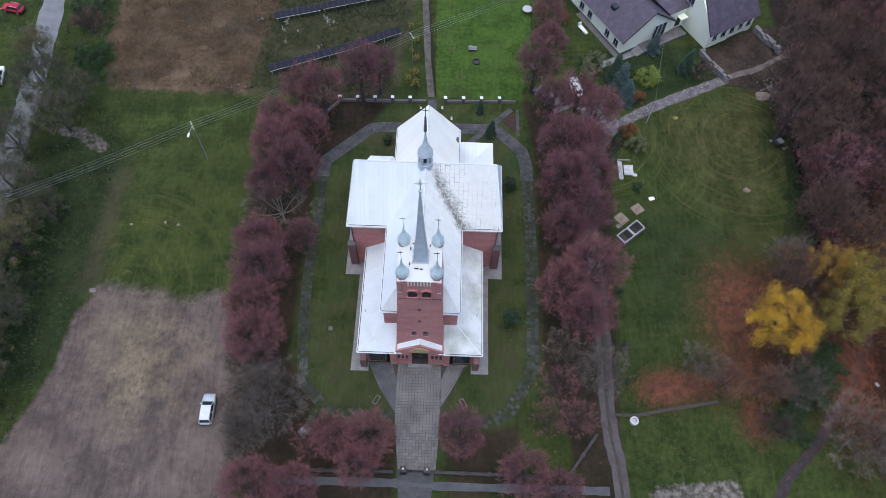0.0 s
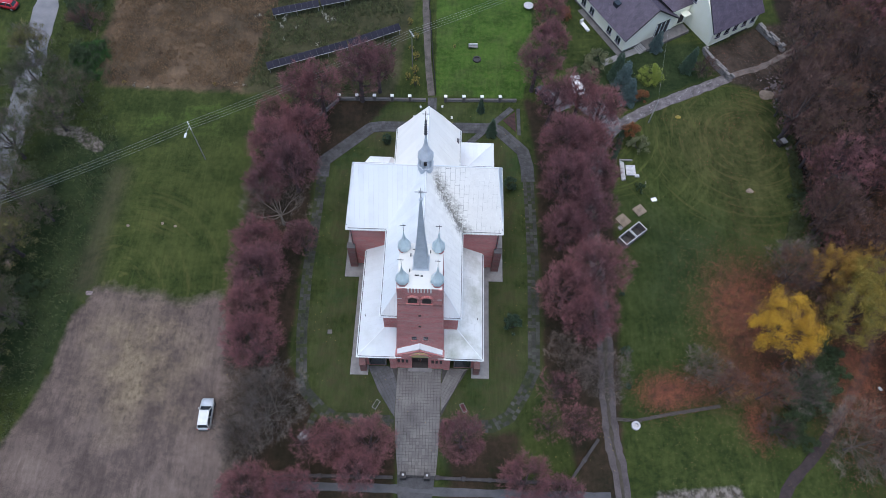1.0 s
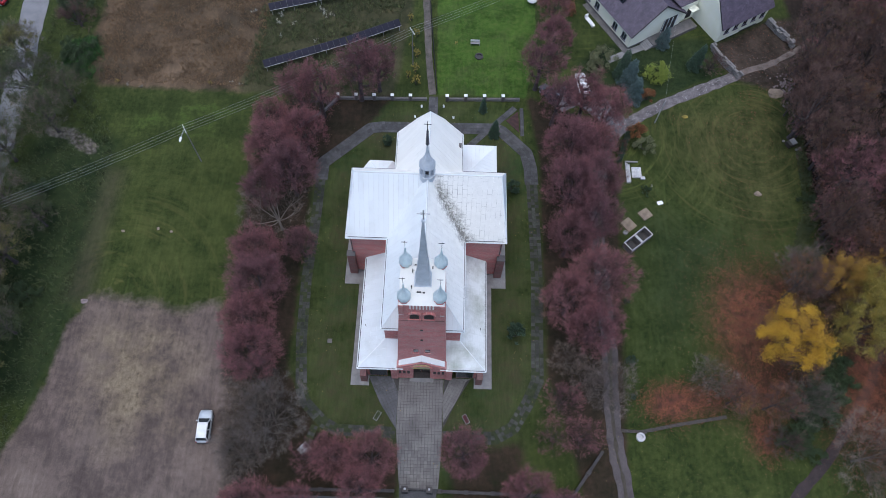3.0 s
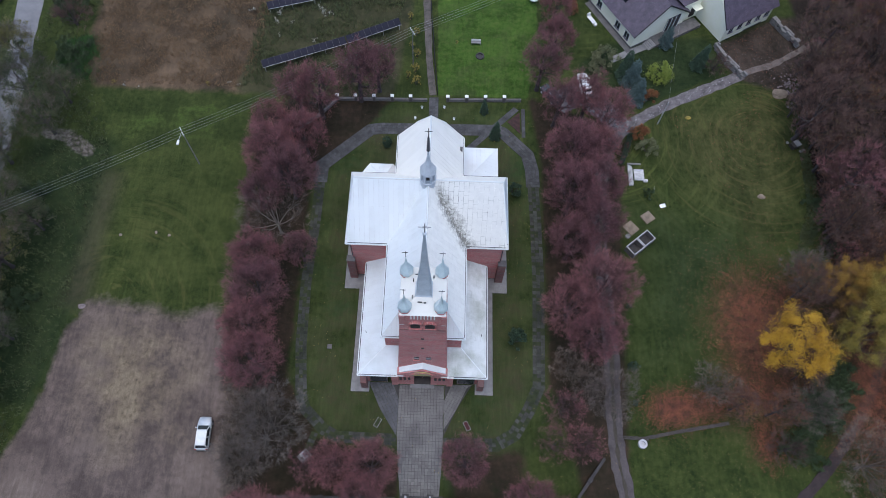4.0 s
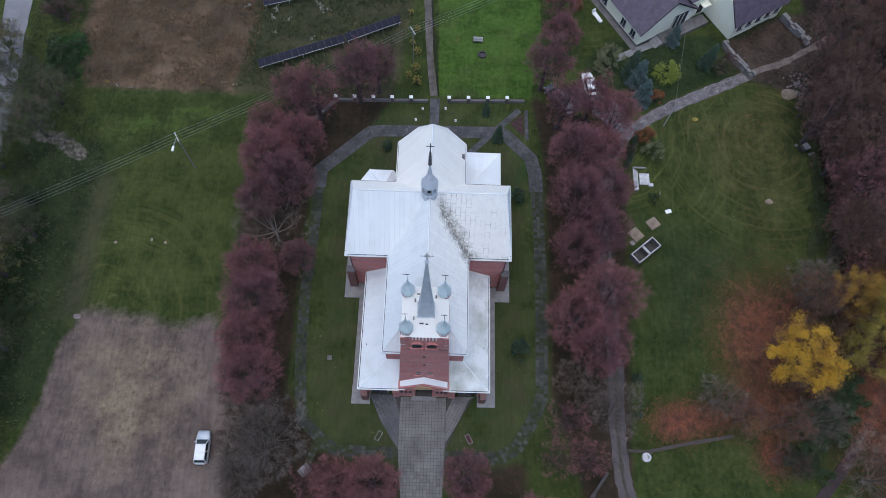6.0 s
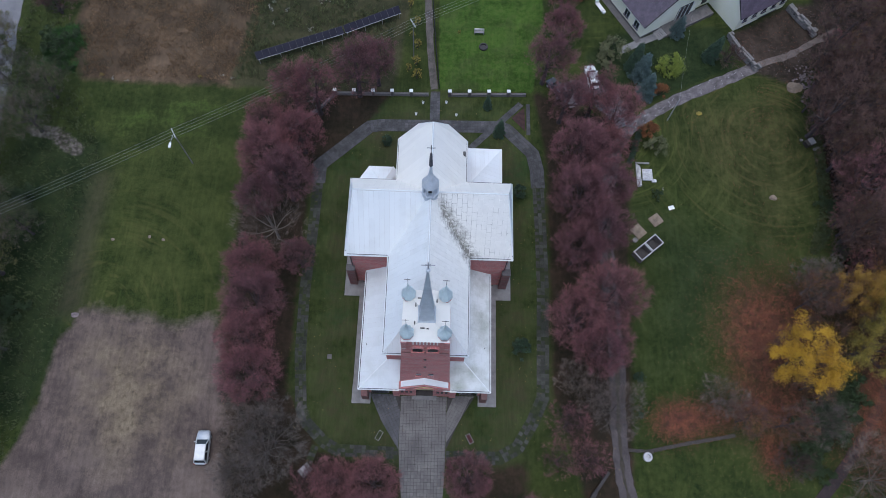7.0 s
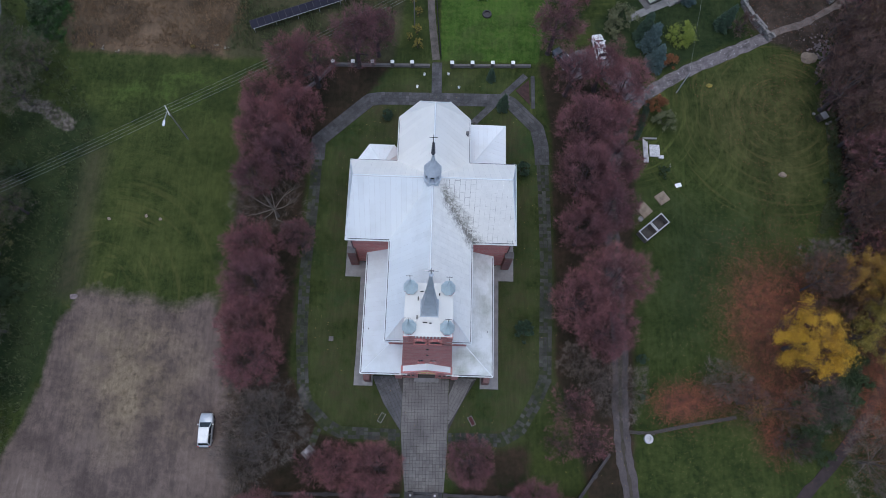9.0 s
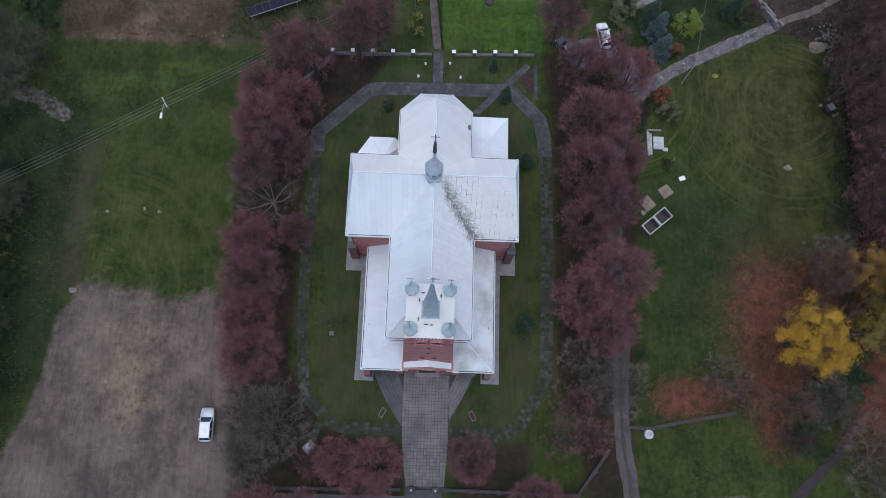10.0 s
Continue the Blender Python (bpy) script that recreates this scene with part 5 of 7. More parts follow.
def leaf_cloud(seed, count, radius, z0, z1, size, lobes=0.4, gap=0.3, hollow=0.3, clumps=0):
    """Single leaves as small folded quads, gathered in clumps with gaps between."""
    g = np.random.default_rng(seed)
    vs, fs = [], []
    zc, hz = (z0 + z1) / 2, (z1 - z0) / 2
    centres = []
    for _ in range(clumps):
        d = Vector(g.normal(size=3)).normalized()
        if d.z < -0.5:
            d.z = -d.z
        rr = lobed(d, seed * 2.3, lobes) * (0.45 + 0.55 * g.random() ** 0.5)
        centres.append((Vector((d.x * radius * rr, d.y * radius * rr, zc + d.z * hz * rr)), radius * g.uniform(0.08, 0.22)))
    made = tries = 0
    while made < count and tries < count * 5:
        tries += 1
        if centres:
            c, s = centres[int(g.integers(len(centres)))]
            p = c + Vector(g.normal(size=3)) * s * 0.6
        else:
            d = Vector(g.normal(size=3)).normalized()
            rr = lobed(d, seed * 2.3, lobes) * (hollow + (1 - hollow) * g.random() ** 0.5)
            p = Vector((d.x * radius * rr, d.y * radius * rr, zc + d.z * hz * rr))
        if p.z < 0.05 or (gap and noise.noise((p.x * 0.6 + seed, p.y * 0.6, p.z * 0.6)) < gap - 0.6):
            continue
        a = Vector(g.normal(size=3)).normalized()
        b = a.cross(Vector(g.normal(size=3))).normalized()
        L = size * (0.6 + 0.8 * g.random())
        k = len(vs)
        vs += [tuple(p), tuple(p + a * L * 0.5 + b * L * 0.32), tuple(p + a * L), tuple(p + a * L * 0.5 - b * L * 0.32)]
        fs.append((k, k + 1, k + 2, k + 3))
        made += 1
    return vs, fs


def bare_tree(name, label, seed, height, radius, twig_mat, count, width=0.035, trunk_h=2.6, lobes=0.35, gap=0.12, spread=0.7, leaf=None, hollow=0.35, category="tree", bark=None, thick=1.0, reach=0.26, depth=3):
    t = thing(name, label, category)
    rng = random.Random(seed)
    ends = limbs(rng, height, radius, trunk_h, thick * (0.16 + 0.011 * height), None, spread, bark or M_BARK, t, depth=depth)
    vs, fs, lit_shoot = crown_twigs(seed, count, radius, trunk_h * 0.8, height, width, radius * reach, ends, lobes, gap, hollow=hollow)
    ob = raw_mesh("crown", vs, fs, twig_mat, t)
    at = ob.data.attributes.new("lit_shoot", "FLOAT", "POINT")
    at.data.foreach_set("value", lit_shoot.astype(np.float32))
    if leaf:
        mat, n, size = leaf
        vs, fs = leaf_cloud(seed + 7, n, radius * 0.98, trunk_h * 0.9, height, size, lobes, 0.40, clumps=90)
        raw_mesh("foliage", vs, fs, mat, t)
    return t


def conifer(name, label, seed, height, radius, mat, count=2600, category="conifer"):
    """A spire of drooping needle sprays in whorls round a trunk."""
    t = thing(name, label, category)
    bm = bmesh.new()
    rod(bm, (0, 0, -0.1), (0, 0, height * 0.95), 0.12, 0.02, sides=6)
    part("trunk", bm, M_BARK, t)
    g = np.random.default_rng(seed)
    vs, fs = [], []
    for _ in range(count):
        h = 1 - math.sqrt(1 - g.random() * 0.999)
        whorl = round(h * 11) / 11 + g.normal() * 0.018
        h = min(max(0.6 * whorl + 0.4 * h, 0.01), 0.99)
        a = g.random() * 2 * math.pi
        rmax = radius * (1 - h) ** 0.8 * (0.82 + 0.18 * math.sin(a * 5 + seed + h * 20))
        r = rmax * (0.35 + 0.65 * g.random() ** 0.5)
        p = Vector((r * math.cos(a), r * math.sin(a), height * (0.04 + 0.95 * h) - r * 0.22))
        way = Vector((math.cos(a + g.normal() * 0.5), math.sin(a + g.normal() * 0.5), g.normal() * 0.35 - 0.1)).normalized()
        side = way.cross(Vector((g.normal() * 0.4, g.normal() * 0.4, 1))).normalized()
        L = 0.16 + 0.22 * radius * g.random() * 0.6
        w = L * 0.30
        k = len(vs)
        vs += [tuple(p), tuple(p + way * L * 0.5 + side * w), tuple(p + way * L + Vector((0, 0, -0.05))), tuple(p + way * L * 0.5 - side * w)]
        fs.append((k, k + 1, k + 2, k + 3))
    raw_mesh("foliage", vs, fs, mat, t)
    return t


def shrub(name, label, seed, height, radius, mat, count, size, category="shrub", clumps=26):
    t = thing(name, label, category)
    rng = random.Random(seed)
    bm = bmesh.new()
    for i in range(7):
        a = rng.uniform(0, 6.28)
        rod(bm, (0.08 * math.cos(a), 0.08 * math.sin(a), -0.05), (radius * 0.6 * math.cos(a), radius * 0.6 * math.sin(a), height * rng.uniform(0.5, 0.85)), 0.035, 0.012, sides=5)
    part("stems", bm, M_BARK, t)
    vs, fs = leaf_cloud(seed, count, radius, 0.05, height, size, 0.3, 0.15, clumps=clumps)
    raw_mesh("foliage", vs, fs, mat, t)
    return t


def plant(models, spots, seed, group=""):
    """Copies of the model trees at (x, y, scale); the first spots use the models themselves."""
    rng = random.Random(seed)
    for k, (x, y, s) in enumerate(spots):
        ob = models[k % len(models)]
        m = pose(x, y, -0.05, rng.uniform(-3, 3), rng.uniform(-3, 3), rng.uniform(0, 360)) @ Matrix.Diagonal((s * rng.uniform(0.94, 1.06), s * rng.uniform(0.94, 1.06), s, 1))
        if k < len(models):
            ob.matrix_basis = m
            out = ob
        else:
            out = copy_thing(ob, m)
            out.matrix_basis = m
        if group:
            tagged(out, group=group)


LIME = "bare lime tree with dense plum-red twigs"
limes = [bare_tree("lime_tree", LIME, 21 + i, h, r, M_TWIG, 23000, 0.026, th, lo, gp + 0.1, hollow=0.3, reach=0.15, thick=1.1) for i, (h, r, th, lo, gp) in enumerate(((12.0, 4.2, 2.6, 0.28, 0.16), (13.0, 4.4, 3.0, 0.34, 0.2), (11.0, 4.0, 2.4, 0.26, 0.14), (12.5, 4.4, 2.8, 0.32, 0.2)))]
LIME_SPOTS = [(-22.9, 63.0, 1.0), (-20.0, 58.8, 0.95), (-23.2, 47.0, 0.92), (-22.3, 41.6, 0.98), (-22.6, 36.4, 0.92), (-21.4, 32.6, 0.86), (-19.0, 66.6, 0.92), (-24.4, 56.8, 0.75), (-17.6, 48.5, 0.62),
              (-24.2, 68.5, 0.75),
              (-10.6, 20.2, 0.72), (-5.9, 19.8, 0.78), (5.7, 20.8, 0.76), (-20.0, 13.4, 0.8), (-14.5, 13.8, 0.8), (13.4, 15.8, 0.78), (18.0, 14.0, 0.7), (-7.0, 16.4, 0.66),
              (19.8, 88.0, 0.8), (26.4, 71.4, 0.9), (21.0, 65.0, 1.02), (20.4, 57.6, 1.02), (23.8, 53.2, 1.0), (20.0, 50.2, 0.85), (23.6, 43.5, 1.1), (19.6, 41.0, 0.9), (22.4, 37.2, 0.98), (24.6, 60.0, 0.9), (24.8, 66.4, 0.75), (20.0, 94.5, 0.7)]
TALL = [(-17.4, 73.4, 0.98), (-11.6, 77.0, 1.02), (-8.8, 79.0, 0.85), (-20.6, 74.0, 0.85), (16.8, 80.5, 0.9), (19.2, 73.5, 0.88), (23.6, 74.5, 0.85)]
limes_tall = [bare_tree("lime_tree", "tall lime tree with bare trunk and thin plum-red crown", 31 + i, 13.0, 4.0, M_TWIG, 16000, 0.024, 4.4, 0.35, 0.3, hollow=0.25, reach=0.15, thick=1.25) for i in range(2)]
plant(limes, [(x, y, s * 0.95) for x, y, s in LIME_SPOTS], 3, "lime trees round the churchyard")
plant(limes_tall, TALL, 4, "lime trees round the churchyard")

greys = [bare_tree("bare_tree", "bare grey-twigged tree with an open crown", 41 + i, h, r, M_TWIG_GREY, 9000, 0.019, 1.6, 0.4, 0.3, 0.85, hollow=0.12, thick=0.45, reach=0.15, bark=plain("grey_bark", (0.08, 0.068, 0.058), (0.17, 0.148, 0.125), 2, 0.95)) for i, (h, r) in enumerate(((8.0, 4.0), (8.5, 4.2)))]
plant(greys, [(-21.4, 25.6, 0.9), (-18.6, 24.6, 1.05), (-21.6, 20.2, 0.95), (-21.4, 30.0, 0.7), (24.2, 29.6, 0.95), (19.2, 33.4, 0.6), (21.6, 31.0, 0.65), (56.0, 22.0, 1.15), (60.5, 20.0, 1.0), (-22.5, 20.5, 0.75), (52.4, 47.0, 1.0), (50.6, 29.0, 0.8), (37.8, 31.4, 0.75)], 5)

woods = [bare_tree("woodland_tree", "leafless woodland tree with dull purple-brown twigs", 61 + i, h, r, mt, 6800, 0.044, 4.0, 0.4, 0.22, 0.7, hollow=0.3, reach=0.13, depth=2, leaf=lf) for i, (h, r, mt, lf) in enumerate(((14.0, 4.6, M_TWIG_BROWN, None), (15.5, 5.0, M_TWIG_BROWN, (M_LEAF_DRAB, 900, 0.17)), (13.0, 4.4, M_TWIG, None), (14.5, 4.8, M_TWIG_BROWN, (M_LEAF_RUST, 800, 0.16)), (14.0, 4.8, M_TWIG_BROWN, (M_LEAF_DRAB, 500, 0.16))))]
opened = [bare_tree("bare_tree", "bare grey tree with wide open spreading limbs", 47, 8.5, 5.0, M_TWIG_GREY, 2600, 0.02, 2.0, 0.3, 0.2, 0.8, hollow=0.1, thick=0.75, reach=0.16, bark=plain("pale_grey_bark", (0.11, 0.098, 0.085), (0.22, 0.198, 0.17), 2, 0.95))]
plant(opened, [(-21.4, 52.8, 1.05), (-19.4, 23.4, 0.75)], 15)
rng_w = random.Random(77)
pinks = [bare_tree("young_lime", "small bare tree with thin pinkish twigs", 131, 7.0, 3.2, M_TWIG, 6500, 0.02, 1.8, 0.35, 0.28, hollow=0.15, thick=0.4, reach=0.15)]
plant(pinks, [(18.2, 27.6, 1.0), (17.0, 23.4, 0.85), (20.4, 23.6, 0.85), (-13.4, 20.0, 0.85)], 6)
spots = []
for i in range(1600):
    x, y = rng_w.uniform(55, 93), rng_w.uniform(12, 122)
    lim = 58.0 + 1.8 * math.sin(y * 0.31) + 0.8 * math.sin(y * 0.83) if y > 54 else 64 + (54 - y) * 0.12
    if 88 < y:
        lim = 64.5 + (y - 88) * 0.28
    if x < lim or any((x - a) ** 2 + (y - b) ** 2 < 16 for a, b, _ in spots):
        continue
    spots.append((x, y, rng_w.uniform(0.72, 1.05)))
    if len(spots) > 86:
        break
for i in range(26):
    y = 50 + i * 1.5
    spots.append((59.8 + 1.3 * math.sin(y * 0.31) + rng_w.uniform(-1.0, 1.2) + max(0.0, y - 80) * 0.3, y, rng_w.uniform(0.38, 0.58)))
plant(woods, spots, 8, "bare trees of the wood")
rust = [bare_tree("rusty_tree", "thin-crowned tree with a few rust-brown leaves", 81 + i, 11.5, 3.8, M_TWIG_BROWN, 5000, 0.032, 3.4, 0.4, 0.25, thick=0.6, reach=0.18, leaf=(M_LEAF_RUST, 1300, 0.15)) for i in range(2)]
plant(rust, [(63.5, 84.0, 0.8), (62.5, 50.0, 0.85), (66.0, 76.0, 0.8), (66.5, 30.5, 0.9), (70.0, 92.0, 0.9), (61.5, 57.5, 0.7), (40.8, 29.0, 0.62), (45.6, 28.4, 0.7), (51.2, 44.6, 0.9), (68, 60, 0.9), (50.0, 33.4, 0.7), (73, 82, 0.9), (60.5, 68.0, 0.6), (60.0, 62.5, 0.55), (65.0, 96.0, 0.8), (67.5, 88.0, 0.75), (72.0, 70.0, 0.8), (76.0, 95.0, 0.8)], 9)
yellows = [bare_tree("maple_tree", "maple with a full crown of bright yellow leaves", 91, 11.0, 4.8, M_TWIG_BROWN, 3500, 0.025, 2.8, 0.6, 0.2, leaf=(M_LEAF_YELLOW, 24000, 0.155))]
plant(yellows, [(47.8, 36.4, 1.0)], 12)
olive_y = [bare_tree("autumn_tree", "tall tree with olive and yellow autumn leaves", 95 + i, 12.5, 4.4, M_TWIG_BROWN, 1800, 0.03, 3.0, 0.4, 0.2, leaf=(mt, 19000, 0.165)) for i, mt in enumerate((M_LEAF_OLIVE_YELLOW, M_LEAF_GOLD, M_LEAF_OLIVE_YELLOW))]
plant(olive_y, [(57.4, 38.2, 1.0), (56.8, 45.4, 0.78), (60.0, 42.5, 0.9), (65.5, 33.8, 0.6), (62.4, 47.0, 0.7)], 13)
olives = [bare_tree("roadside_tree", "half-bare roadside tree with dull olive leaves", 101 + i, 10.5, 4.4, M_TWIG_GREY, 4500, 0.026, 2.6, 0.45, 0.2, reach=0.18, leaf=(mt, n, 0.165)) for i, (mt, n) in enumerate(((M_LEAF_OLIVE, 13000), (M_LEAF_OLIVE, 7000), (M_LEAF_OLIVE_DULL, 11000)))]
plant(olives, [(-62.5, 74.5, 1.0), (-58.5, 68.6, 0.9), (-66.5, 82.5, 0.75), (-63.5, 63.0, 0.95), (-60.8, 54.5, 1.0), (-58.5, 46.0, 0.95), (-64.5, 48.5, 1.0), (-58.5, 37.5, 0.95), (-57.5, 30.0, 0.9), (-64, 37, 1.0), (-63, 27, 0.95), (-58.5, 21.5, 0.8), (-70.5, 57, 1.0), (-72, 70, 1.0), (-66, 16, 0.9), (-71, 40, 1.0), (-57.5, 74.5, 0.7), (-61.5, 41.5, 0.9), (-55.8, 52.0, 0.7), (-55.5, 35.5, 0.65), (-57.0, 25.5, 0.75), (-61, 14, 0.9)], 14, "roadside trees")

# garden conifers and shrubs
spruce = conifer("blue_spruce", "dense blue-grey spruce on the grass", 5, 6.2, 2.0, M_NEEDLE_BLUE, 3600)
plant([spruce], [(33.0, 79.2, 0.92), (32.2, 82.6, 1.0), (39.0, 91.0, 0.72)], 20)
fir = conifer("dark_fir", "dark green narrow garden conifer", 6, 5.6, 1.25, M_NEEDLE, 3000)
plant([fir], [(9.9, 70.9, 0.82), (8.2, 75.6, 0.62), (43.9, 86.4, 1.1), (31.4, 83.8, 1.2), (-6.8, 68.6, 0.42)], 21)
yew = shrub("yew_bush", "rounded dark evergreen bush beside the church", 7, 1.9, 0.9, M_NEEDLE, 2600, 0.13)
plant([yew], [(12.7, 61.0, 1.3), (12.6, 37.6, 1.55), (28.4, 34.2, 0.8), (28.2, 29.5, 0.5), (-6.8, 68.7, 0.9), (61.0, 77.0, 0.9), (28.6, 43.0, 0.5)], 22)
plant([shrub("lime_shrub", "broad lime-yellow shrub on the garden grass", 8, 2.0, 2.2, M_LEAF_LIME, 4800, 0.17, clumps=60)], [(37.4, 84.2, 1.0)], 23)
plant([shrub("rusty_shrub", "low rust-orange autumn shrub in the garden", 9, 2.2, 1.5, M_LEAF_RUST, 2400, 0.18)], [(35.0, 79.2, 1.0), (32.4, 71.8, 1.1), (23.6, 98.0, 0.8)], 24)
plant([shrub("pale_shrub", "pale grey-green shrub beside the drive", 10, 2.4, 1.6, plain("grey_green_leaves", (0.09, 0.105, 0.045), (0.24, 0.245, 0.13), 0.8, 0.8, fine=4, relief=0, spread=0.4), 2600, 0.18)], [(33.6, 69.4, 1.0), (28.0, 86.4, 1.35), (27.0, 84.8, 0.9)], 25)
plant([shrub("yellow_shrub", "upright shrub with thin amber-yellow leaves", 11, 2.4, 0.8, plain("amber_leaves", (0.22, 0.17, 0.03), (0.42, 0.32, 0.06), 0.8, 0.7, fine=4, relief=0, spread=0.4), 520, 0.12)], [(-2.9, 80.6, 1.0), (-3.2, 83.2, 0.9), (-4.3, 82.0, 0.7), (-3.1, 86.4, 0.85), (-4.0, 88.5, 0.6), (-3.2, 91.0, 0.8), (-4.4, 94.5, 0.7), (3.6, 89.5, 0.35), (-51.5, 78.6, 0.45), (-36.5, 79.0, 0.4)], 26)
plant([shrub("bramble", "low tangle of dark green bramble", 12, 1.5, 2.4, M_LEAF_GREEN, 3600, 0.2)], [(48.6, 24.4, 0.9), (50.4, 23.4, 0.85), (52.6, 27.6, 1.2), (50.0, 27.0, 1.1), (54.8, 31.0, 1.2), (52.0, 31.0, 1.1), (56.8, 33.6, 1.0), (33.4, 61.6, 0.4), (53.6, 29.6, 0.8), (55.4, 32.6, 0.9), (56.5, 36.0, 0.9), (-59.5, 84.2, 1.3), (-58.2, 80.8, 0.8), (-62.5, 95.0, 1.4), (59.5, 53.5, 0.8), (58.4, 60.5, 0.7), (-58.0, 57.0, 1.1), (-55.8, 41.0, 0.9)], 27)
plant([shrub("flowering_weed", "pale seed heads of tall weeds in rough grass", 14, 0.9, 0.8, plain("seed_heads", (0.26, 0.25, 0.20), (0.56, 0.55, 0.47), 1.2, 0.9, fine=4, relief=0, spread=0.4), 260, 0.10, "weed", 9)], [(-27.0, 94.7, 1.0), (-27.4, 92.6, 0.9), (-20.2, 95.7, 1.0), (-18.9, 94.6, 1.1), (-18.0, 95.0, 0.8), (-31.5, 94.7, 0.8), (-20.4, 89.1, 0.7), (-24.6, 92.8, 0.6), (-33.2, 79.4, 0.5), (-31.6, 79.3, 0.5), (-50.0, 78.4, 0.5), (-47.6, 77.8, 0.45), (-26.6, 89.8, 0.6), (34.2, 62.6, 0.35)], 29)
plant([bare_tree("willow_bush", "leafless many-stemmed bush with dark plum twigs", 120, 5.0, 3.4, M_TWIG_BROWN, 1800, 0.04, 0.5, 0.4, 0.2, category="shrub", depth=2)], [(-60.5, 90.5, 1.0), (46.6, 86.0, 0.7), (47.0, 24.0, 0.8), (29.5, 69.4, 0.55)], 28)


# ---- walls and fences of the churchyard ----
def wall_run(points, spacing, height, group, gaps=(), pillar_h=1.25, cap=None, stone=None):
    """A low plinth wall with capped pillars along a line; returns nothing."""
    for (x0, y0), (x1, y1) in zip(points, points[1:]):
        length = math.hypot(x1 - x0, y1 - y0)
        n = max(1, round(length / spacing))
        turn = math.degrees(math.atan2(y1 - y0, x1 - x0))
        for i in range(n):
            f0, f1 = i / n, (i + 1) / n
            a, b = (x0 + (x1 - x0) * f0, y0 + (y1 - y0) * f0), (x0 + (x1 - x0) * f1, y0 + (y1 - y0) * f1)
            mid = ((a[0] + b[0]) / 2, (a[1] + b[1]) / 2)
            t = thing("wall_bay", "low concrete churchyard wall bay with a capped pillar", "wall", group, at=pose(mid[0], mid[1], 0, 0, 0, turn))
            L = length / n
            if not any(g0 < mid[0] < g1 for g0, g1 in gaps):
                part("plinth", boxes((-L / 2 + 0.24, L / 2 - 0.24, -0.14, 0.14, -0.1, height), bevel=0.02), stone or M_CONCRETE, t)
                part("coping", boxes((-L / 2 + 0.24, L / 2 - 0.24, -0.19, 0.19, height, height + 0.08), bevel=0.02), stone or M_CONCRETE_DARK, t)
            part("pillar", boxes((-L / 2 - 0.22, -L / 2 + 0.22, -0.22, 0.22, -0.1, pillar_h)), stone or M_CONCRETE_DARK, t)
            part("cap", boxes((-L / 2 - 0.28, -L / 2 + 0.28, -0.28, 0.28, pillar_h, pillar_h + 0.12), bevel=0.04), cap or M_CONCRETE, t, "square pillar cap")


M_SOOTY = plain("sooty_concrete", (0.03, 0.027, 0.027), (0.085, 0.078, 0.075), 0.9, 0.95)
wall_run([(-15.4, 77.0), (-0.75, 77.4)], 3.05, 0.5, "bays of the back wall", cap=M_WHITE)
wall_run([(2.28, 77.5), (14.4, 78.0)], 3.05, 0.5, "bays of the back wall", cap=M_WHITE)
wall_run([(-23.4, 69.0), (-17.7, 74.0), (-15.4, 77.0)], 3.05, 0.5, "bays of the back wall")
wall_run([(-18.3, 16.4), (-2.6, 16.6)], 3.2, 0.55, "bays of the front wall", pillar_h=0.7, cap=M_SOOTY, stone=M_SOOTY)
wall_run([(2.8, 16.7), (19.4, 16.5), (23.8, 22.4)], 3.3, 0.55, "bays of the front wall", pillar_h=0.7, cap=M_SOOTY, stone=M_SOOTY)


def mesh_fence(points, height):
    """A dark wire mesh fence: a bay of posts, rails and upright wires for each span."""
    for (x0, y0), (x1, y1) in zip(points, points[1:]):
        span = math.hypot(x1 - x0, y1 - y0)
        n = max(1, round(span / 2.5))
        L = span / n
        turn = math.degrees(math.atan2(y1 - y0, x1 - x0))
        for i in range(n):
            f = (i + 0.5) / n
            t = thing("fence_bay", "dark green wire mesh garden fence on thin posts", "fence", "bays of the garden fence", at=pose(x0 + (x1 - x0) * f, y0 + (y1 - y0) * f, 0, 0, 0, turn))
            bm = bmesh.new()
            rod(bm, (-L / 2, 0, -0.2), (-L / 2, 0, height + 0.1), 0.045, sides=6)
            part("post", bm, M_IRON, t)
            for z in (0.1, height * 0.5, height):
                bm = bmesh.new()
                rod(bm, (-L / 2, 0, z), (L / 2, 0, z), 0.035, sides=4)
                part("rail", bm, M_IRON, t)
            bm = bmesh.new()
            k = int(L / 0.1)
            for j in range(k):
                rod(bm, (-L / 2 + (j + 0.5) * L / k, 0, 0.05), (-L / 2 + (j + 0.5) * L / k, 0, height), 0.026, sides=3)
            part("mesh", bm, M_IRON, t, "upright wires of the mesh")


mesh_fence([(0.62, 78.6), (-0.08, 85.7), (-0.6, 92.1), (-1.25, 100.2), (-3.1, 122)], 1.3)


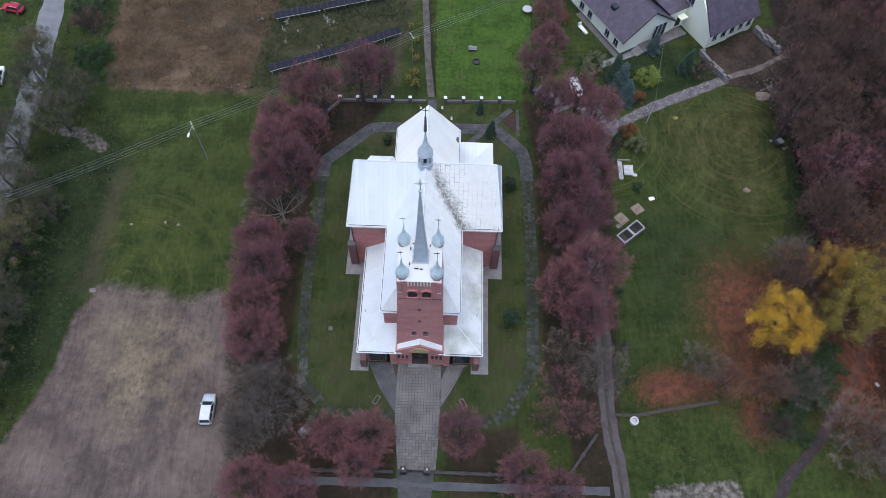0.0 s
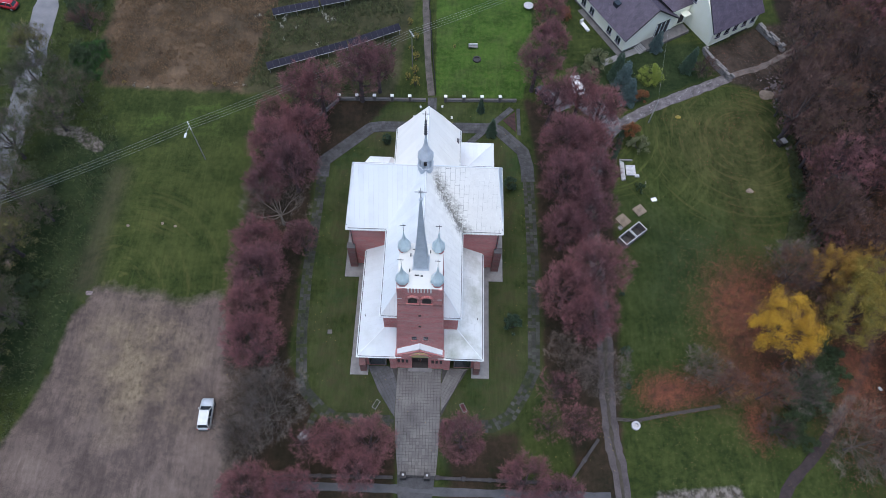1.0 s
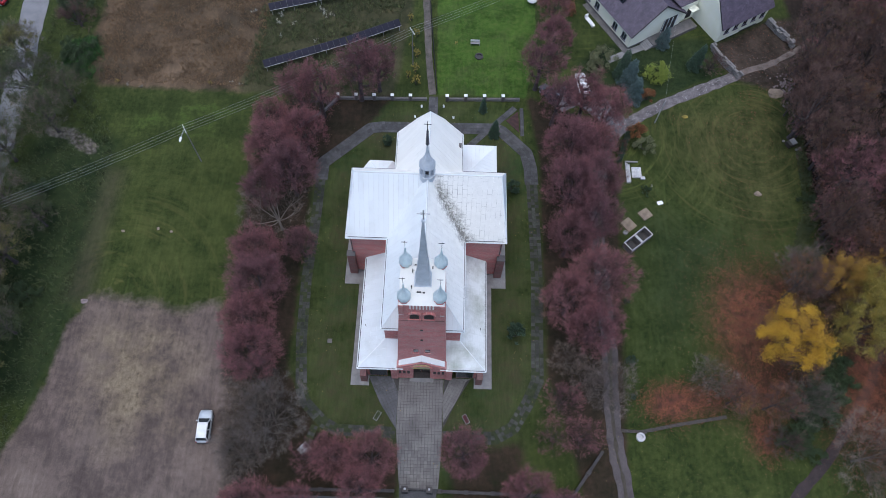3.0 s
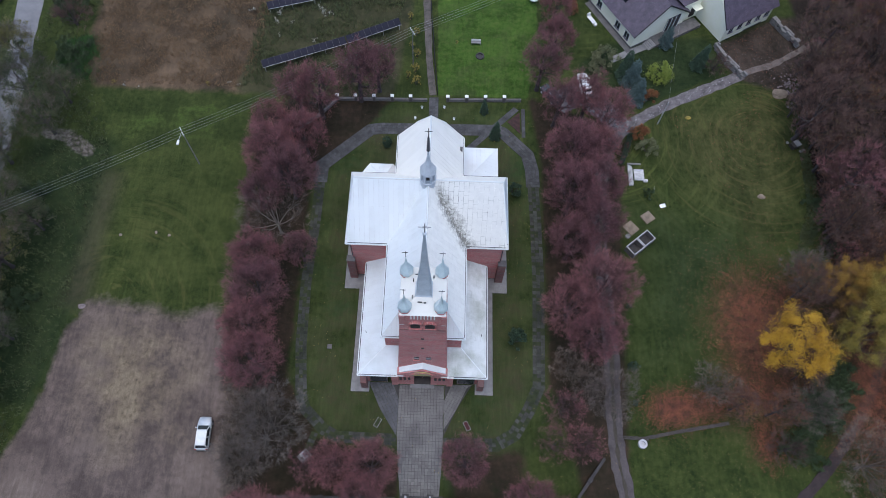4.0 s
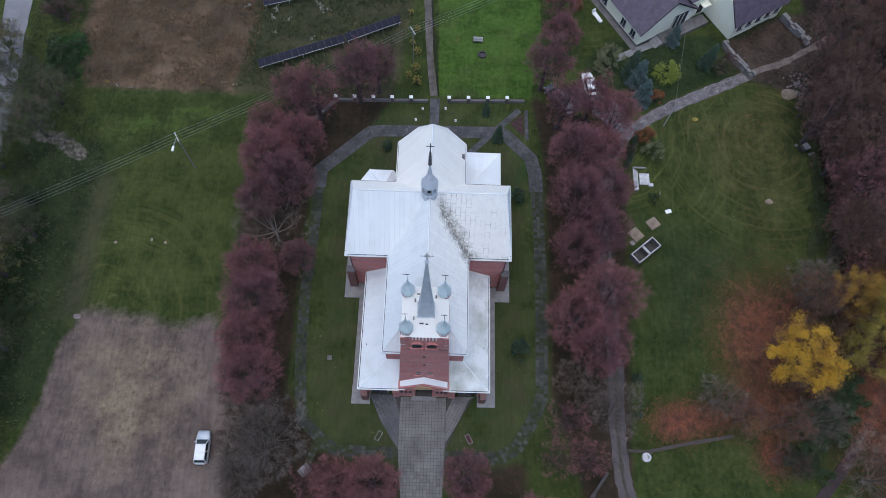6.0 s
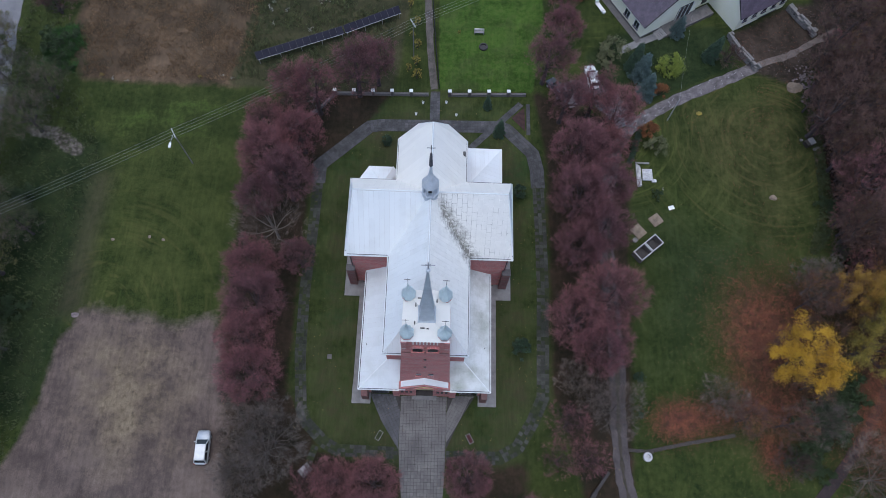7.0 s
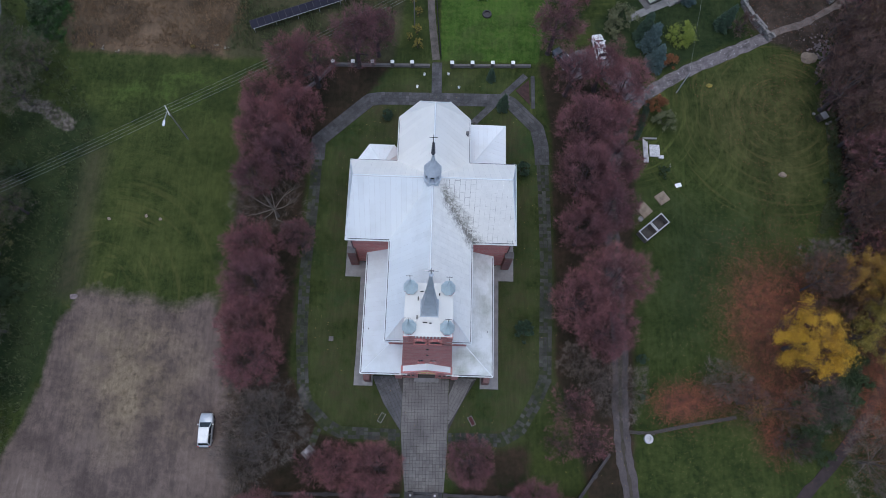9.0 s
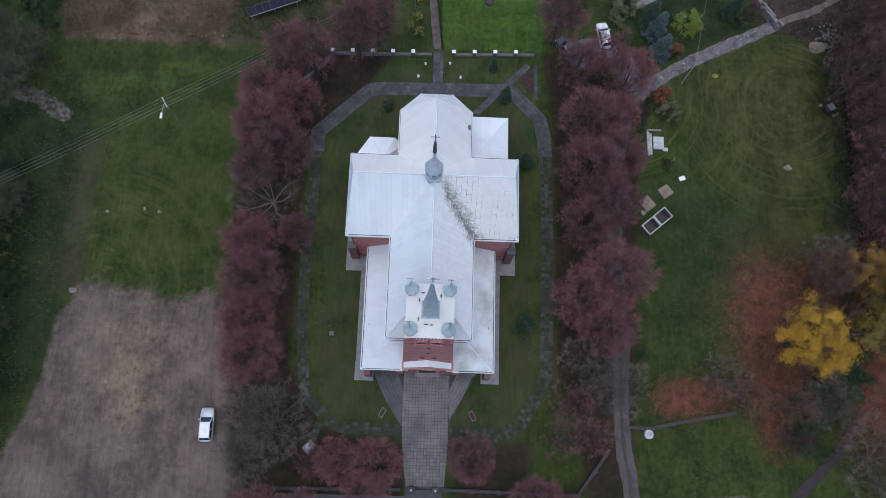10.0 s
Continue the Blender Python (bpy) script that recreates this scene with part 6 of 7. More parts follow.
def gate():
    g = thing("churchyard_gate", "closed dark iron gate between two capped posts", "gate")
    for x in (-1.5, 1.5):
        p = part("gate_post", boxes((x - 0.36, x + 0.36, 16.35, 17.05, 0, 1.9), bevel=0.02), M_IRON, g, "dark stone gate post")
        part("post_cap", boxes((x - 0.40, x + 0.40, 16.31, 17.09, 1.9, 2.0), bevel=0.04), M_SOOTY, p)
        part("post_finial", boxes((x - 0.13, x + 0.13, 16.57, 16.83, 2.0, 2.2), bevel=0.05), M_RIM, p, "small pale finial")
    for s in (-1, 1):
        bm = bmesh.new()
        for z in (0.25, 0.8, 1.35):
            rod(bm, (s * 0.03, 16.7, z), (s * 1.12, 16.7, z), 0.035)
        part("gate_frame", bm, M_IRON, g)
        for i in range(8):
            bm = bmesh.new()
            rod(bm, (s * (0.08 + i * 0.145), 16.7, 0.1), (s * (0.08 + i * 0.145), 16.7, 1.5), 0.02, sides=5)
            part("bar", bm, M_IRON, g)


gate()


# ---- the house ----
def house():
    base = pose(33, 90, 0, 0, 0, 31)
    h = thing("house", "cream rendered house with two gabled wings and plum-dark tiled roofs", "house", at=base)

    def gable_block(x0, x1, y0, y1, z0, eave, ridge, along):
        bm = bmesh.new()
        if along == "y":
            xm = (x0 + x1) / 2
            prof = [(x0, z0), (x1, z0), (x1, eave), (xm, ridge), (x0, eave)]
            a = [bm.verts.new((x, y0, z)) for x, z in prof]
            b = [bm.verts.new((x, y1, z)) for x, z in prof]
        else:
            ym = (y0 + y1) / 2
            prof = [(y0, z0), (y1, z0), (y1, eave), (ym, ridge), (y0, eave)]
            a = [bm.verts.new((x0, y, z)) for y, z in prof]
            b = [bm.verts.new((x1, y, z)) for y, z in prof]
        bm.faces.new(a)
        bm.faces.new(b)
        for i in range(5):
            j = (i + 1) % 5
            bm.faces.new((a[i], a[j], b[j], b[i]))
        bmesh.ops.recalc_face_normals(bm, faces=bm.faces[:])
        return bm

    part("wall", gable_block(0, 11, 0, 16, -0.2, 3.3, 7.4, "y"), M_CREAM, h)
    part("wall", gable_block(14.5, 25.1, -6.2, 6.2, -1.2, 3.6, 9.4, "x"), M_CREAM, h)
    part("wall", boxes((10.5, 15, 0.5, 9, -0.2, 4.4)), M_CREAM, h)
    rng = random.Random(4)
    for name, faces in (("roof", [[(-0.5, -0.5, 3.15), (5.5, -0.5, 7.6), (5.5, 16.4, 7.6), (-0.5, 16.4, 3.15)], [(11.5, -0.5, 3.15), (11.5, 16.4, 3.15), (5.5, 16.4, 7.6), (5.5, -0.5, 7.6)]]),
                        ("roof", [[(14.0, -6.7, 3.45), (25.6, -6.7, 3.45), (25.6, 0, 9.7), (15.3, 0, 9.7)], [(14.0, 6.7, 3.45), (15.3, 0, 9.7), (25.6, 0, 9.7), (25.6, 6.7, 3.45)]]),
                        ("roof", [[(10.0, 0.2, 4.6), (15.2, 0.2, 4.6), (15.2, 5, 6.6), (8.0, 5, 6.6)], [(8.0, 5, 6.6), (15.2, 5, 6.6), (15.2, 9.2, 4.6), (10.0, 9.2, 4.6)]])):
        bm = bmesh.new()
        for f in faces:
            slab(bm, f, 0.2)
        ob = part(name, bm, M_IRON, h, "plum-dark tiled roof")
        for f in faces:
            joined("roof_tiling", sheets(f, 0.42, 0.36, 0.012, 0.03, rng), M_TILE, ob)
    # windows: (wall side, along, sill height, width, height)
    def window(x, y, z, w, t, face):
        o = new("window")
        o.parent = h
        if face == "front":
            fr = (x - w / 2 - 0.08, x + w / 2 + 0.08, y - 0.05, y + 0.1, z - 0.08, z + t + 0.08)
            pn = [(x - w / 2, x - 0.04, y - 0.07, y, z, z + t), (x + 0.04, x + w / 2, y - 0.07, y, z, z + t)]
            si = (x - w / 2 - 0.12, x + w / 2 + 0.12, y - 0.22, y, z - 0.14, z - 0.08)
        else:
            fr = (x - 0.05, x + 0.1, y - w / 2 - 0.08, y + w / 2 + 0.08, z - 0.08, z + t + 0.08)
            pn = [(x - 0.07, x, y - w / 2, y - 0.04, z, z + t), (x - 0.07, x, y + 0.04, y + w / 2, z, z + t)]
            si = (x - 0.22, x, y - w / 2 - 0.12, y + w / 2 + 0.12, z - 0.14, z - 0.08)
        part("window_frame", boxes(fr), M_WHITE, o)
        for p in pn:
            part("pane", boxes(p), M_GLASS, o)
        part("window_sill", boxes(si), M_TILE, o)

    for y in (1.6, 4.2, 9.5, 12.0):
        window(0, y, 1.0, 1.1, 1.3, "side")
    for x in (15.9, 17.9, 19.9, 21.9, 23.9):
        window(x, -6.2, 1.7, 0.9, 1.2, "front")
    for x in (15.9, 17.9):
        window(x, -6.2, -0.7, 0.9, 0.8, "front")
    part("garage_door", boxes((19.6, 23.6, -6.24, -6.1, -1.15, 0.3)), M_DARK, h)
    window(14.5, 0.4, 5.2, 1.3, 1.3, "side")
    part("conservatory_glazing", boxes((6.8, 9.6, -0.12, 0.0, 0.6, 3.4)), M_GLASS, h, "dark glazed veranda front")
    for x in (6.8, 7.7, 8.6, 9.6):
        part("glazing_bar", boxes((x - 0.05, x + 0.05, -0.18, -0.12, 0.6, 3.45)), M_WHITE, h)
    part("terrace", boxes((4.0, 13.5, -2.0, 0.0, -0.2, 0.6)), M_CONCRETE_DARK, h)
    for i in range(5):
        part("step", boxes((3.4 - i * 0.3, 4.0, -1.9, -0.2, -0.2, 0.5 - i * 0.13)), M_CONCRETE, h)
    part("porch_roof", boxes((12.4, 14.0, -0.7, 0.6, 3.0, 3.15), bevel=0.03), M_CREAM, h)
    part("door", boxes((12.6, 13.7, 0.42, 0.5, 0.6, 2.7)), M_DARK, h)
    part("plinth", boxes((-0.06, 11.06, -0.06, 0.0, -0.2, 0.3), (-0.06, 0.0, 0, 16.0, -0.2, 0.3)), M_CONCRETE_DARK, h)
    for x, y, z in ((4.2, 9.0, 7.9), (18.5, 0.8, 10.2)):
        c = part("chimney", boxes((x - 0.4, x + 0.4, y - 0.4, y + 0.4, z - 2.2, z), bevel=0.02), M_BRICK, h)
        part("chimney_cap", boxes((x - 0.5, x + 0.5, y - 0.5, y + 0.5, z, z + 0.12)), M_CONCRETE_DARK, c)
    part("skylight", boxes((1.5, 2.5, 5.5, 6.6, 4.75, 5.5)), M_GLASS, h)
    part("pavement", boxes((-1.1, -0.1, -0.6, 12, -0.05, 0.06)), M_CONCRETE_DARK, h)


house()


M_STONE_DARK = plain("mossy_stone", (0.04, 0.035, 0.03), (0.12, 0.105, 0.095), 2.0, 0.95, spread=0.4)


def rubble_wall(points, width, height, seed, label):
    """A dry heap of squared stones along a line, each stone a part."""
    t = thing("rubble_wall", label, "stone wall")
    rng = random.Random(seed)
    for (x0, y0), (x1, y1) in zip(points, points[1:]):
        L = math.hypot(x1 - x0, y1 - y0)
        ang = math.atan2(y1 - y0, x1 - x0)
        for z0 in (0.0, height * 0.33, height * 0.66):
            s = 0.0
            while s < L:
                w = rng.uniform(0.45, 0.95)
                for side in (-0.5, 0.5):
                    if rng.random() < 0.12 + z0 * 0.3:
                        continue
                    bm = bmesh.new()
                    d = width * 0.45
                    box(bm, -w / 2, w / 2, -d / 2, d / 2, 0, height * 0.36, bevel=0.05)
                    for v in bm.verts:
                        v.co += Vector((rng.uniform(-1, 1), rng.uniform(-1, 1), rng.uniform(-1, 1))) * 0.04
                    o = part("stone", bm, M_STONE_DARK if height < 0.5 else M_STONE, t)
                    f = (s + w / 2) / L
                    o.matrix_basis = Matrix.Translation((x0 + (x1 - x0) * f - math.sin(ang) * side * width * 0.5, y0 + (y1 - y0) * f + math.cos(ang) * side * width * 0.5, z0)) @ Matrix.Rotation(ang + rng.uniform(-0.15, 0.15), 4, "Z")
                s += w + 0.04


rubble_wall([(47.6, 91.0), (49.2, 87.4), (51.2, 84.6)], 0.9, 1.2, 31, "retaining wall of grey squared stones below the house")
rubble_wall([(58.4, 97.2), (60.0, 94.6), (61.6, 92.2)], 0.9, 1.2, 32, "retaining wall of grey squared stones beside bare earth")
rubble_wall([(26.4, 25.0), (29.0, 24.9), (34, 26.0), (40.4, 27.2)], 0.4, 0.2, 33, "low ruined stone wall in fallen leaves")


# ---- vehicles ----
def car(name, label, x, y, turn, paint, length=4.2, width=1.78):
    c = thing(name, label, "car", at=pose(x, y, 0.0, 0, 0, turn))
    k = length / 4.2
    # side profile along y: (y, lower height, upper height, half width)
    rows = [(-2.12, 0.45, 0.72, 0.52), (-2.06, 0.38, 0.86, 0.70), (-1.95, 0.30, 0.96, 0.81), (-1.5, 0.25, 1.0, 0.88), (-0.5, 0.25, 1.0, 0.89), (0.6, 0.25, 0.98, 0.89), (1.3, 0.25, 0.93, 0.87), (1.7, 0.28, 0.86, 0.82), (1.92, 0.33, 0.80, 0.73), (2.03, 0.38, 0.73, 0.60), (2.1, 0.42, 0.64, 0.42)]
    bm = bmesh.new()
    rings = []
    for py, lo, hi, hw in rows:
        hw *= width / 1.78
        py *= k
        rings.append([bm.verts.new(p) for p in ((-hw * 0.92, py, lo), (hw * 0.92, py, lo), (hw, py, (lo + hi) / 2), (hw * 0.97, py, hi - 0.08), (hw * 0.86, py, hi), (-hw * 0.86, py, hi), (-hw * 0.97, py, hi - 0.08), (-hw, py, (lo + hi) / 2))])
    for a, b in zip(rings, rings[1:]):
        for i in range(8):
            j = (i + 1) % 8
            bm.faces.new((a[i], a[j], b[j], b[i]))
    bm.faces.new(rings[0][::-1])
    bm.faces.new(rings[-1])
    bmesh.ops.recalc_face_normals(bm, faces=bm.faces[:])
    part("body", bm, paint, c, smooth=True)
    # cabin: pillars and roof in paint, panes in glass
    hw = 0.80 * width / 1.78
    low = [(-hw, -1.9 * k, 0.97), (hw, -1.9 * k, 0.97), (hw, 0.95 * k, 0.97), (-hw, 0.95 * k, 0.97)]
    top = [(-hw * 0.82, -1.62 * k, 1.48), (hw * 0.82, -1.62 * k, 1.48), (hw * 0.82, 0.28 * k, 1.50), (-hw * 0.82, 0.28 * k, 1.50)]
    bm = bmesh.new()
    a = [bm.verts.new(p) for p in low]
    b = [bm.verts.new(p) for p in top]
    for i in range(4):
        j = (i + 1) % 4
        bm.faces.new((a[i], a[j], b[j], b[i]))
    bm.faces.new(b)
    part("cabin", bm, paint, c)
    bm = bmesh.new()
    box(bm, -hw * 0.80, hw * 0.80, -1.55 * k, 0.22 * k, 1.49, 1.54, bevel=0.02)
    part("roof_panel", bm, paint, c)

    def pane(nm, q, push):
        bm = bmesh.new()
        q = [Vector(p) for p in q]
        mid = sum(q, Vector()) / 4
        n = (q[1] - q[0]).cross(q[2] - q[0]).normalized()
        n = n if n.dot(mid - Vector((0, -0.4, 0.9))) > 0 else -n
        f = [bm.verts.new(mid + (p - mid) * 0.86 + n * push) for p in q]
        g = [bm.verts.new(mid + (p - mid) * 0.86 - n * 0.01) for p in q]
        bm.faces.new(f)
        for i in range(4):
            j = (i + 1) % 4
            bm.faces.new((f[i], f[j], g[j], g[i]))
        bmesh.ops.recalc_face_normals(bm, faces=bm.faces[:])
        part(nm, bm, M_GLASS, c)

    for nm, (i, j) in (("rear_window", (0, 1)), ("windscreen", (2, 3))):
        pane(nm, (low[i], low[j], top[j], top[i]), 0.012)
    for s, (i, j) in ((1, (1, 2)), (-1, (3, 0))):
        p0, p1, t0, t1 = (Vector(v) for v in (low[i], low[j], top[i], top[j]))
        for f0, f1 in ((0.02, 0.5), (0.5, 0.98)):
            pane("side_window", (p0.lerp(p1, f0), p0.lerp(p1, f1), t0.lerp(t1, f1), t0.lerp(t1, f0)), 0.012)
    for px in (-0.78, 0.78):
        for py in (-1.3 * k, 1.3 * k):
            w = new("wheel")
            w.parent = c
            bm = bmesh.new()
            lathe(bm, [(0.26, -0.1), (0.32, -0.08), (0.32, 0.08), (0.26, 0.1)], 16)
            bmesh.ops.transform(bm, matrix=pose(px * width / 1.78, py, 0.32, 0, 90, 0), verts=bm.verts[:])
            part("tyre", bm, M_RUBBER, w)
            bm = bmesh.new()
            lathe(bm, [(0.20, -0.105), (0.22, 0), (0.20, 0.105)], 12)
            bmesh.ops.transform(bm, matrix=pose(px * width / 1.78, py, 0.32, 0, 90, 0), verts=bm.verts[:])
            part("rim", bm, M_ALU, w)
        part("headlight", boxes((px * 0.72 - 0.16, px * 0.72 + 0.16, 1.88 * k, 2.02 * k, 0.58, 0.74), bevel=0.03), M_WHITE, c)
        part("tail_light", boxes((px * 0.88 - 0.1, px * 0.88 + 0.1, -2.08 * k, -1.98 * k, 0.62, 0.92), bevel=0.02), M_REDLAMP, c)
        part("mirror", boxes((px * 1.2 - 0.1, px * 1.2 + 0.1, 0.58 * k, 0.72 * k, 0.96, 1.1), bevel=0.03), paint, c)
        part("roof_rail", boxes((px * 0.72 - 0.025, px * 0.72 + 0.025, -1.5 * k, 0.1 * k, 1.52, 1.58)), M_ALU, c)
    part("rear_bumper", boxes((-0.66, 0.66, -2.17 * k, -2.05 * k, 0.36, 0.58), bevel=0.03), M_RUBBER, c)
    part("front_bumper", boxes((-0.52, 0.52, 2.02 * k, 2.14 * k, 0.34, 0.55), bevel=0.03), M_RUBBER, c)
    part("grille", boxes((-0.42, 0.42, 2.0 * k, 2.1 * k, 0.56, 0.66)), M_IRON, c)


car("parked_car", "silver estate car parked on bare earth", -27.6, 23.75, 1.5, M_SILVER)
car("parked_car", "red hatchback parked off the lane", -76.3, 95.2, 78, M_REDCAR, 4.0, 1.7)
car("parked_car", "white car parked beside the lane under trees", -73.6, 79.3, 10, M_WHITECAR, 4.2, 1.75)
car("parked_car", "white car parked on gravel behind bare trees", 24.6, 81.6, 10, M_WHITECAR, 4.3, 1.78)
car("parked_car", "dark grey car parked on gravel under bare trees", 19.0, 79.2, 35, plain("grey_car_paint", (0.08, 0.085, 0.095), (0.12, 0.125, 0.135), 0.5, 0.25, 0.3, relief=0, spread=0.02), 4.2, 1.75)


# ---- solar arrays ----
def solar_row(x0, y0, x1, y1, z, tilt, count, label):
    L = math.hypot(x1 - x0, y1 - y0)
    ang = math.degrees(math.atan2(y1 - y0, x1 - x0))
    s = thing("solar_array", label, "solar panel", at=pose(x0, y0, 0, 0, 0, ang))
    w = L / count
    up = pose(0, 0, z, tilt, 0, 0)
    for i in range(count):
        m = up @ Matrix.Translation((w * (i + 0.5), 0, 0))
        bm = bmesh.new()
        box(bm, -w / 2 + 0.005, w / 2 - 0.005, -0.62, 0.62, 0.0, 0.035)
        bmesh.ops.transform(bm, matrix=m, verts=bm.verts[:])
        p = part("panel_frame", bm, M_GUTTER, s)
        bm = bmesh.new()
        box(bm, -w / 2 + 0.02, w / 2 - 0.02, -0.60, 0.60, 0.03, 0.042)
        bmesh.ops.transform(bm, matrix=m, verts=bm.verts[:])
        part("cell_sheet", bm, M_PANEL, p)
    bm = bmesh.new()
    box(bm, 0, L, -0.67, -0.625, -0.03, 0.05, turn=up)
    part("front_rail", bm, M_RIM, s, "pale aluminium rail along the lower edge")
    n = max(2, int(L / 3.2))
    for i in range(n + 1):
        x = 0.3 + (L - 0.6) * i / n
        for yy in (-0.5, 0.5):
            bm = bmesh.new()
            rod(bm, (x, yy, -0.1), (x, yy, z + yy * math.tan(radians(tilt)) - 0.02), 0.04, sides=5)
            part("leg", bm, M_ALU, s)
    bm = bmesh.new()
    for yy in (-0.5, 0.5):
        rod(bm, (0, yy, z - 0.05 + yy * math.tan(radians(tilt))), (L, yy, z - 0.05 + yy * math.tan(radians(tilt))), 0.035, sides=5)
    part("rail", bm, M_ALU, s)


solar_row(-28.1, 82.5, -15.0, 88.2, 1.4, 28, 13, "dark row of tilted solar panels on metal legs")
solar_row(-14.8, 88.3, -6.2, 92.7, 1.4, 28, 9, "dark row of tilted solar panels on metal legs")
solar_row(-28.9, 95.0, -21.0, 97.6, 1.4, 28, 8, "dark row of tilted solar panels in rough grass")
solar_row(-20.7, 97.8, -9.0, 101.8, 1.4, 28, 12, "dark row of tilted solar panels in rough grass")


# ---- poles and wires ----
def pole(x, y, h, label, lamp=False, cross=True, turn=0.0, shaft=None):
    p = thing("utility_pole", label, "pole", at=pose(x, y, 0, 0, 0, turn))
    bm = bmesh.new()
    rod(bm, (0, 0, -0.2), (0, 0, h), 0.095, 0.06, sides=8)
    part("shaft", bm, shaft or M_CONCRETE, p, "pale concrete shaft")
    if cross:
        part("crossarm", boxes((-0.06, 0.06, -0.8, 0.8, h - 0.35, h - 0.22)), M_ALU, p)
        for yy in (-0.7, -0.25, 0.25, 0.7):
            bm = bmesh.new()
            lathe(bm, [(0.05, 0), (0.07, 0.06), (0.05, 0.12), (0.07, 0.17), (0.03, 0.22)], 8, (0, yy, h - 0.22))
            part("insulator", bm, M_WHITE, p)
    if lamp:
        bm = bmesh.new()
        rod(bm, (0, 0, h - 0.2), (-0.9, -1.5, h + 0.15), 0.04, sides=6)
        part("lamp_arm", bm, M_ALU, p)
        bm = bmesh.new()
        box(bm, -0.16, 0.16, -0.4, 0.4, -0.08, 0.08, turn=pose(-1.05, -1.75, h + 0.15, 0, 0, -30), bevel=0.05)
        part("lamp_head", bm, M_WHITE, p)


pole(-35.4, 64.1, 8.7, "concrete pole with a street lamp standing in grass", True, True, 30)
pole(-3.6, 84.6, 8.2, "concrete utility pole among yellow garden shrubs", False, True, 30)
pole(-66, 46.2, 8.7, "concrete utility pole among roadside trees", False, True, 30)
pole(32, 106, 8.2, "concrete utility pole behind the garden", False, True, 30)
pole(36.1, 74.6, 5.6, "pale concrete pole at the gravel drive", False, False, shaft=M_RIM)


def wire(a, b, sag, r=0.007):
    bm = bmesh.new()
    n = 12
    pts = [Vector(a).lerp(Vector(b), i / n) - Vector((0, 0, 4 * sag * (i / n) * (1 - i / n))) for i in range(n + 1)]
    rings = [[bm.verts.new(p + Vector((r * c, r * c * 0.5, r * s))) for c, s in ((1, 0), (0, 1), (-1, 0), (0, -1))] for p in pts]
    for p, q in zip(rings, rings[1:]):
        for i in range(4):
            bm.faces.new((p[i], p[(i + 1) % 4], q[(i + 1) % 4], q[i]))
    tagged(part("overhead_wire", bm, M_WIRE), "thin overhead electric wire between poles", "wire", "overhead wires")


d_w = Vector((-0.5, 0.866, 0))
line_ends = [(-66, 46.2, 8.6), (-35.4, 64.1, 8.6), (-3.6, 84.6, 8.1), (32, 106, 8.1)]
for o in (-0.7, -0.25, 0.25, 0.7):
    for a, b in zip(line_ends, line_ends[1:]):
        wire(Vector(a) + d_w * o, Vector(b) + d_w * o, 0.5, 0.02)
wire((36.1, 74.6, 5.5), (40.5, 93.5, 5.2), 0.3)


# ---- loose things on the grass ----
def container(x, y, turn):
    c = thing("open_container", "open-topped concrete box with pale rims, dark inside", "container", "open containers", at=pose(x, y, 0, 0, 0, turn))
    w, d, h, t = 2.15, 1.75, 1.25, 0.12
    for r in ((-w / 2, w / 2, -d / 2, -d / 2 + t, 0, h), (-w / 2, w / 2, d / 2 - t, d / 2, 0, h), (-w / 2, -w / 2 + t, -d / 2 + t, d / 2 - t, 0, h), (w / 2 - t, w / 2, -d / 2 + t, d / 2 - t, 0, h)):
        part("side", boxes(r), M_CONCRETE_DARK, c)
    part("bottom", boxes((-w / 2 + t, w / 2 - t, -d / 2 + t, d / 2 - t, 0, 0.1)), M_IRON, c)
    for r in ((-w / 2, w / 2, -d / 2, -d / 2 + t, h, h + 0.05), (-w / 2, w / 2, d / 2 - t, d / 2, h, h + 0.05), (-w / 2, -w / 2 + t, -d / 2 + t, d / 2 - t, h, h + 0.05), (w / 2 - t, w / 2, -d / 2 + t, d / 2 - t, h, h + 0.05)):
        part("rim", boxes(r), M_RIM, c, "pale rim")


container(30.15, 52.0, 40)
container(31.85, 53.45, 40)


def cover_slab(x, y, turn, w, d):
    c = thing("concrete_cover", "square concrete cover slab with a rusty hatch", "cover slab", at=pose(x, y, 0, 0, 0, turn))
    part("slab", boxes((-w / 2, w / 2, -d / 2, d / 2, -0.05, 0.16), bevel=0.03), M_SAND, c)
    part("hatch", boxes((-0.3, 0.3, -0.3, 0.3, 0.16, 0.2), bevel=0.01), M_WOOD, c)


cover_slab(30.1, 55.6, 40, 1.7, 1.9)
cover_slab(32.8, 57.5, 35, 1.7, 1.6)
bm = bmesh.new()
lathe(bm, [(0.36, 0), (0.36, 0.28), (0.24, 0.28), (0.24, 0.02)], 14, (29.5, 54.2, 0))
tagged(part("concrete_ring", bm, M_CONCRETE), "small concrete well ring beside containers", "well ring")

M_BOARD = plain("weathered_white_board", (0.34, 0.34, 0.35), (0.68, 0.68, 0.69), 3.0, 0.8, fine=12, spread=0.3)
stack = thing("timber_stack", "pale boards and a white sheet stacked on the grass", "building material")
for i in range(4):
    part("board", boxes((30.5 + i * 0.16, 30.63 + i * 0.16, 62.9, 66.6 - 0.15 * i, 0.0, 0.3 + 0.05 * i), bevel=0.01), M_BOARD, stack)
part("crossbar", boxes((30.5, 32.6, 66.7, 66.95, 0.0, 0.2), bevel=0.01), M_CONCRETE, stack)
part("sheet", boxes((31.4, 32.9, 63.9, 65.8, 0.0, 0.22), bevel=0.02), M_BOARD, stack)
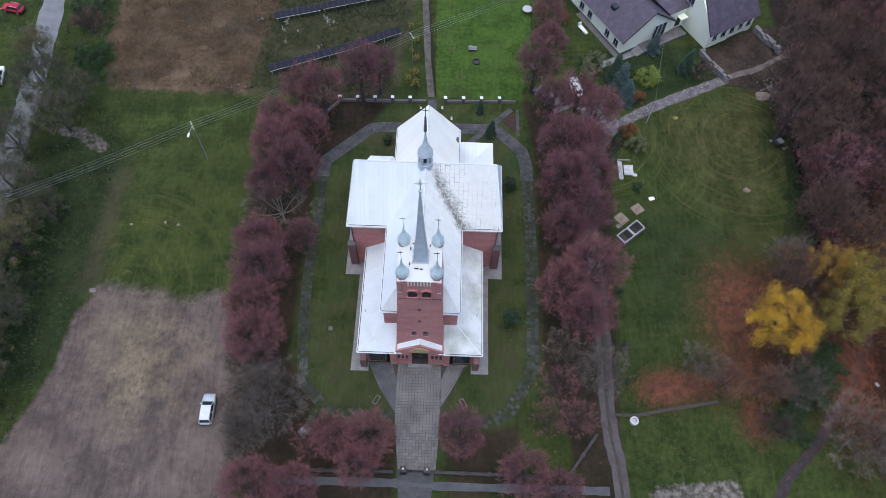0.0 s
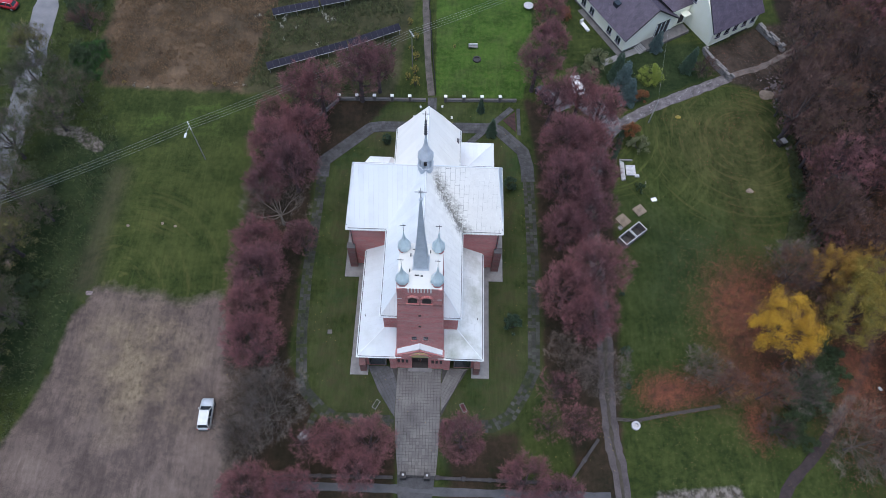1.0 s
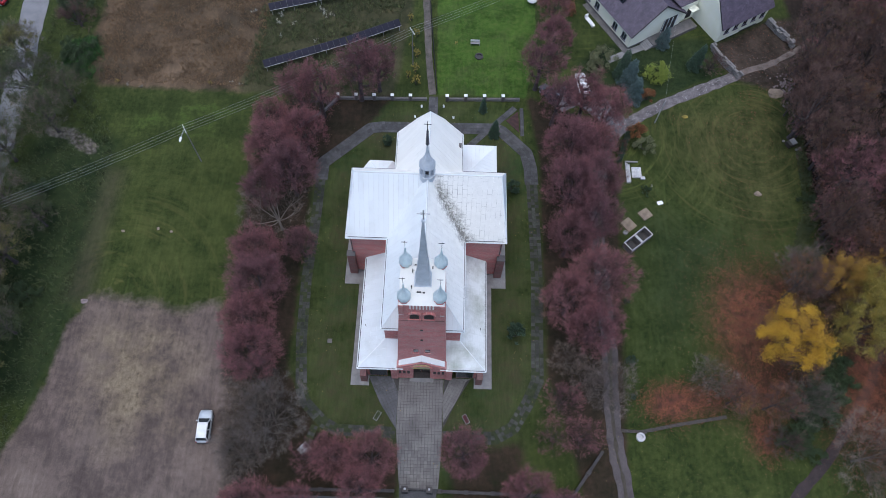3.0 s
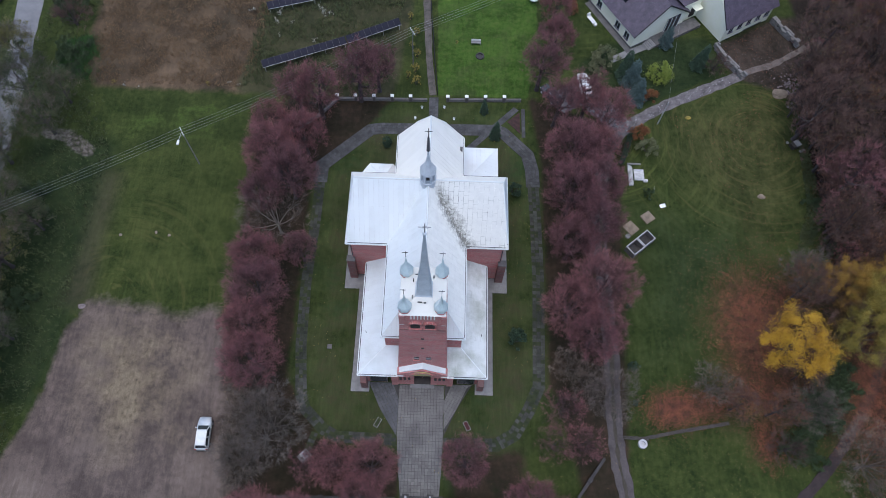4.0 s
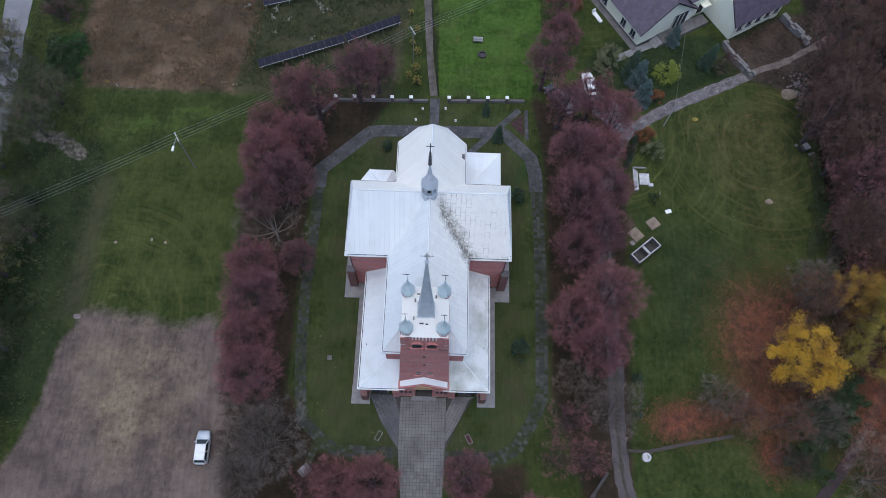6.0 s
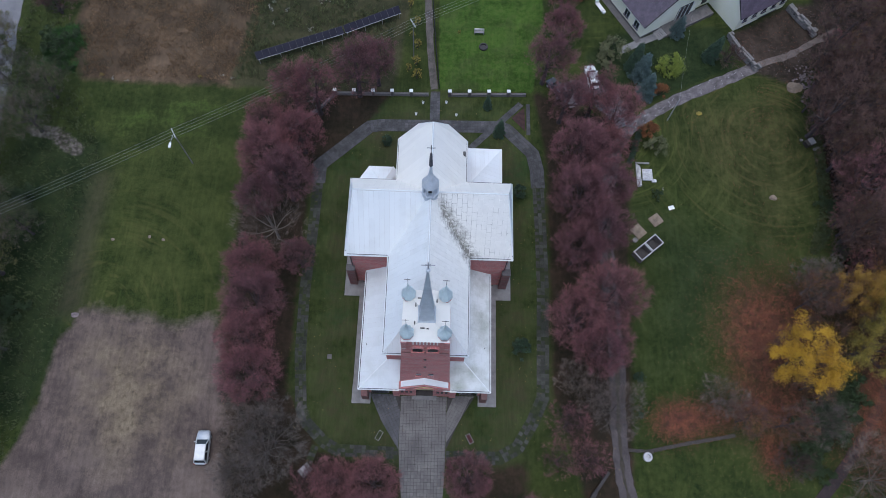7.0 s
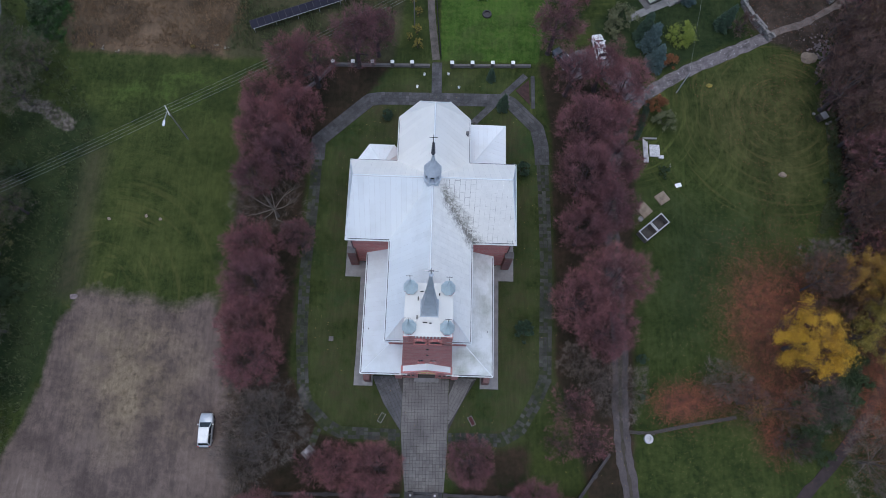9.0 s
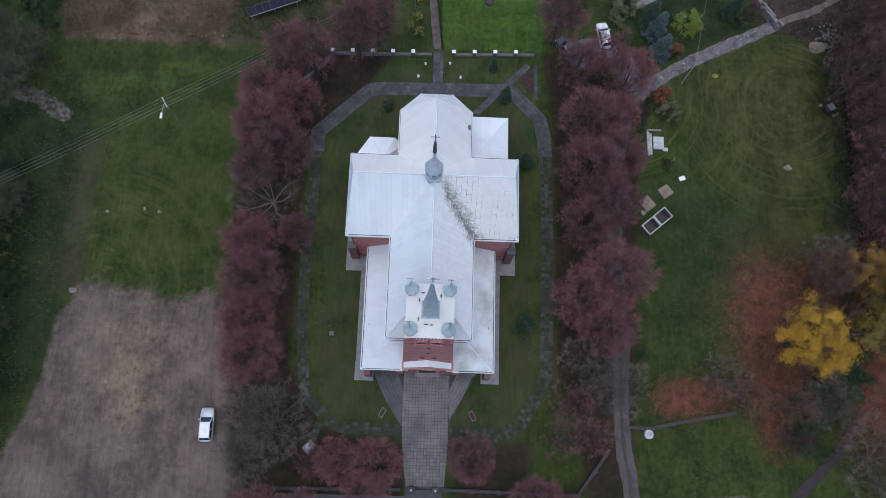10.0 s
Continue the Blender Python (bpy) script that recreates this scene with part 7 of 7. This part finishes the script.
part("block", boxes((32.7, 33.4, 63.6, 64.1, 0.0, 0.3), bevel=0.03), M_BOARD, stack)
bm = bmesh.new()
box(bm, -0.45, 0.45, -0.3, 0.3, 0.02, 0.05, turn=pose(35.3, 59.6, 0, 0, 3, 20))
tagged(part("paper_sheet", bm, M_WHITE), "white sheet lying on the grass", "sheet")


def boulder(name, label, x, y, rx, ry, h, mat, seed):
    bm = bmesh.new()
    bmesh.ops.create_icosphere(bm, subdivisions=3, radius=1.0)
    for v in bm.verts:
        v.co *= 1 + 0.35 * noise.noise(v.co * 1.3 + Vector((seed, 0, 0)))
        v.co = Vector((v.co.x * rx, v.co.y * ry, v.co.z * h * 0.8 + h * 0.2))
    o = part(name, bm, mat)
    o.matrix_basis = Matrix.Translation((x, y, 0))
    tagged(o, label, "mound" if "mound" in name else "stone")


boulder("sand_mound", "pale sand mound at the wood edge", 57.0, 81.4, 1.3, 0.9, 0.5, M_SAND, 1)
boulder("field_stone", "pale stone lying in the grass", 50.7, 61.8, 0.55, 0.4, 0.3, M_SAND, 2)
bm = bmesh.new()
lathe(bm, [(0.58, 0), (0.58, 0.4), (0.34, 0.4), (0.34, 0.05)], 16, (28.8, 24.2, 0))
tagged(part("concrete_ring", bm, M_RIM), "pale concrete well ring beside a ruined wall", "well ring")
boulder("hay_clump", "yellowed clump lying on the grass", 41.2, 76.0, 0.45, 0.35, 0.2, M_LEAF_OLIVE_YELLOW, 4)
rng_r = random.Random(19)
M_DEBRIS = plain("broken_stone", (0.10, 0.08, 0.082), (0.25, 0.205, 0.205), 2.0, 0.9, per="object", spread=0.4)
rub = thing("rubble_heap", "scattered heap of grey rubble stones", "rubble")
for i in range(150):
    bm = bmesh.new()
    bmesh.ops.create_icosphere(bm, subdivisions=1, radius=rng_r.uniform(0.10, 0.26))
    for v in bm.verts:
        v.co *= rng_r.uniform(0.75, 1.2)
        v.co.z *= 0.5
    o = part("stone", bm, M_DEBRIS, rub)
    o.matrix_basis = Matrix.Translation((59.6 + rng_r.gauss(0, 1.0), 82.4 + rng_r.gauss(0, 1.8), 0.04))
b = thing("lidded_crate", "pale crate with a dark open side at the wood edge", "crate", at=pose(57.5, 71.2, 0, 0, 0, 25))
part("crate_body", boxes((-0.7, 0.7, -0.5, 0.5, 0, 0.8), bevel=0.03), M_DARK, b)
part("crate_lid", boxes((-0.2, 0.75, -0.55, 0.55, 0.8, 0.9), bevel=0.03), M_CONCRETE, b)
for i, (dx, dy) in enumerate(((0.9, -0.9), (1.4, -0.6), (-0.9, 0.7))):
    boulder("field_stone", "small pale stone beside a crate", 57.5 + dx, 71.2 + dy, 0.3, 0.22, 0.25, M_STONE, 30 + i)
bench = thing("garden_bench", "white garden bench on the lawn", "bench", at=pose(6.8, 89.6, 0, 0, 0, 0))
part("seat", boxes((-0.8, 0.8, -0.25, 0.25, 0.42, 0.48), bevel=0.01), M_CONCRETE, bench)
part("backrest", boxes((-0.8, 0.8, 0.25, 0.31, 0.5, 0.9), bevel=0.01), M_WHITE, bench)
for x in (-0.7, 0.7):
    part("leg", boxes((x - 0.04, x + 0.04, -0.2, 0.25, 0, 0.42)), M_CONCRETE, bench)
bm = bmesh.new()
lathe(bm, [(0.75, 0), (0.7, 0.22), (0.5, 0.22), (0.45, 0.03)], 16, (7.5, 87.0, 0))
tagged(part("fire_pit", bm, M_IRON), "round sooty fire pit in the lawn", "fire pit")
tr = thing("round_table", "round pale garden table beside shrubs", "table", at=pose(16.8, 99.8, 0))
bm = bmesh.new()
lathe(bm, [(0.85, 0.70), (0.9, 0.74), (0.85, 0.78)], 20)
part("tabletop", bm, M_RIM, tr)
bm = bmesh.new()
lathe(bm, [(0.3, 0), (0.08, 0.1), (0.08, 0.7)], 10)
part("foot", bm, M_IRON, tr)
gf = thing("garden_lounger", "white slatted garden lounger on the lawn", "garden furniture", at=pose(26.8, 95.8, 0, 0, 0, 120))
part("frame", boxes((-0.9, 0.9, -0.35, 0.35, 0.25, 0.32), bevel=0.02), M_WHITE, gf)
part("backrest", boxes((0.9, 1.1, -0.35, 0.35, 0.3, 0.9), bevel=0.02), M_WHITE, gf)
for x in (-0.8, 0.8):
    part("leg", boxes((x - 0.04, x + 0.04, -0.3, 0.3, 0, 0.25)), M_WHITE, gf)
part("cushion", boxes((-1.4, -1.0, -0.3, 0.3, 0.0, 0.4), bevel=0.06), M_WHITE, gf)


def grave_frame(x, y, turn, label, mat):
    g = thing("planter", label, "stone frame", at=pose(x, y, 0, 0, 0, turn))
    for r in ((-0.3, 0.3, -0.62, -0.56, 0, 0.25), (-0.3, 0.3, 0.56, 0.62, 0, 0.25), (-0.3, -0.24, -0.56, 0.56, 0, 0.25), (0.24, 0.3, -0.56, 0.56, 0, 0.25)):
        part("edging", boxes(r, bevel=0.01), M_CONCRETE, g)
    part("filling", boxes((-0.24, 0.24, -0.56, 0.56, 0, 0.2)), mat, g)


grave_frame(-5.6, 25.9, -28, "small stone-edged bed with dark earth", M_MOSS)
grave_frame(6.0, 25.8, 28, "small stone-edged bed with dark red flowers", plain("dark_red_flowers", (0.025, 0.01, 0.012), (0.10, 0.025, 0.028), 6, 0.9))
sign = thing("info_stone", "slanted pale stone monument on a plinth beside the walk", "monument", at=pose(-14.6, 21.4, 0, 0, 0, -45))
part("plinth", boxes((-0.6, 0.6, -0.75, 0.75, 0, 0.3), bevel=0.04), M_CONCRETE, sign)
part("stele", boxes((-0.42, 0.42, -0.3, 0.3, 0.3, 1.1), bevel=0.08), M_RIM, sign)
for x, y in ((-1.8, 76.0), (1.8, 76.2), (-2.8, 73.9), (3.4, 74.0)):
    t = thing("flower_urn", "white stone flower urn with a spreading plant", "urn", "urns by the back gate", at=pose(x, y, 0) @ Matrix.Scale(0.75, 4))
    bm = bmesh.new()
    lathe(bm, [(0.2, 0), (0.22, 0.08), (0.1, 0.16), (0.12, 0.3), (0.22, 0.45), (0.26, 0.5), (0.2, 0.5)], 14)
    part("urn_body", bm, M_WHITE, t)
    vs, fs = leaf_cloud(int(50 + x), 40, 0.26, 0.4, 0.75, 0.12, 0.3, 0)
    raw_mesh("flowers", vs, fs, M_LEAF_GREEN, t)
ring = thing("manhole", "square stone frame set in the grass", "stone frame", at=pose(-12.8, 35.9, 0))
part("frame", boxes((-0.3, 0.3, -0.3, 0.3, -0.05, 0.12), bevel=0.02), M_CONCRETE_DARK, ring)
part("lid", boxes((-0.22, 0.22, -0.22, 0.22, 0.12, 0.15)), M_CONCRETE_DARK, ring)
sg = thing("garden_sign", "small white board on a stake in the leaves", "sign", at=pose(62.6, 30.2, 0, 0, 0, -60))
part("stake", boxes((-0.04, 0.04, -0.04, 0.04, 0, 0.9)), M_WOOD, sg)
part("board", boxes((-0.3, 0.3, -0.06, -0.03, 0.5, 1.0), bevel=0.01), M_WHITE, sg)
boulder("field_stone", "pale broken slab at the lawn edge", -47.5, 40.5, 0.5, 0.36, 0.06, M_DEBRIS, 6)
boulder("field_stone", "small pale stone in the meadow", -44.6, 51.6, 0.24, 0.22, 0.12, M_SAND, 7)
boulder("field_stone", "small pale stone in the meadow", -39.6, 52.2, 0.2, 0.24, 0.12, M_SAND, 8)
boulder("field_stone", "small pale stone in the meadow", -37.6, 51.8, 0.24, 0.2, 0.12, M_SAND, 9)


hedge = thing("clipped_hedge", "narrow dark green clipped hedge beside the drive", "hedge")
vs, fs = [], []
g_h = np.random.default_rng(44)
for _ in range(5200):
    f, z = g_h.random(), 1.5 * g_h.random() ** 0.6
    p = Vector((29.4 + 2.0 * f + g_h.uniform(-0.4, 0.4), 66.4 + 5.6 * f, z))
    a = Vector(g_h.normal(size=3)).normalized() * 0.14
    c = a.cross(Vector(g_h.normal(size=3))).normalized() * 0.05
    k = len(vs)
    vs += [tuple(p), tuple(p + a * 0.5 + c), tuple(p + a), tuple(p + a * 0.5 - c)]
    fs.append((k, k + 1, k + 2, k + 3))
raw_mesh("foliage", vs, fs, M_NEEDLE, hedge)
bm = bmesh.new()
for i in range(9):
    rod(bm, (29.5 + 0.23 * i, 66.6 + 0.65 * i, -0.05), (29.5 + 0.23 * i, 66.6 + 0.65 * i, 1.2), 0.03, 0.015, sides=5)
part("stems", bm, M_BARK, hedge)


# ---- ground cover that nobody could count ----
def scatter(name, label, seed, count, area, mat, make, dens=None, category="leaves"):
    g = np.random.default_rng(seed)
    xs, ys = [p[0] for p in area], [p[1] for p in area]
    vs, fs = [], []
    made = tries = 0
    while made < count and tries < count * 6:
        tries += 1
        x, y = g.uniform(min(xs), max(xs)), g.uniform(min(ys), max(ys))
        if not in_poly(x, y, area):
            continue
        if dens and noise.noise((x * dens, y * dens, seed)) < g.uniform(-0.5, 0.25):
            continue
        make(g, x, y, vs, fs)
        made += 1
    tagged(raw_mesh(name, vs, fs, mat), label, category, kind="stuff")


def flat_leaf(size):
    def make(g, x, y, vs, fs):
        a = g.uniform(0, 6.28)
        L = size * g.uniform(0.6, 1.4)
        k = len(vs)
        for q, r in ((0, 1), (1.4, 0.6), (3.14, 1), (4.9, 0.6)):
            vs.append((x + L * r * math.cos(a + q), y + L * r * math.sin(a + q), 0.03 + g.uniform(0, 0.06)))
        fs.append((k, k + 1, k + 2, k + 3))
    return make


def tuft(height, width):
    def make(g, x, y, vs, fs):
        for _ in range(5):
            a = g.uniform(0, 6.28)
            h = height * g.uniform(0.5, 1.3)
            lean = g.uniform(0.2, 1.0) * h
            px, py = x + g.normal() * 0.12, y + g.normal() * 0.12
            k = len(vs)
            vs += [(px - width * math.sin(a), py + width * math.cos(a), -0.05), (px + width * math.sin(a), py - width * math.cos(a), -0.05), (px + lean * math.cos(a), py + lean * math.sin(a), h)]
            fs.append((k, k + 1, k + 2))
    return make


def leaf_fall(name, label, seed, spots, mat, size):
    """Leaves strewn round the foot of trees, thinning outwards: spots of (x, y, spread, count)."""
    g = np.random.default_rng(seed)
    vs, fs = [], []
    make = flat_leaf(size)
    for cx, cy, sx, sy, count in spots:
        for _ in range(count):
            make(g, cx + g.normal() * sx, cy + g.normal() * sy, vs, fs)
    tagged(raw_mesh(name, vs, fs, mat), label, "leaves", kind="stuff")


leaf_fall("fallen_leaves", "carpet of rust-brown fallen leaves", 51, [(46.0, 40.5, 3.2, 4.6, 19000), (33.2, 28.6, 2.0, 1.4, 4200), (37.4, 29.6, 2.6, 1.3, 3000), (60.5, 33, 2.2, 4.0, 4000), (45.3, 24.8, 1.2, 1.8, 2200), (46, 31, 3.2, 2.0, 4000), (59, 27, 3.0, 5.0, 7000), (63, 36, 3.0, 6.0, 4500), (51, 44, 4, 4, 4500)], M_FALLEN, 0.072)
leaf_fall("fallen_leaves", "yellow leaves fallen under the maple", 50, [(44.5, 39.5, 3.6, 5.5, 2800), (40, 22, 6.0, 3.5, 450), (40, 42, 5.0, 7.0, 500), (59, 30, 4.0, 5.0, 1500), (44.3, 28.6, 1.4, 0.7, 350)], M_FALLEN_YELLOW, 0.045)
scatter("fallen_leaves", "scattered yellow fallen leaves on grass", 52, 600, [(40, 60), (34, 45), (30, 30), (28, 17), (48, 17), (62, 40), (58, 60)], M_FALLEN_YELLOW, flat_leaf(0.042), 0.12)
scatter("fallen_leaves", "brown leaves strewn over the paddock grass", 62, 2600, [(38, 76), (57, 84), (61, 70), (58, 52), (48, 50), (46, 62)], M_FALLEN, flat_leaf(0.05), 0.1)
scatter("fallen_leaves", "brown leaves and twigs on the bare yard", 63, 900, YARD, M_FALLEN, flat_leaf(0.06), 0.2)
scatter("loose_stones", "small pale stones on the bare yard", 64, 260, YARD + [(62, 88)], M_DEBRIS, flat_leaf(0.09), 0.2, "stones")
scatter("stone_chips", "pale stone chips strewn along the drive", 67, 130, [(29.2, 71.6), (36.8, 76.6), (44.2, 80.4), (51.2, 84.4), (50.8, 86.0), (43.6, 82.4), (36.4, 78.6), (28.6, 73.4)], M_RIM, flat_leaf(0.09), 0.3, "stones")
scatter("fallen_leaves", "leaves fallen on the wood floor", 53, 5000, [(60, 20), (62, 50), (58, 66), (64, 90), (90, 90), (90, 20)], M_FALLEN, flat_leaf(0.09), 0.1)
scatter("fallen_leaves", "thin scatter of pale leaves on the churchyard grass", 54, 700, [(-26, 20), (-26, 70), (-5, 76), (26, 74), (27, 18)], M_FALLEN_YELLOW, flat_leaf(0.05), 0.15)
scatter("dry_grass", "tall dry straw-coloured grass of the fallow field", 55, 9000, FIELD[:4] + [(-29.5, 81), (-28, 112), (-58, 112)], M_STRAW, tuft(0.34, 0.035), 0.25, "grass")
scatter("weeds", "rank weeds and dry stalks under the solar panels", 56, 4500, [(-31, 79), (-8, 79), (-5, 105), (-30, 108)], M_WEED, tuft(0.45, 0.05), 0.3, "weeds")
scatter("weeds", "bright green nettles at the field corner", 59, 1500, [(-61.5, 79), (-56, 79.4), (-55.2, 84), (-57.5, 88), (-61, 87)], plain("nettles", (0.03, 0.085, 0.018), (0.07, 0.17, 0.035), 0.4, 0.9, fine=3, relief=0, spread=0.5), tuft(0.5, 0.07), 0.2, "weeds")
scatter("weeds", "fresh green weeds along the wood edge", 65, 1100, [(56, 53), (59.6, 58), (59.8, 73), (58.4, 73), (57.6, 61), (54.5, 53)], M_WEED, tuft(0.35, 0.05), 0.2, "weeds")
leaf_fall("fallen_leaves", "trail of reddish leaves along the wood edge", 66, [(61.0, 60, 0.8, 7.0, 800), (60.2, 52, 1.0, 3.0, 400)], M_FALLEN, 0.07)
scatter("weeds", "rough green tussocks beside the lane", 57, 3500, [(-66, 60), (-60, 30), (-53, 18), (-50, 36), (-49, 64), (-54, 80), (-58, 100), (-66, 100)], M_WEED, tuft(0.35, 0.05), 0.2, "weeds")
def speck(size, top):
    def make(g, x, y, vs, fs):
        z = top * g.random() ** 1.5
        for _ in range(4):
            p = np.array((x, y, z)) + g.normal(size=3) * 0.3
            a, c = g.normal(size=3), g.normal(size=3)
            a, c = a / np.linalg.norm(a), c / np.linalg.norm(c)
            L = size * g.uniform(0.6, 1.4)
            k = len(vs)
            vs += [tuple(p), tuple(p + a * L * 0.5 + c * L * 0.3), tuple(p + a * L), tuple(p + a * L * 0.5 - c * L * 0.3)]
            fs.append((k, k + 1, k + 2, k + 3))
    return make


THICKET = [(61, 52), (61, 84), (66, 96), (70, 128), (104, 128), (104, 14), (66, 14), (64, 44)]
scatter("undergrowth", "brown leaves on saplings in the wood", 60, 6500, THICKET, plain("brown_leaves", (0.07, 0.045, 0.025), (0.17, 0.105, 0.05), 0.5, 0.9, fine=3, relief=0, spread=0.5), speck(0.2, 3.0), 0.1, "undergrowth")
scatter("undergrowth", "ochre leaves clinging to saplings in the wood", 61, 2200, THICKET, M_LEAF_RUST, speck(0.2, 5.0), 0.07, "undergrowth")

# ---- pieces of roofs and paths ----
def loose_pieces(name, pieces, material, parent, most=300):
    """The first pieces as parts of their own, the rest joined."""
    for v, f in pieces[:most]:
        raw_mesh(name, v, f, material, parent)
    if len(pieces) > most:
        o = joined(name + "s", pieces[most:], material, parent)
        o["kind"] = "stuff"


rng_s = random.Random(5)
grimy = raw_mesh("sheet_bed", [tuple(Vector(p) + Vector((0, -0.002, 0.006))) for p in TRIGHT], [(0, 1, 2, 3)], M_SEAM_DARK, transept_roof)
loose_pieces("roof_sheet", sheets([tuple(Vector(p) + Vector((0, -0.004, 0.008))) for p in TRIGHT], 0.62, 1.15, 0.036, 0.012, rng_s), M_VALLEY_DIRTY, transept_roof, 200)
for f in ([(A, AF, AZ0), (A, 46.8, AZ0), (4.75, 46.8, AZ1), (4.75, 34.4, AZ1)], [(A, AF, AZ0), (4.75, 34.4, AZ1), (2.4, 34.4, AZ1), (2.4, AF, AZ0)]):
    loose_pieces("roof_sheet", sheets(f, 0.95, 0.75, 0.012, 0.014, rng_s), M_ROOF_DIRTY, aisle_right, 150)
path_slabs = cut_paving(PATH, 0.42, rng_p, 0.030)
path_slabs.sort(key=lambda p: abs(p[0][0][1] - 26))
loose_pieces("paving_slab", path_slabs, M_SLAB, main_path, 300)
for o, mat, lean, outlines in ((flare_left, M_FLARE, 28, ([(-7.1, 31.2), (-5.4, 27.7), (-3.1, 24.3), (-3.02, 29.0)], [(-7.1, 31.2), (-3.02, 29.0), (-3.9, 31.2)])),
                               (flare_right, M_SLAB, -28, ([(2.97, 29.0), (2.98, 24.4), (4.6, 27.9), (6.6, 31.2)], [(2.97, 29.0), (6.6, 31.2), (3.9, 31.2)]))):
    loose_pieces("paving_slab", [p for q in outlines for p in cut_paving(q, 0.42, rng_p, 0.028, axis=radians(lean))], mat, o, 60)
for o, outline, axis in walks:
    joined("paving_slabs", paving(outline, 0.5, rng_p, 0.02, axis=axis), M_WALK, o)["kind"] = "stuff"


def ribbon_slabs(left, right, size, rng, keep):
    """Slabs in rows across a curving walk, some of them lost under the grass: (vertices, faces) of each."""
    out = []
    for l0, l1, r0, r1 in zip(left, left[1:], right, right[1:]):
        n = max(1, round(math.dist(l0, r0) / size))
        for i in range(n):
            if rng.random() > keep:
                continue
            f0, f1 = (i + 0.02) / n, (i + 0.98) / n
            z = 0.05 + rng.uniform(-0.01, 0.01)
            at = lambda p, q, f: (p[0] + (q[0] - p[0]) * f, p[1] + (q[1] - p[1]) * f)
            q = [at(l0, r0, f0), at(l0, r0, f1), at(l1, r1, f1), at(l1, r1, f0)]
            mx, my = sum(p[0] for p in q) / 4, sum(p[1] for p in q) / 4
            q = [(mx + (x - mx) * 0.96, my + (y - my) * 0.96) for x, y in q]
            out.append(([(x, y, z) for x, y in q] + [(x, y, 0.0) for x, y in q], [(0, 1, 2, 3), (1, 0, 4, 5), (2, 1, 5, 6), (3, 2, 6, 7), (0, 3, 7, 4)]))
    return out


for o, l, r, keep, slab_mat in ring_walks:
    joined("paving_slabs", ribbon_slabs(l, r, 0.5, rng_p, keep), slab_mat, o)["kind"] = "stuff"
